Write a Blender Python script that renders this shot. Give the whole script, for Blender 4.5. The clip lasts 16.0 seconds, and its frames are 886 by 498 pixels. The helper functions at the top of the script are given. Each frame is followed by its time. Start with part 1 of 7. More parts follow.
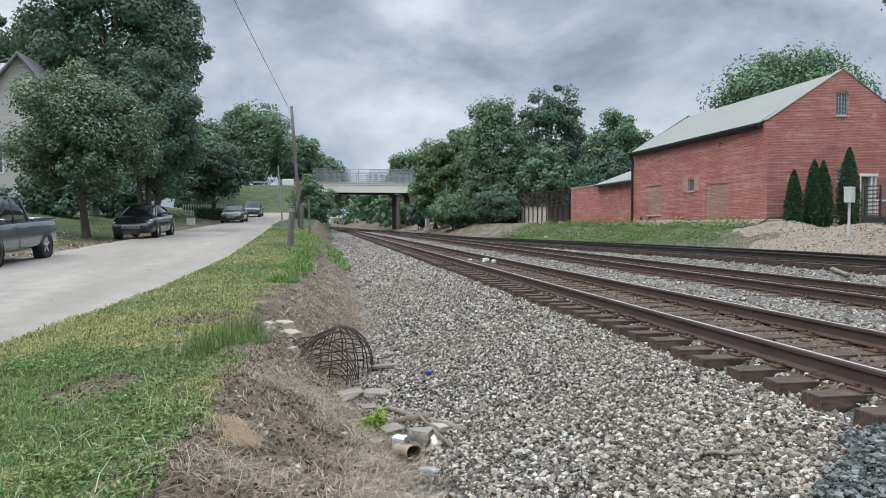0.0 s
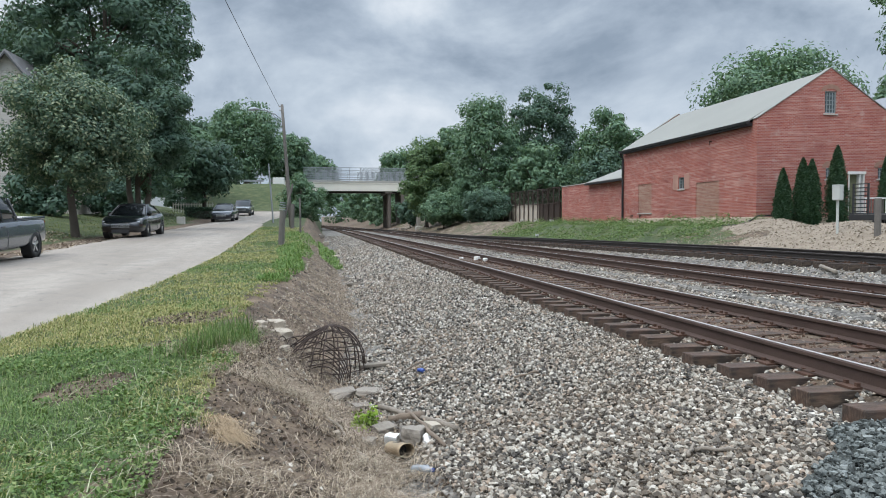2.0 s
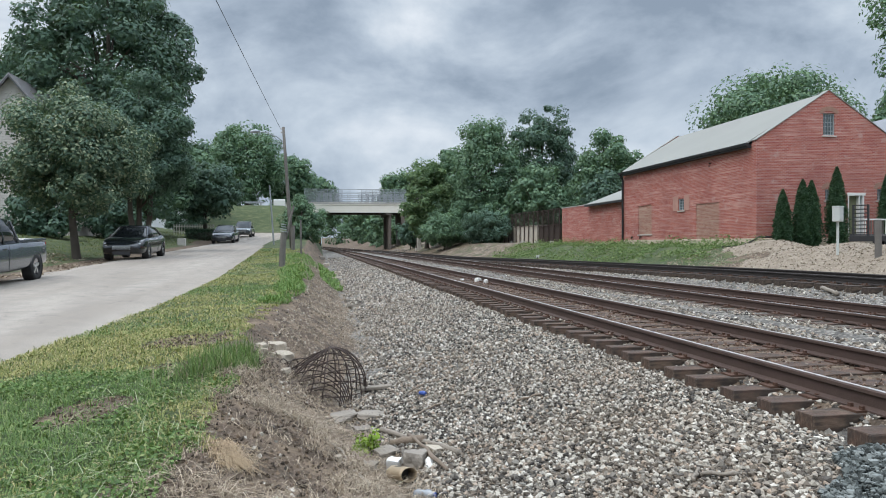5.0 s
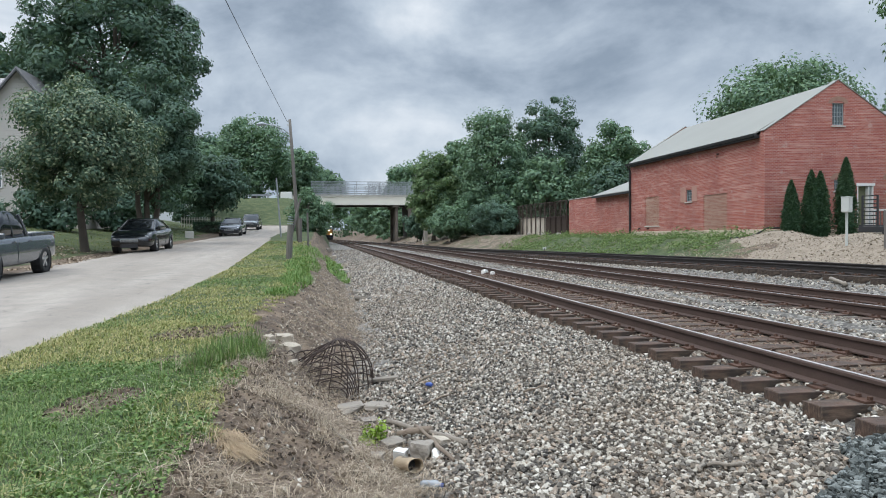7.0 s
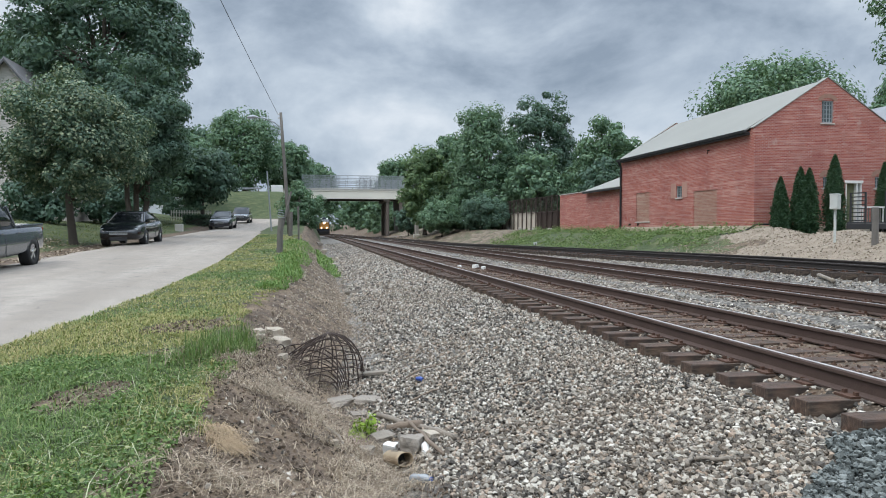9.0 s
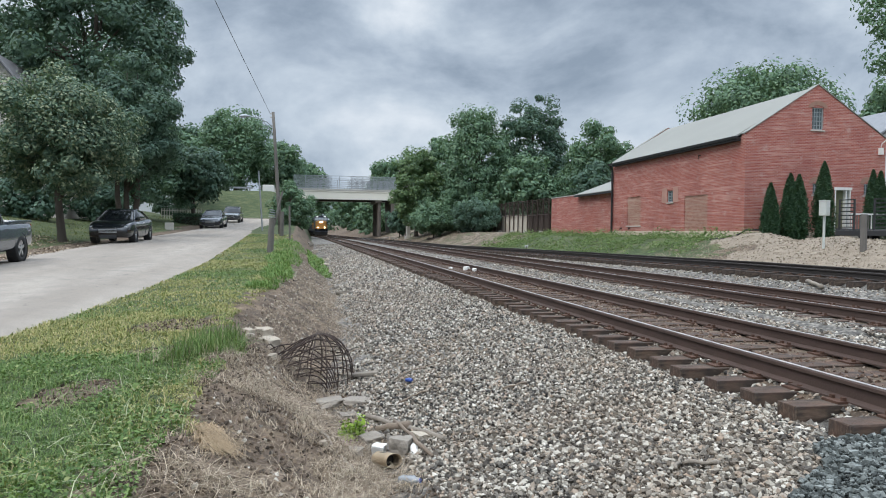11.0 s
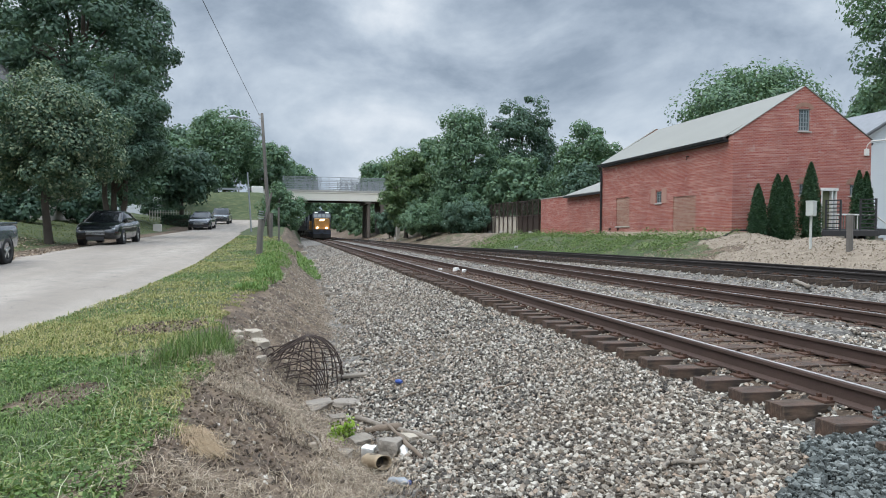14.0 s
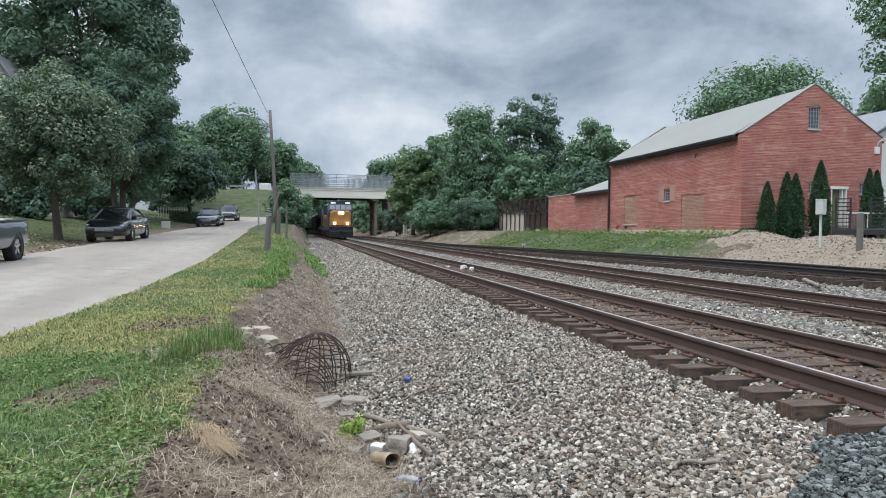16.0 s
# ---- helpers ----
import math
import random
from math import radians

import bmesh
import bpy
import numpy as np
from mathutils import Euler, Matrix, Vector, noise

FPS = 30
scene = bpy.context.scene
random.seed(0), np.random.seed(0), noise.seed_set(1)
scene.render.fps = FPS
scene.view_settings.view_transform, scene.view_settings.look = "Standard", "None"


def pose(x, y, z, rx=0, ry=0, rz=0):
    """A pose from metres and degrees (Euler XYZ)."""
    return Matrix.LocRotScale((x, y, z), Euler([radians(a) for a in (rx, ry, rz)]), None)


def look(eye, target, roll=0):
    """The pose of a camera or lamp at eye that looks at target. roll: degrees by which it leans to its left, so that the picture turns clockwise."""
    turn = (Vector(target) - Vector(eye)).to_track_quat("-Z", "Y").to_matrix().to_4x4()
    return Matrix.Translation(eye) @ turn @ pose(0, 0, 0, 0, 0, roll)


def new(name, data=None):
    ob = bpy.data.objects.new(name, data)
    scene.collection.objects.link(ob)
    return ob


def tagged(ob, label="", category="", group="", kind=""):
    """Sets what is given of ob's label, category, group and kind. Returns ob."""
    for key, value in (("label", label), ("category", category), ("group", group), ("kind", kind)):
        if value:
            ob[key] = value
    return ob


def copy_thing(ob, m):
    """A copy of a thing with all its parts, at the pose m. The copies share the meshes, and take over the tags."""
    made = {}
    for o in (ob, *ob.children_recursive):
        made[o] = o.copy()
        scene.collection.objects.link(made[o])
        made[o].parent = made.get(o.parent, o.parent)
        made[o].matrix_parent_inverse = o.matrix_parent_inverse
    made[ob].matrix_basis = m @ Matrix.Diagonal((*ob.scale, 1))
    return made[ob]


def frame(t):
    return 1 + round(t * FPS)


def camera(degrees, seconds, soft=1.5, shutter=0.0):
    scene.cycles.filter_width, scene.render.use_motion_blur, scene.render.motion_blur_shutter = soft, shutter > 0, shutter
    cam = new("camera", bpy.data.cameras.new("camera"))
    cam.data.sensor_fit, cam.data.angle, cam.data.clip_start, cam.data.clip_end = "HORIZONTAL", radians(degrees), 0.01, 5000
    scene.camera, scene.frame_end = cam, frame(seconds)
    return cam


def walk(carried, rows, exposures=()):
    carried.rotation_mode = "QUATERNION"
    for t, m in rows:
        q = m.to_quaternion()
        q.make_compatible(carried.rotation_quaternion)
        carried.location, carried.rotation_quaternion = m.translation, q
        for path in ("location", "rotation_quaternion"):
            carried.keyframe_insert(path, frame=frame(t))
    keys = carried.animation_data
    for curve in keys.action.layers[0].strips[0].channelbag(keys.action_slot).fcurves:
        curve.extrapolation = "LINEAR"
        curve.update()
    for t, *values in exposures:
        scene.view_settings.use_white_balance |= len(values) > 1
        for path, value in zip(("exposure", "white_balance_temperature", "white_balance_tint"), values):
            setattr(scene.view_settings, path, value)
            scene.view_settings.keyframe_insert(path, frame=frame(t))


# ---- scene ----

# Camera: standing beside the ditch, held by hand; yaw to the right, pitch up, roll to the right, in degrees.
cam = camera(64.0, 16.0, soft=1.0)
HELD = [
    (0.0, -0.000, 0.000, 1.120, 9.013, -2.008, 0.000),
    (0.5, 0.003, 0.001, 1.119, 9.145, -2.004, 0.206),
    (1.0, -0.001, -0.003, 1.120, 9.309, -2.067, 0.299),
    (1.5, -0.004, -0.007, 1.118, 9.416, -2.111, 0.256),
    (2.0, -0.006, -0.007, 1.120, 9.721, -2.138, 0.120),
    (2.5, -0.005, -0.021, 1.121, 10.405, -1.897, 0.148),
    (3.0, -0.008, -0.032, 1.129, 11.235, -1.368, 0.261),
    (3.5, -0.010, -0.023, 1.125, 11.487, -0.725, 0.256),
    (4.0, -0.022, -0.017, 1.132, 10.931, -0.312, 0.226),
    (6.5, -0.024, -0.009, 1.127, 9.033, -0.854, 0.229),
    (7.0, -0.016, -0.010, 1.125, 9.147, -1.050, 0.336),
    (7.5, -0.020, -0.011, 1.126, 9.341, -1.333, 0.371),
    (8.0, -0.017, -0.011, 1.119, 9.467, -1.604, 0.321),
    (8.5, -0.018, -0.016, 1.123, 9.640, -1.686, 0.149),
    (9.0, -0.015, -0.012, 1.125, 9.878, -1.496, 0.002),
    (11.5, -0.012, -0.004, 1.120, 10.741, -1.325, -0.842),
    (12.0, -0.010, -0.004, 1.122, 11.028, -1.307, -0.846),
    (12.5, -0.010, -0.007, 1.124, 11.213, -1.177, -0.857),
    (13.0, -0.010, -0.002, 1.122, 11.295, -1.037, -0.853),
    (13.5, -0.009, -0.007, 1.126, 11.351, -1.088, -0.765),
    (14.0, -0.009, -0.005, 1.123, 11.407, -1.253, -0.561),
    (14.5, -0.003, -0.012, 1.121, 11.337, -1.467, -0.366),
    (15.0, -0.009, -0.007, 1.120, 11.092, -1.641, -0.435),
    (15.5, -0.018, 0.000, 1.124, 10.841, -1.670, -0.595),
    (16.0, -0.030, 0.003, 1.128, 10.845, -1.463, -0.715),

]


def held(x, y, z, yaw, pitch, roll):
    m = Matrix.Rotation(radians(-yaw), 4, "Z") @ Matrix.Rotation(radians(90 + pitch), 4, "X") @ Matrix.Rotation(radians(-roll), 4, "Z")
    return Matrix.Translation((x, y, z)) @ m


walk(cam, [(r[0], held(*r[1:])) for r in HELD])

# ---- sky and sun ----
world = bpy.data.worlds.new("sky")
scene.world = world
world.use_nodes = True
wn, wl = world.node_tree.nodes, world.node_tree.links
wn.clear()


def wnode(kind, **values):
    n = wn.new(kind)
    for key, value in values.items():
        setattr(n, key, value)
    return n


SUN_UP, SUN_TURN = 58.0, 250.0
sky = wnode("ShaderNodeTexSky", sky_type="NISHITA", sun_disc=False, sun_elevation=radians(SUN_UP), sun_rotation=radians(SUN_TURN))
wco = wnode("ShaderNodeTexCoord")
wmap = wnode("ShaderNodeMapping")
wmap.inputs["Scale"].default_value = (1.0, 1.0, 1.8)
wmap.inputs["Location"].default_value = (0.35, 0.2, 0.1)
wl.new(wco.outputs["Generated"], wmap.inputs["Vector"])
cl1 = wnode("ShaderNodeTexNoise")
cl1.inputs["Scale"].default_value, cl1.inputs["Detail"].default_value, cl1.inputs["Roughness"].default_value, cl1.inputs["Distortion"].default_value = 3.1, 9.0, 0.56, 0.3
wl.new(wmap.outputs["Vector"], cl1.inputs["Vector"])
clr = wnode("ShaderNodeValToRGB")
for pos, col in ((0.36, (0.275, 0.345, 0.44)), (0.45, (0.40, 0.48, 0.585)), (0.53, (0.535, 0.62, 0.72)), (0.66, (0.80, 0.86, 0.93))):
    e = clr.color_ramp.elements.new(pos)
    e.color = (*col, 1)
clr.color_ramp.elements.remove(clr.color_ramp.elements[0])
clr.color_ramp.elements.remove(clr.color_ramp.elements[-1])


def cloud_bank(x, y, z, inner, outer, gain):
    """A thicker or thinner stretch of cloud round a direction of the sky."""
    dist = wnode("ShaderNodeVectorMath", operation="DISTANCE")
    dist.inputs[1].default_value = Vector((x, y, z)).normalized()
    wl.new(wco.outputs["Generated"], dist.inputs[0])
    rng = wnode("ShaderNodeMapRange", interpolation_type="SMOOTHSTEP")
    for key, value in (("From Min", inner), ("From Max", outer), ("To Min", gain), ("To Max", 0.0)):
        rng.inputs[key].default_value = value
    wl.new(dist.outputs["Value"], rng.inputs["Value"])
    return rng.outputs["Result"]


amount = cl1.outputs["Fac"]
for bank in ((0.117, 0.953, 0.285, 0.01, 0.09, 0.12), (0.36, 0.87, 0.33, 0.05, 0.30, -0.10), (-0.08, 0.95, 0.28, 0.03, 0.16, -0.06), (0.12, 0.98, 0.12, 0.02, 0.22, -0.03), (0.02, 0.93, 0.33, 0.03, 0.16, -0.05)):
    plus = wnode("ShaderNodeMath", operation="ADD")
    wl.new(amount, plus.inputs[0])
    wl.new(cloud_bank(*bank), plus.inputs[1])
    amount = plus.outputs[0]
wl.new(amount, clr.inputs["Fac"])
wmix = wnode("ShaderNodeMix", data_type="RGBA")
wmix.inputs["Factor"].default_value = 0.97
skys = wnode("ShaderNodeVectorMath", operation="SCALE")
skys.inputs["Scale"].default_value = 0.12
wl.new(sky.outputs["Color"], skys.inputs[0])
wl.new(skys.outputs["Vector"], wmix.inputs["A"])
wl.new(clr.outputs["Color"], wmix.inputs["B"])
# an overcast sky is brighter overhead than at the horizon
wsep = wnode("ShaderNodeSeparateXYZ")
wl.new(wco.outputs["Generated"], wsep.inputs[0])
wrise = wnode("ShaderNodeMapRange", interpolation_type="SMOOTHSTEP")
for key, value in (("From Min", 0.32), ("From Max", 0.8), ("To Min", 1.0), ("To Max", 3.8)):
    wrise.inputs[key].default_value = value
wl.new(wsep.outputs["Z"], wrise.inputs["Value"])
wover = wnode("ShaderNodeVectorMath", operation="SCALE")
wl.new(wmix.outputs["Result"], wover.inputs[0])
wl.new(wrise.outputs["Result"], wover.inputs["Scale"])
bg = wnode("ShaderNodeBackground")
bg.inputs["Strength"].default_value = 0.9
wl.new(wover.outputs["Vector"], bg.inputs["Color"])
wo = wnode("ShaderNodeOutputWorld")
wl.new(bg.outputs["Background"], wo.inputs["Surface"])

sun_data = bpy.data.lights.new("sun", "SUN")
sun_data.energy, sun_data.angle, sun_data.color = 1.5, radians(40), (1.0, 0.945, 0.86)
sun = new("sun", sun_data)
sun.matrix_world = look((0, 0, 60), (0 - 60 * math.sin(radians(SUN_TURN)) / math.tan(radians(SUN_UP)), -60 * math.cos(radians(SUN_TURN)) / math.tan(radians(SUN_UP)), 0))
scene.view_settings.exposure = 0.18


# ---- materials ----
class Nodes:
    """A small wrapper that builds a node material."""

    def __init__(self, name):
        self.mat = bpy.data.materials.new(name)
        self.mat.use_nodes = True
        self.tree = self.mat.node_tree
        self.tree.nodes.clear()
        self.out = self.tree.nodes.new("ShaderNodeOutputMaterial")
        self.bsdf = self.add("ShaderNodeBsdfPrincipled")
        self.tree.links.new(self.bsdf.outputs[0], self.out.inputs[0])

    def add(self, kind, **values):
        n = self.tree.nodes.new(kind)
        for key, value in values.items():
            setattr(n, key, value)
        return n

    def link(self, a, b):
        self.tree.links.new(a, b)

    def coords(self, scale=(1, 1, 1), space="Object"):
        c, m = self.add("ShaderNodeTexCoord"), self.add("ShaderNodeMapping")
        m.inputs["Scale"].default_value = scale
        self.link(c.outputs[space], m.inputs["Vector"])
        return m.outputs["Vector"]

    def noise(self, vec, scale, detail=4.0, rough=0.55, dist=0.0):
        n = self.add("ShaderNodeTexNoise")
        for key, value in (("Scale", scale), ("Detail", detail), ("Roughness", rough), ("Distortion", dist)):
            n.inputs[key].default_value = value
        if vec is not None:
            self.link(vec, n.inputs["Vector"])
        return n.outputs["Fac"]

    def ramp(self, fac, stops):
        r = self.add("ShaderNodeValToRGB")
        el = r.color_ramp.elements
        while len(el) > 1:
            el.remove(el[0])
        el[0].position, el[0].color = stops[0][0], rgba(stops[0][1])
        for pos, col in stops[1:]:
            e = el.new(pos)
            e.color = rgba(col)
        self.link(fac, r.inputs["Fac"])
        return r.outputs["Color"]

    def mix(self, fac, a, b, blend="MIX"):
        m = self.add("ShaderNodeMix", data_type="RGBA", blend_type=blend)
        for sock, v in ((m.inputs["Factor"], fac), (m.inputs["A"], a), (m.inputs["B"], b)):
            if hasattr(v, "node"):
                self.link(v, sock)
            else:
                sock.default_value = rgba(v) if isinstance(v, tuple) else v
        return m.outputs["Result"]

    def math(self, op, a, b=0.0):
        m = self.add("ShaderNodeMath", operation=op)
        for sock, v in ((m.inputs[0], a), (m.inputs[1], b)):
            if hasattr(v, "node"):
                self.link(v, sock)
            else:
                sock.default_value = v
        return m.outputs[0]

    def bump(self, height, strength=0.5, dist=0.02):
        b = self.add("ShaderNodeBump")
        b.inputs["Strength"].default_value, b.inputs["Distance"].default_value = strength, dist
        self.link(height, b.inputs["Height"])
        self.link(b.outputs["Normal"], self.bsdf.inputs["Normal"])

    def set(self, color=None, rough=None, metal=None, **more):
        for key, v in (("Base Color", color), ("Roughness", rough), ("Metallic", metal), *more.items()):
            if v is None:
                continue
            if hasattr(v, "node"):
                self.link(v, self.bsdf.inputs[key])
            else:
                self.bsdf.inputs[key].default_value = rgba(v) if isinstance(v, tuple) else v
        return self.mat


def rgba(c):
    return (*c, 1.0) if isinstance(c, tuple) and len(c) == 3 else ((c, c, c, 1.0) if not isinstance(c, tuple) else c)


def shade(c, k):
    return tuple(min(1.0, v * k) for v in c)


def plain(name, color, rough=0.6, metal=0.0, grain=8.0, vary=0.25, bump=0.2, random_=0.0, **more):
    """Painted, cast or worn surface: colour broken at two scales, a fine relief."""
    n = Nodes(name)
    v = n.coords()
    big, fine = n.noise(v, grain * 0.25, 3), n.noise(v, grain * 4, 5)
    col = n.mix(big, shade(color, 1 - vary), shade(color, 1 + vary))
    col = n.mix(n.math("MULTIPLY", fine, 0.5), col, shade(color, 1 - vary))
    if random_:
        info = n.add("ShaderNodeObjectInfo")
        col = n.mix(n.math("MULTIPLY", info.outputs["Random"], random_), col, shade(color, 0.35))
    n.bump(fine, bump, 0.01)
    return n.set(col, rough, metal, **more)


def island(name, stops, rough=0.85, bump=0.0, scale=30.0, trans=0.0, stain=None):
    """Many small pieces, each with its own colour."""
    n = Nodes(name)
    g = n.add("ShaderNodeNewGeometry")
    col = n.ramp(g.outputs["Random Per Island"], stops)
    fine = n.noise(n.coords(), scale, 4)
    col = n.mix(n.math("MULTIPLY", fine, 0.25), col, shade(stops[0][1], 0.8))
    if stain:
        col = n.mix(n.ramp(n.noise(n.coords(), 0.55, 4, 0.6), [(0.44, (0, 0, 0)), (0.62, (0.2, 0.2, 0.2))]), col, stain)
    if bump:
        n.bump(fine, bump, 0.01)
    m = n.set(col, rough)
    if trans:
        t = n.add("ShaderNodeBsdfTranslucent")
        n.link(n.mix(0.5, col, (0.16, 0.22, 0.03)), t.inputs["Color"])
        mx = n.add("ShaderNodeMixShader")
        mx.inputs[0].default_value = trans
        n.link(n.bsdf.outputs[0], mx.inputs[1])
        n.link(t.outputs[0], mx.inputs[2])
        n.link(mx.outputs[0], n.out.inputs[0])
    return m


def ground_material():
    n = Nodes("earth_grass_and_gravel")
    v = n.coords()
    zone = n.add("ShaderNodeVertexColor", layer_name="zone")
    sep = n.add("ShaderNodeSeparateColor")
    n.link(zone.outputs["Color"], sep.inputs["Color"])
    big, mid, fine = n.noise(v, 0.45, 4), n.noise(v, 3.0, 5, 0.6), n.noise(v, 38.0, 5, 0.65)
    soil = n.ramp(mid, [(0.32, (0.040, 0.027, 0.017)), (0.5, (0.095, 0.065, 0.042)), (0.72, (0.22, 0.16, 0.108))])
    soil = n.mix(n.ramp(fine, [(0.5, (0, 0, 0)), (0.75, (0.6, 0.6, 0.6))]), soil, (0.30, 0.235, 0.175))
    grass = n.ramp(n.noise(v, 1.1, 5, 0.65), [(0.32, (0.026, 0.040, 0.013)), (0.5, (0.048, 0.062, 0.021)), (0.62, (0.095, 0.095, 0.040)), (0.75, (0.19, 0.152, 0.078))])
    grass = n.mix(n.math("MULTIPLY", fine, 0.5), grass, (0.05, 0.085, 0.02))
    vor = n.add("ShaderNodeTexVoronoi")
    vor.inputs["Scale"].default_value = 17.0
    n.link(v, vor.inputs["Vector"])
    stone = n.ramp(n.math("MULTIPLY", vor.outputs["Color"], 1.0), [(0.1, (0.06, 0.055, 0.049)), (0.5, (0.175, 0.16, 0.14)), (0.9, (0.37, 0.34, 0.295))])
    # cells darken towards their rims: shade between the stones put into the colour
    stone = n.mix(n.ramp(vor.outputs["Distance"], [(0.25, (0, 0, 0)), (0.75, (0.75, 0.75, 0.75))]), stone, (0.05, 0.047, 0.043))
    sand = n.ramp(mid, [(0.3, (0.16, 0.122, 0.085)), (0.7, (0.30, 0.245, 0.182))])
    sand = n.mix(n.math("MULTIPLY", fine, 0.5), sand, (0.2, 0.17, 0.14))
    edge = n.math("MULTIPLY", n.math("SUBTRACT", mid, 0.5), 0.9)

    def mask(ch):
        return n.ramp(n.math("ADD", sep.outputs[ch], edge), [(0.40, (0, 0, 0)), (0.60, (1, 1, 1))])

    col = n.mix(mask("Red"), soil, grass)
    col = n.mix(mask("Blue"), col, sand)
    col = n.mix(mask("Green"), col, stone)
    n.bump(n.math("ADD", fine, n.math("MULTIPLY", vor.outputs["Distance"], -0.6)), 0.6, 0.03)
    return n.set(col, 0.95)


def road_material():
    n = Nodes("worn_chip_seal")
    v = n.coords()
    big, mid, fine = n.noise(n.coords((1.0, 0.12, 1)), 0.9, 4), n.noise(v, 2.2, 5), n.noise(v, 60, 4, 0.7)
    col = n.ramp(big, [(0.3, (0.245, 0.21, 0.175)), (0.55, (0.32, 0.28, 0.238)), (0.75, (0.385, 0.343, 0.295))])
    col = n.mix(n.ramp(mid, [(0.42, (0, 0, 0)), (0.66, (0.55, 0.55, 0.55))]), col, (0.22, 0.195, 0.17))
    col = n.mix(n.ramp(fine, [(0.46, (0, 0, 0)), (0.62, (0.7, 0.7, 0.7))]), col, (0.17, 0.15, 0.13))
    vor = n.add("ShaderNodeTexVoronoi", feature="DISTANCE_TO_EDGE")
    vor.inputs["Scale"].default_value = 0.55
    wob = n.add("ShaderNodeVectorMath", operation="ADD")
    cn = n.add("ShaderNodeTexNoise")
    cn.inputs["Scale"].default_value = 1.7
    n.link(v, cn.inputs["Vector"])
    n.link(v, wob.inputs[0])
    n.link(cn.outputs["Color"], wob.inputs[1])
    n.link(wob.outputs[0], vor.inputs["Vector"])
    crack = n.ramp(vor.outputs["Distance"], [(0.004, (0.75, 0.75, 0.75)), (0.012, (0, 0, 0))])
    col = n.mix(n.math("MULTIPLY", crack, n.ramp(mid, [(0.45, (0, 0, 0)), (0.6, (0.8, 0.8, 0.8))])), col, (0.12, 0.11, 0.1))
    n.bump(fine, 0.35, 0.01)
    return n.set(col, 0.92)


def brick_material(name, c1, c2, mortar, streak, stain):
    n = Nodes(name)
    v = n.coords()
    b = n.add("ShaderNodeTexBrick")
    b.offset = 0.5
    for key, value in (("Scale", 1.0), ("Mortar Size", 0.008), ("Mortar Smooth", 0.3), ("Bias", 0.0), ("Brick Width", 0.21), ("Row Height", 0.0765)):
        b.inputs[key].default_value = value
    b.inputs["Color1"].default_value = (*c1, 1)
    b.inputs["Color2"].default_value = (*c2, 1)
    b.inputs["Mortar"].default_value = (*mortar, 1)
    # the long walls run along y and the gable along x: brick courses follow x + y
    s = n.add("ShaderNodeSeparateXYZ")
    n.link(v, s.inputs[0])
    c = n.add("ShaderNodeCombineXYZ")
    n.link(n.math("ADD", s.outputs["X"], s.outputs["Y"]), c.inputs["X"])
    n.link(s.outputs["Z"], c.inputs["Y"])
    n.link(c.outputs[0], b.inputs["Vector"])
    row = n.noise(n.coords((0.5, 0.5, 13.0)), 1.0, 5, 0.65)
    big = n.noise(v, 0.6, 5, 0.6)
    col = n.mix(n.ramp(row, [(0.50, (0, 0, 0)), (0.64, (0.7, 0.7, 0.7))]), b.outputs["Color"], streak)
    col = n.mix(n.ramp(big, [(0.45, (0, 0, 0)), (0.75, (0.5, 0.5, 0.5))]), col, stain)
    col = n.mix(n.ramp(n.noise(v, 1.9, 6, 0.7), [(0.59, (0, 0, 0)), (0.70, (0.7, 0.7, 0.7))]), col, (0.48, 0.36, 0.32))
    n.bump(n.math("ADD", n.math("MULTIPLY", b.outputs["Fac"], -1.0), n.noise(v, 25, 4)), 0.6, 0.015)
    return n.set(col, 0.88)


def tie_material(name, rusty):
    n = Nodes(name)
    v = n.coords()
    grain = n.noise(n.coords((1.2, 14.0, 6.0)), 3.0, 6, 0.65)
    info = n.add("ShaderNodeObjectInfo")
    col = n.ramp(grain, [(0.3, (0.014, 0.011, 0.009)), (0.5, (0.048, 0.034, 0.025)), (0.7, (0.15, 0.108, 0.078))])
    col = n.mix(n.math("MULTIPLY", info.outputs["Random"], 0.5), col, (0.045, 0.034, 0.03))
    rust = n.ramp(n.noise(v, 2.2, 5, 0.6), [(0.48, (0, 0, 0)), (0.68, (rusty, rusty, rusty))])
    col = n.mix(rust, col, (0.20, 0.10, 0.058))
    n.bump(grain, 0.8, 0.012)
    return n.set(col, 0.9)


GROUND = ground_material()
ROAD = road_material()
BRICK = brick_material("old_painted_red_brick", (0.30, 0.072, 0.056), (0.41, 0.128, 0.095), (0.46, 0.31, 0.27), (0.56, 0.34, 0.285), (0.22, 0.066, 0.060))
INFILL = brick_material("brown_brick_infill", (0.27, 0.12, 0.085), (0.38, 0.20, 0.145), (0.42, 0.33, 0.27), (0.45, 0.32, 0.25), (0.22, 0.10, 0.08))
BALLAST = island("ballast_stone", [(0.0, (0.024, 0.021, 0.018)), (0.18, (0.068, 0.062, 0.055)), (0.32, (0.155, 0.124, 0.094)), (0.45, (0.175, 0.165, 0.145)), (0.58, (0.285, 0.25, 0.205)), (0.66, (0.36, 0.27, 0.20)), (0.78, (0.395, 0.365, 0.31)), (0.92, (0.52, 0.48, 0.41)), (1.0, (0.68, 0.64, 0.57))], 0.9, 0.4, 40, stain=(0.26, 0.195, 0.135))
FRESH = island("fresh_blue_grey_ballast", [(0.0, (0.028, 0.032, 0.030)), (0.5, (0.098, 0.110, 0.104)), (1.0, (0.25, 0.268, 0.255))], 0.9, 0.4, 40)
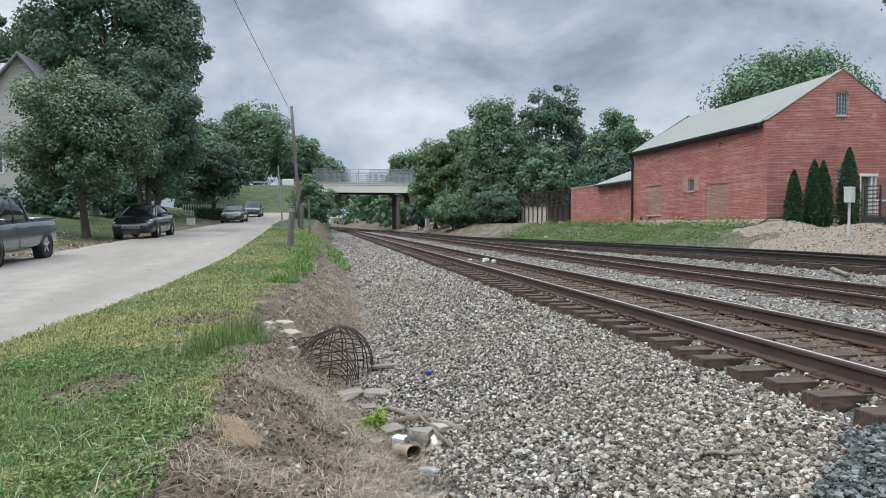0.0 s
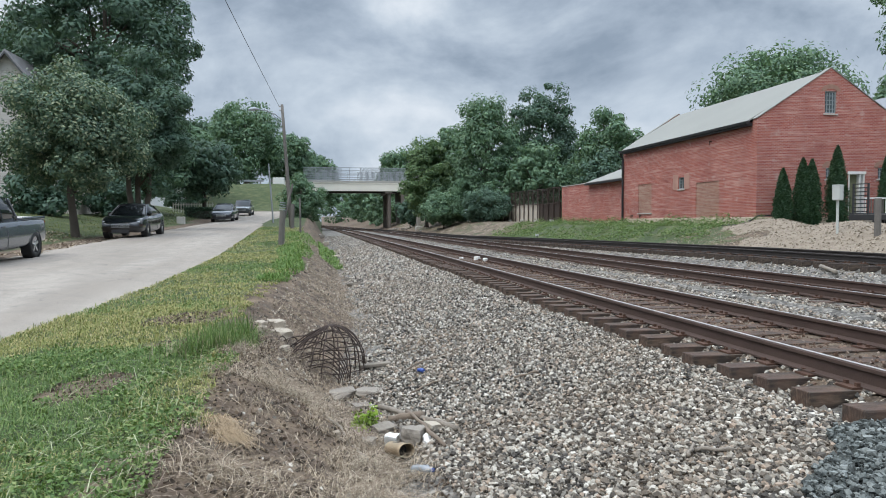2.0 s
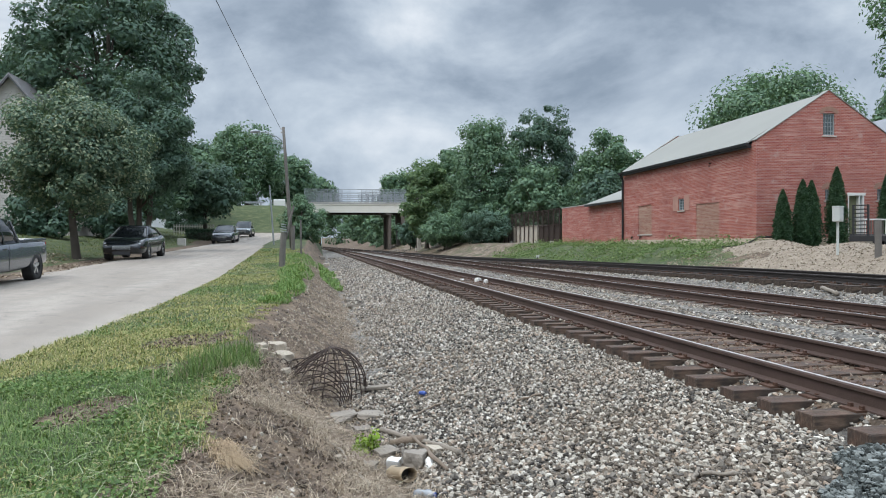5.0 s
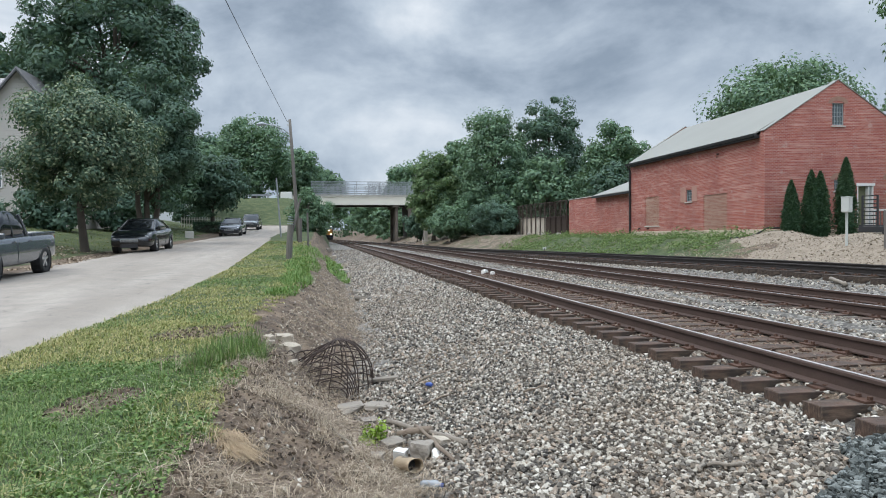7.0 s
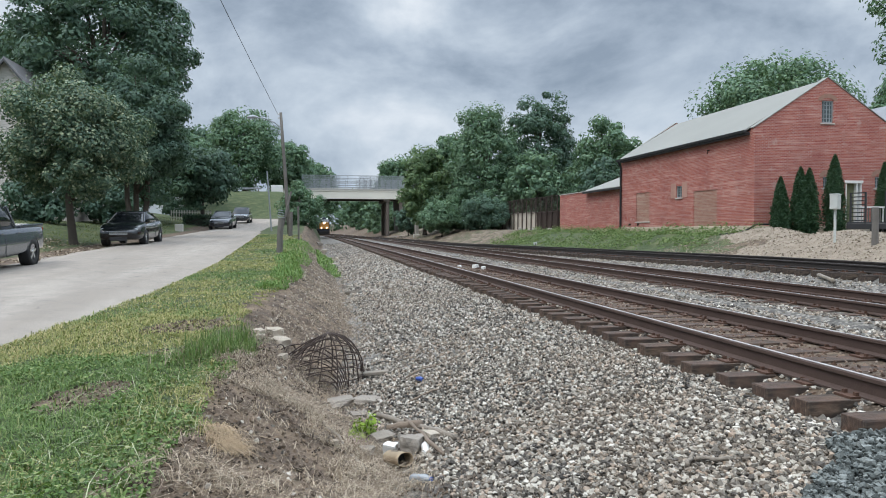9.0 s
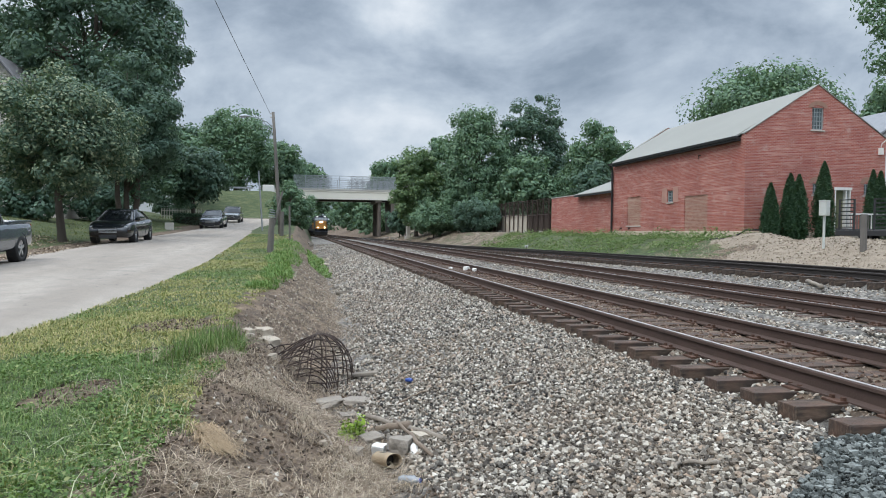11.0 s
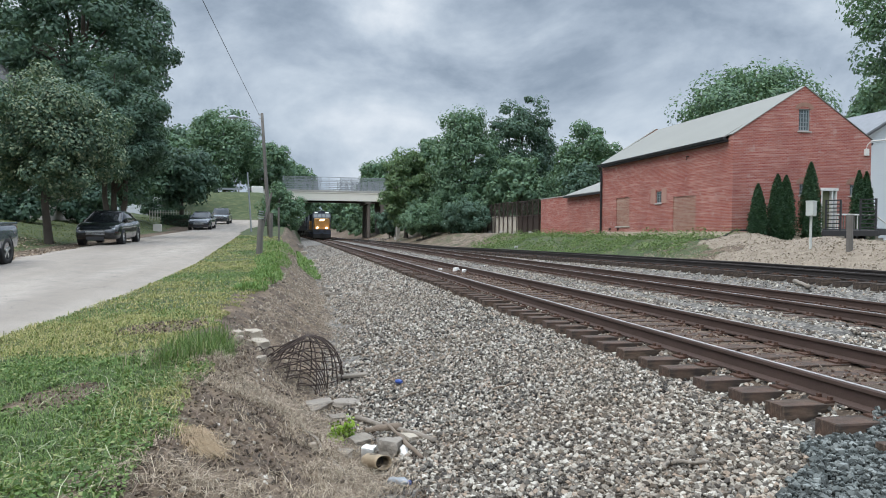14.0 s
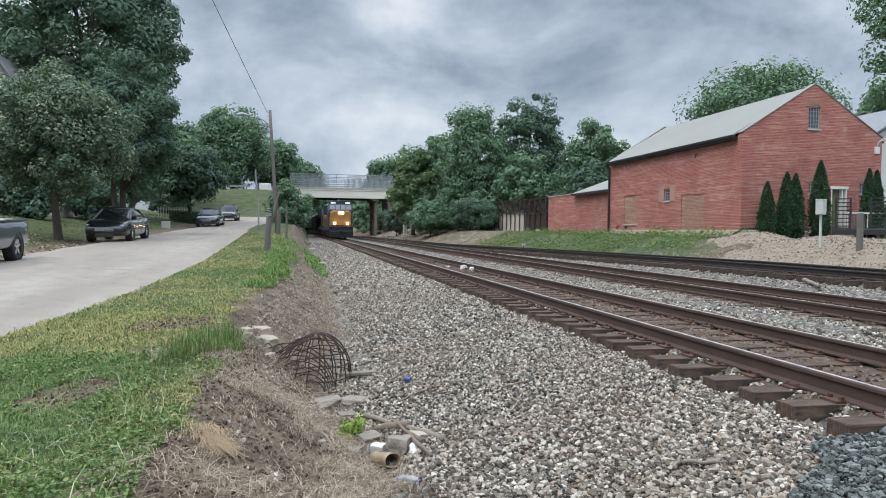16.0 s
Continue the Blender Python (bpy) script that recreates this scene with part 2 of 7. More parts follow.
RUSTY = island("rust_stained_ballast", [(0.0, (0.055, 0.034, 0.024)), (0.5, (0.13, 0.080, 0.055)), (0.85, (0.22, 0.15, 0.11)), (1.0, (0.36, 0.30, 0.25))], 0.92, 0.3, 40)
TIE = tie_material("weathered_creosote_timber", 0.5)
OLDTIE = tie_material("blackened_creosote_timber", 0.04)
RAIL = plain("rusty_rail_steel", (0.088, 0.057, 0.046), 0.75, 0.3, 14, 0.3, 0.4)
DULLRAIL = plain("dull_dark_rail_steel", (0.040, 0.033, 0.030), 0.7, 0.3, 14, 0.3, 0.4)
SHINE = plain("polished_rail_head", (0.76, 0.745, 0.73), 0.38, 1.0, 6, 0.06, 0.0)
PLATE = plain("rusted_tie_plate", (0.105, 0.056, 0.038), 0.85, 0.3, 20, 0.35, 0.5)
CONCRETE = plain("weathered_concrete", (0.46, 0.44, 0.40), 0.9, 0, 3, 0.25, 0.4)
GIRDER = plain("pale_cream_girder_paint", (0.80, 0.76, 0.66), 0.6, 0, 1.5, 0.10, 0.1)
STEEL = plain("galvanized_steel", (0.38, 0.40, 0.42), 0.5, 0.7, 6, 0.15, 0.15)
DARKSTEEL = plain("dark_rusted_steel", (0.07, 0.05, 0.042), 0.75, 0.5, 16, 0.35, 0.4)
WOOD = plain("grey_weathered_pole_wood", (0.155, 0.142, 0.128), 0.9, 0, 7, 0.35, 0.6)
ROOF = plain("pale_grey_metal_roof", (0.25, 0.25, 0.228), 0.85, 0.0, 1.2, 0.12, 0.15)
BLACK = plain("black_gutter_paint", (0.022, 0.022, 0.024), 0.5, 0, 8, 0.2, 0.1)
BARK = plain("rough_dark_bark", (0.085, 0.07, 0.056), 0.95, 0, 9, 0.4, 1.0)
WHITE = plain("white_paint", (0.74, 0.73, 0.70), 0.6, 0, 4, 0.08, 0.1)
LEAF = {
    "dark": island("dark_maple_leaves", [(0.0, (0.036, 0.080, 0.058)), (0.5, (0.066, 0.132, 0.090)), (1.0, (0.118, 0.200, 0.130))], 0.65, trans=0.2),
    "blossom": island("linden_leaves_and_bracts", [(0.0, (0.042, 0.085, 0.056)), (0.5, (0.084, 0.150, 0.093)), (0.75, (0.165, 0.230, 0.130)), (1.0, (0.36, 0.39, 0.24))], 0.65, trans=0.2),
    "mid": island("green_tree_leaves", [(0.0, (0.058, 0.124, 0.076)), (0.5, (0.112, 0.208, 0.120)), (1.0, (0.200, 0.315, 0.175))], 0.6, trans=0.28),
    "bright": island("light_green_leaves", [(0.0, (0.065, 0.130, 0.060)), (0.5, (0.120, 0.205, 0.088)), (1.0, (0.215, 0.310, 0.130))], 0.55, trans=0.3),
    "cypress": island("arborvitae_sprays", [(0.0, (0.018, 0.052, 0.026)), (0.6, (0.032, 0.085, 0.038)), (1.0, (0.056, 0.125, 0.052))], 0.7, trans=0.15),
}


# ---- mesh helpers ----
class Shape:
    """Vertices and faces that become one mesh."""

    def __init__(self):
        self.v, self.f = [], []

    def add(self, verts, faces, m=None):
        k = len(self.v)
        self.v += [tuple(m @ Vector(p)) for p in verts] if m else [tuple(p) for p in verts]
        self.f += [tuple(k + i for i in f) for f in faces]
        return self

    def box(self, x0, x1, y0, y1, z0, z1, m=None, bevel=0.0):
        if bevel:
            bm = bmesh.new()
            bmesh.ops.create_cube(bm, size=1.0)
            for v in bm.verts:
                v.co = Vector((x0 + (v.co.x + 0.5) * (x1 - x0), y0 + (v.co.y + 0.5) * (y1 - y0), z0 + (v.co.z + 0.5) * (z1 - z0)))
            bmesh.ops.bevel(bm, geom=bm.edges[:], offset=bevel, segments=1, affect="EDGES")
            bm.verts.index_update()
            self.add([v.co.copy() for v in bm.verts], [[v.index for v in f.verts] for f in bm.faces], m)
            bm.free()
            return self
        p = [(x, y, z) for z in (z0, z1) for y in (y0, y1) for x in (x0, x1)]
        return self.add(p, [(0, 2, 3, 1), (4, 5, 7, 6), (0, 1, 5, 4), (2, 6, 7, 3), (0, 4, 6, 2), (1, 3, 7, 5)], m)

    def tube(self, points, radii, n=8, caps=True):
        """A round bar through the points; radii is one number or one for each point."""
        pts = [Vector(p) for p in points]
        radii = [radii] * len(pts) if not isinstance(radii, (list, tuple)) else radii
        k = len(self.v)
        for i, p in enumerate(pts):
            d = (pts[min(i + 1, len(pts) - 1)] - pts[max(i - 1, 0)]).normalized()
            s = d.cross(Vector((0, 0, 1)) if abs(d.z) < 0.9 else Vector((1, 0, 0))).normalized()
            u = s.cross(d)
            self.v += [tuple(p + (s * math.cos(a) + u * math.sin(a)) * radii[i]) for a in (2 * math.pi * j / n for j in range(n))]
        for i in range(len(pts) - 1):
            for j in range(n):
                a, b = k + i * n + j, k + i * n + (j + 1) % n
                self.f.append((a, b, b + n, a + n))
        if caps:
            self.f.append(tuple(k + j for j in range(n))[::-1])
            self.f.append(tuple(k + (len(pts) - 1) * n + j for j in range(n)))
        return self

    def sweep(self, profile, frames, caps=True):
        """A closed profile of (x, z) carried through the poses, x to the side and z up."""
        k, n = len(self.v), len(profile)
        for m in frames:
            self.v += [tuple(m @ Vector((x, 0, z))) for x, z in profile]
        for i in range(len(frames) - 1):
            for j in range(n):
                a, b = k + i * n + j, k + i * n + (j + 1) % n
                self.f.append((a, b, b + n, a + n))
        if caps:
            self.f.append(tuple(k + j for j in range(n))[::-1])
            self.f.append(tuple(k + (len(frames) - 1) * n + j for j in range(n)))
        return self

    def prism(self, outline, axis, a, b, m=None):
        """An outline of (u, v) drawn out along an axis from a to b."""
        def at(u, v, w):
            return {"x": (w, u, v), "y": (u, w, v), "z": (u, v, w)}[axis]
        n = len(outline)
        p = [at(u, v, a) for u, v in outline] + [at(u, v, b) for u, v in outline]
        f = [tuple(range(n)), tuple(range(2 * n - 1, n - 1, -1))] + [(i, n + i, n + (i + 1) % n, (i + 1) % n) for i in range(n)]
        return self.add(p, f, m)

    def mesh(self, name, material, smooth=False, weld=False):
        me = bpy.data.meshes.new(name)
        me.from_pydata(self.v, [], self.f)
        bm = bmesh.new()
        bm.from_mesh(me)
        if weld:
            bmesh.ops.remove_doubles(bm, verts=bm.verts[:], dist=0.0005)
        if len(bm.faces) < 60000:
            bmesh.ops.recalc_face_normals(bm, faces=bm.faces[:])
        bm.to_mesh(me)
        bm.free()
        for m in (material if isinstance(material, (list, tuple)) else [material]):
            me.materials.append(m)
        if smooth:
            me.polygons.foreach_set("use_smooth", [True] * len(me.polygons))
        return me


def part(name, shape, material, parent=None, label="", m=None, smooth=False):
    """One mesh object, under a thing or a part, or on its own."""
    ob = new(name, shape if isinstance(shape, bpy.types.Mesh) else shape.mesh(name, material, smooth))
    if parent:
        ob.parent = parent
    if m is not None:
        ob.matrix_basis = m
    return tagged(ob, label)


def thing(name, m, label, category, group="", kind=""):
    ob = new(name)
    ob.matrix_basis = m
    ob.empty_display_size = 0.2
    return tagged(ob, label, category, group, kind)


def curve_of(points):
    """A smooth function through (x, y) pairs."""
    xs, ys = [p[0] for p in points], [p[1] for p in points]
    return lambda t: float(np.interp(t, xs, ys))


def smooth01(a, b, t):
    t = min(1.0, max(0.0, (t - a) / (b - a)))
    return t * t * (3 - 2 * t)


# ---- the lie of the land; x across the tracks, y along them, z = 0 at the rail heads ----
def track_x(y):
    """The middle of the first track; the line bends away to the left far off."""
    y1 = min(y, 330.0)
    x = 4.95 - 0.0075 * y1 - 2.4e-5 * max(0.0, y1) ** 2 - 1.05e-4 * max(0.0, y1 - 100.0) ** 2
    return x - 0.07 * max(0.0, y - 330.0)


def track2_x(y):
    return track_x(y) + 4.28


SIDING = curve_of([(-40, 4.3), (17, 4.1), (37, 3.25), (57, 2.65), (95, 1.5), (135, 0.3), (400, 0.2)])
SIDING_Z = curve_of([(-40, 0.32), (20, 0.32), (37, 0.22), (60, 0.03), (400, 0.0)])


def track3_x(y):
    return track2_x(y) + SIDING(y)


ROAD_Z = curve_of([(-40, -0.9), (5, -0.42), (12, -0.25), (21, 0.05), (33, 0.43), (48, 0.80), (62, 1.18), (70, 1.5), (80, 1.9), (92, 2.5), (110, 3.2)])
ROAD_R = curve_of([(-40, -4.6), (5, -4.15), (9, -3.95), (16, -3.35), (23, -3.15), (35, -3.5), (50, -4.1), (60, -4.6), (68, -4.6), (76, -4.0), (84, -2.4), (95, -1.5)])
ROAD_L = curve_of([(-40, -9.6), (20, -9.3), (60, -9.3), (74, -9.8), (95, -13)])
BANK_X = curve_of([(-40, -0.9), (4, -0.92), (7, -0.85), (10, -1.15), (15, -0.8), (24, -0.6), (43, -1.2), (62, -1.2), (90, -1.5)])
BANK_Z = curve_of([(-40, -0.3), (4, -0.2), (10, -0.12), (20, 0.05), (30, 0.36), (43, 0.62), (62, 1.1), (90, 2.2)])
DITCH_X = curve_of([(-40, 0.6), (3, 0.75), (5, 0.6), (7, 0.3), (8.6, 0.1), (10, 0.2), (14, 0.6), (30, 0.6), (60, 0.3), (120, 0.0)])
DITCH_Z = curve_of([(-40, -0.6), (3, -0.72), (6, -0.85), (9, -0.92), (14, -0.8), (30, -0.7), (60, -0.5), (120, -0.35)])


def ground_z(x, y):
    rough = noise.noise((x * 0.9, y * 0.9, 0.0)) * 0.06 + noise.noise((x * 3.1, y * 3.1, 5.0)) * 0.025
    bed = -0.20
    tx = track_x(y)
    xb = BANK_X(y) + 0.18 * noise.noise((y * 0.8, 2.0, 0.0))
    xd, zd, zb = DITCH_X(y), DITCH_Z(y), BANK_Z(y)
    shoulder = tx - 1.45
    if x < xb:
        xr, zr = ROAD_R(y), ROAD_Z(y)
        if x > xr:
            s = (x - xr) / (xb - xr)
            z = zr + (zb - zr) * smooth01(0, 1, s) + rough * 0.8 * min(1.0, s * 4)
        else:
            z = zr - 0.05 if x > ROAD_L(y) else zr - 0.05 + 0.14 * max(0.0, ROAD_L(y) - 1.2 - x) * (1 if x > -26 else 26.0 / max(26.0, -x)) + rough * 0.5
            z = min(z, zr + 2.8)
        hill = smooth01(91, 114, y) * smooth01(-2.0, -6.0, x)
        return z + (7.2 - z) * hill if y > 91 else z
    if x < xd:
        s = (x - xb) / (xd - xb)
        return zb + (zd - zb) * (s ** 1.15 * 0.75 + 0.25 * smooth01(0, 1, s)) + rough * 1.3 * (1 - 0.5 * s)
    if x < shoulder:
        s = (x - xd) / (shoulder - xd)
        return zd + (bed - 0.11 - zd) * (0.45 * s + 0.55 * math.sin(s * math.pi / 2)) + rough * 0.7 * (1 - s)
    if x < shoulder + 0.6:
        return bed - 0.11 + 0.08 * smooth01(shoulder + 0.3, shoulder + 0.6, x)
    t3 = track3_x(y)
    b3 = bed + SIDING_Z(y)
    if x < t3 - 2.4:
        return bed - 0.05 * (1 if tx + 1.6 < x < tx + 2.7 else 0) + rough * 0.3
    if x < t3 - 0.85:
        return bed + (b3 - 0.14 - bed) * smooth01(t3 - 2.4, t3 - 1.4, x) + 0.14 * smooth01(t3 - 1.2, t3 - 0.85, x)
    if x < t3 + 1.5:
        return b3
    top = 0.92 + 0.009 * max(0.0, y - 45) + rough * 0.8
    foot = t3 + 1.7
    heap = 0.38 * math.exp(-((x - 18.5) ** 2 / 0.9 + (y - 26.9) ** 2 / 1.3)) + 0.2 * math.exp(-((x - 19.0) ** 2 / 1.2 + (y - 22.3) ** 2 / 2.0))
    return b3 + (top - b3) * smooth01(foot, max(foot + 2.5, 18.0), x) + rough * smooth01(foot, foot + 2, x) + heap


def bare_patch(x, y):
    """Below one in the worn patches of bare earth in the verge."""
    return min(((x + 1.75) / 0.6) ** 2 + ((y - 9.8) / 0.6) ** 2, ((x + 1.65) / 0.32) ** 2 + ((y - 7.95) / 0.28) ** 2, ((x + 1.9) / 0.4) ** 2 + ((y - 6.1) / 0.5) ** 2)


def axis_steps(stops):
    """Coordinates from start to end with the step given for each stretch."""
    out = [stops[0][0]]
    for (a, step), (b, _) in zip(stops, stops[1:]):
        n = max(1, round((b - a) / step))
        out += [a + (b - a) * (i + 1) / n for i in range(n)]
    return out


def build_ground():
    xs = axis_steps([(-1500, 300), (-300, 60), (-60, 6), (-24, 1.0), (-10, 0.4), (-4.5, 0.13), (4.6, 0.25), (22, 1.0), (60, 10), (300, 300), (1500, 1)])
    ys = axis_steps([(-400, 100), (-30, 4), (-2, 0.5), (2, 0.13), (14, 0.3), (30, 0.6), (70, 2.0), (150, 15), (400, 200), (3000, 1)])
    verts = [(x, y, ground_z(x, y)) for y in ys for x in xs]
    nx = len(xs)
    faces = [(j * nx + i, j * nx + i + 1, (j + 1) * nx + i + 1, (j + 1) * nx + i) for j in range(len(ys) - 1) for i in range(nx - 1)]
    me = bpy.data.meshes.new("ground")
    me.from_pydata(verts, [], faces)
    me.polygons.foreach_set("use_smooth", [True] * len(faces))
    lay = me.color_attributes.new("zone", "FLOAT_COLOR", "POINT")
    cols = []
    for x, y, z in verts:
        w = noise.noise((x * 1.3, y * 0.9, 9.0)) * 0.25
        xb, xd, t3 = BANK_X(y), DITCH_X(y), track3_x(y)
        grass = 1.0 - smooth01(xb - 0.45, xb + 0.05, x + w * 1.4)
        if bare_patch(x, y) < 1.0:
            grass = 0.22
        if ROAD_L(y) - 1.6 < x < ROAD_R(y) and y < 93:
            grass = 0.1
        stone = smooth01(xd - 0.25, xd + 0.35, x + w) * (1 - smooth01(t3 + 1.5, t3 + 2.3, x + w))
        if min(abs(x - track_x(y)), abs(x - track2_x(y))) < 1.0:
            stone = 0.36
        sand = smooth01(t3 + 1.5, t3 + 2.3, x + w)
        if x > t3 + 2 and y > 24.5 + w * 6:
            grass, sand = smooth01(24, 27, y + w * 8) * 0.85 * (1 - smooth01(52, 58, y)), 0.3
        if y > 92 and x < xd + 0.2:
            grass = 0.8
        if y < 24.5 and x > 40:
            grass = 1.0
        if (x - 18.5) ** 2 / 3.0 + (y - 26.6) ** 2 / 5.0 < 1.0 + w:
            grass, sand = 0.0, 1.0
        if x > 13 and y > 58:
            grass, sand = 0.42 + w, 0.42 - w
        cols += [grass, stone, sand, 1.0]
    lay.data.foreach_set("color", cols)
    me.materials.append(GROUND)
    return tagged(new("ground", me), "uneven ground of grass verge, bare soil bank, ditch and gravel bed", "ground", kind="structure")


def build_road():
    ys = axis_steps([(-60, 4), (0, 0.5), (30, 1.0), (92, 1)])
    s = Shape()
    n = 9
    for y in ys:
        ra = ROAD_R(y) + 0.16 * noise.noise((y * 1.9, 3.0, 1.0)) + 0.07 * noise.noise((y * 6.0, 8.0, 1.0))
        la = ROAD_L(y) + 0.3 * noise.noise((y * 0.7, 6.0, 1.0))
        for i in range(n):
            u = i / (n - 1)
            x = la + (ra - la) * u
            z = ROAD_Z(y) + 0.05 * math.sin(u * math.pi) + (0.012 if 0 < i < n - 1 else -0.05)
            s.v.append((x, y, z))
    for j in range(len(ys) - 1):
        for i in range(n - 1):
            a = j * n + i
            s.f.append((a, a + 1, a + n + 1, a + n))
    road = part("road", s, ROAD, smooth=True)
    return tagged(road, "pale worn chip-seal street with crumbling edges", "road", kind="structure")


build_ground()
build_road()


# ---- railway tracks ----
RAIL_PROFILE = [(-0.07, -0.17), (0.07, -0.17), (0.07, -0.155), (0.012, -0.135), (0.010, -0.045), (0.036, -0.035), (0.036, -0.008), (0.028, 0.0), (-0.028, 0.0), (-0.036, -0.008), (-0.036, -0.035), (-0.010, -0.045), (-0.012, -0.135), (-0.07, -0.155)]


def along(fx, y, fz, side=0.0):
    """The pose at y on a track, its x across and its y along the line."""
    turn = math.atan2(fx(y + 0.5) - fx(y - 0.5), 1.0)
    c, s_ = math.cos(turn), math.sin(turn)
    return Matrix.Translation((fx(y) + side * c, y - side * s_, fz(y))) @ Matrix.Rotation(-turn, 4, "Z")


def tie_mesh(name, rnd, timber):
    s = Shape()
    s.box(-1.3, 1.3, -0.115, 0.115, -0.36, -0.175, bevel=0.008)
    for i, (x, y, z) in enumerate(s.v):
        s.v[i] = (x + math.copysign(rnd.uniform(-0.004, 0.004), x), y + rnd.uniform(-0.005, 0.005), z + rnd.uniform(-0.006, 0.004))
    return s.mesh(name, timber)


def plate_mesh():
    s = Shape()
    for x in (-0.7525, 0.7525):
        s.box(x - 0.17, x + 0.17, -0.09, 0.09, -0.178, -0.158)
        for dx, dy in ((-0.1, -0.06), (-0.1, 0.06), (0.1, -0.06), (0.1, 0.06)):
            s.box(x + dx - 0.015, x + dx + 0.015, dy - 0.015, dy + 0.015, -0.165, -0.13)
    return s.mesh("tie_plates", PLATE)


def build_track(label, fx, fz, y0, y1, ties_to, shiny, steel):
    rnd = random.Random(label)
    line = thing("railway_track", Matrix(), label, "railway track", "parallel railway tracks", "structure")
    ys = axis_steps([(y0, 2.0), (60, 4.0), (y1, 1)])
    for side in (-0.7525, 0.7525):
        frames = [along(fx, y, fz, side) for y in ys]
        rail = part("rail", Shape().sweep(RAIL_PROFILE, frames), steel, line)
        if shiny:
            strip = [(-0.010, 0.0005), (0.024, 0.0005), (0.024, 0.002), (-0.010, 0.002)]
            part("running_surface", Shape().sweep(strip, frames), SHINE, rail, "polished steel running surface")
    timber = TIE if shiny else OLDTIE
    ties = [tie_mesh("tie", rnd, timber) for _ in range(5)]
    plates = plate_mesh()
    y = y0
    far = Shape()
    while y < y1:
        m = along(fx, y, fz) @ pose(rnd.uniform(-0.05, 0.05), 0, rnd.uniform(-0.015, 0.004), 0, 0, rnd.uniform(-1.2, 1.2))
        if 0 < y < ties_to:
            tie = part("tie", rnd.choice(ties), None, line, m=m)
            if y < 45:
                part("tie_plate", plates, None, tie)
        else:
            far.box(-1.3, 1.3, -0.115, 0.115, -0.35, -0.175, m)
        y += 0.53 + rnd.uniform(-0.02, 0.02)
    tagged(part("far_ties", far, timber, line), "row of distant dark timber ties", kind="stuff")
    return line


build_track("main line with polished rails on dark rust-stained timber ties", track_x, lambda y: 0.0, -12, 330, 110, True, RAIL)
build_track("second main line with rusty brown rails on timber ties", track2_x, lambda y: 0.0, -12, 330, 110, True, RAIL)
build_track("raised siding with dull dark rails on exposed tie ends", track3_x, SIDING_Z, -12, 128, 80, False, DULLRAIL)


# ---- brick depot ----
def holed_wall(s, axis, w0, w1, u0, u1, z0, top, holes):
    """A wall of thickness w0..w1 along u0..u1 with openings (ua, ub, za, zb); top(u) is its upper edge."""
    cuts = sorted({u0, u1, *[h[0] for h in holes], *[h[1] for h in holes], *([(u0 + u1) / 2] if top((u0 + u1) / 2) > top(u0) + 0.01 else [])})
    for a, b in zip(cuts, cuts[1:]):
        gaps = sorted((h[2], h[3]) for h in holes if h[0] <= a + 1e-6 and h[1] >= b - 1e-6)
        z = z0
        for za, zb in gaps:
            if za > z:
                s.prism([(a, z), (b, z), (b, za), (a, za)], axis, w0, w1)
            z = zb
        s.prism([(a, z), (b, z), (b, top(b)), (a, top(a))], axis, w0, w1)


GLASS = plain("dusty_window_glass", (0.10, 0.13, 0.14), 0.12, 0.0, 2, 0.3, 0.05)
CARGLASS = plain("dark_car_glass", (0.012, 0.014, 0.016), 0.05, 0.0, 2, 0.2, 0.0)
SASH = plain("grey_green_sash_paint", (0.30, 0.34, 0.35), 0.6, 0, 8, 0.2, 0.2)
DOORPAINT = plain("olive_door_paint", (0.15, 0.16, 0.085), 0.6, 0, 5, 0.2, 0.2)
OLDBRICK = plain("brown_brick_infill", (0.34, 0.20, 0.15), 0.9, 0, 14, 0.35, 0.8)
FOUND = plain("tan_concrete_foundation", (0.52, 0.44, 0.34), 0.9, 0, 3, 0.2, 0.4)
BX0, BX1, BY0, BY1 = 21.0, 28.95, 31.7, 47.25
BASE, EAVE, PEAK = 0.7, 6.05, 8.62
SILLZ = 1.36


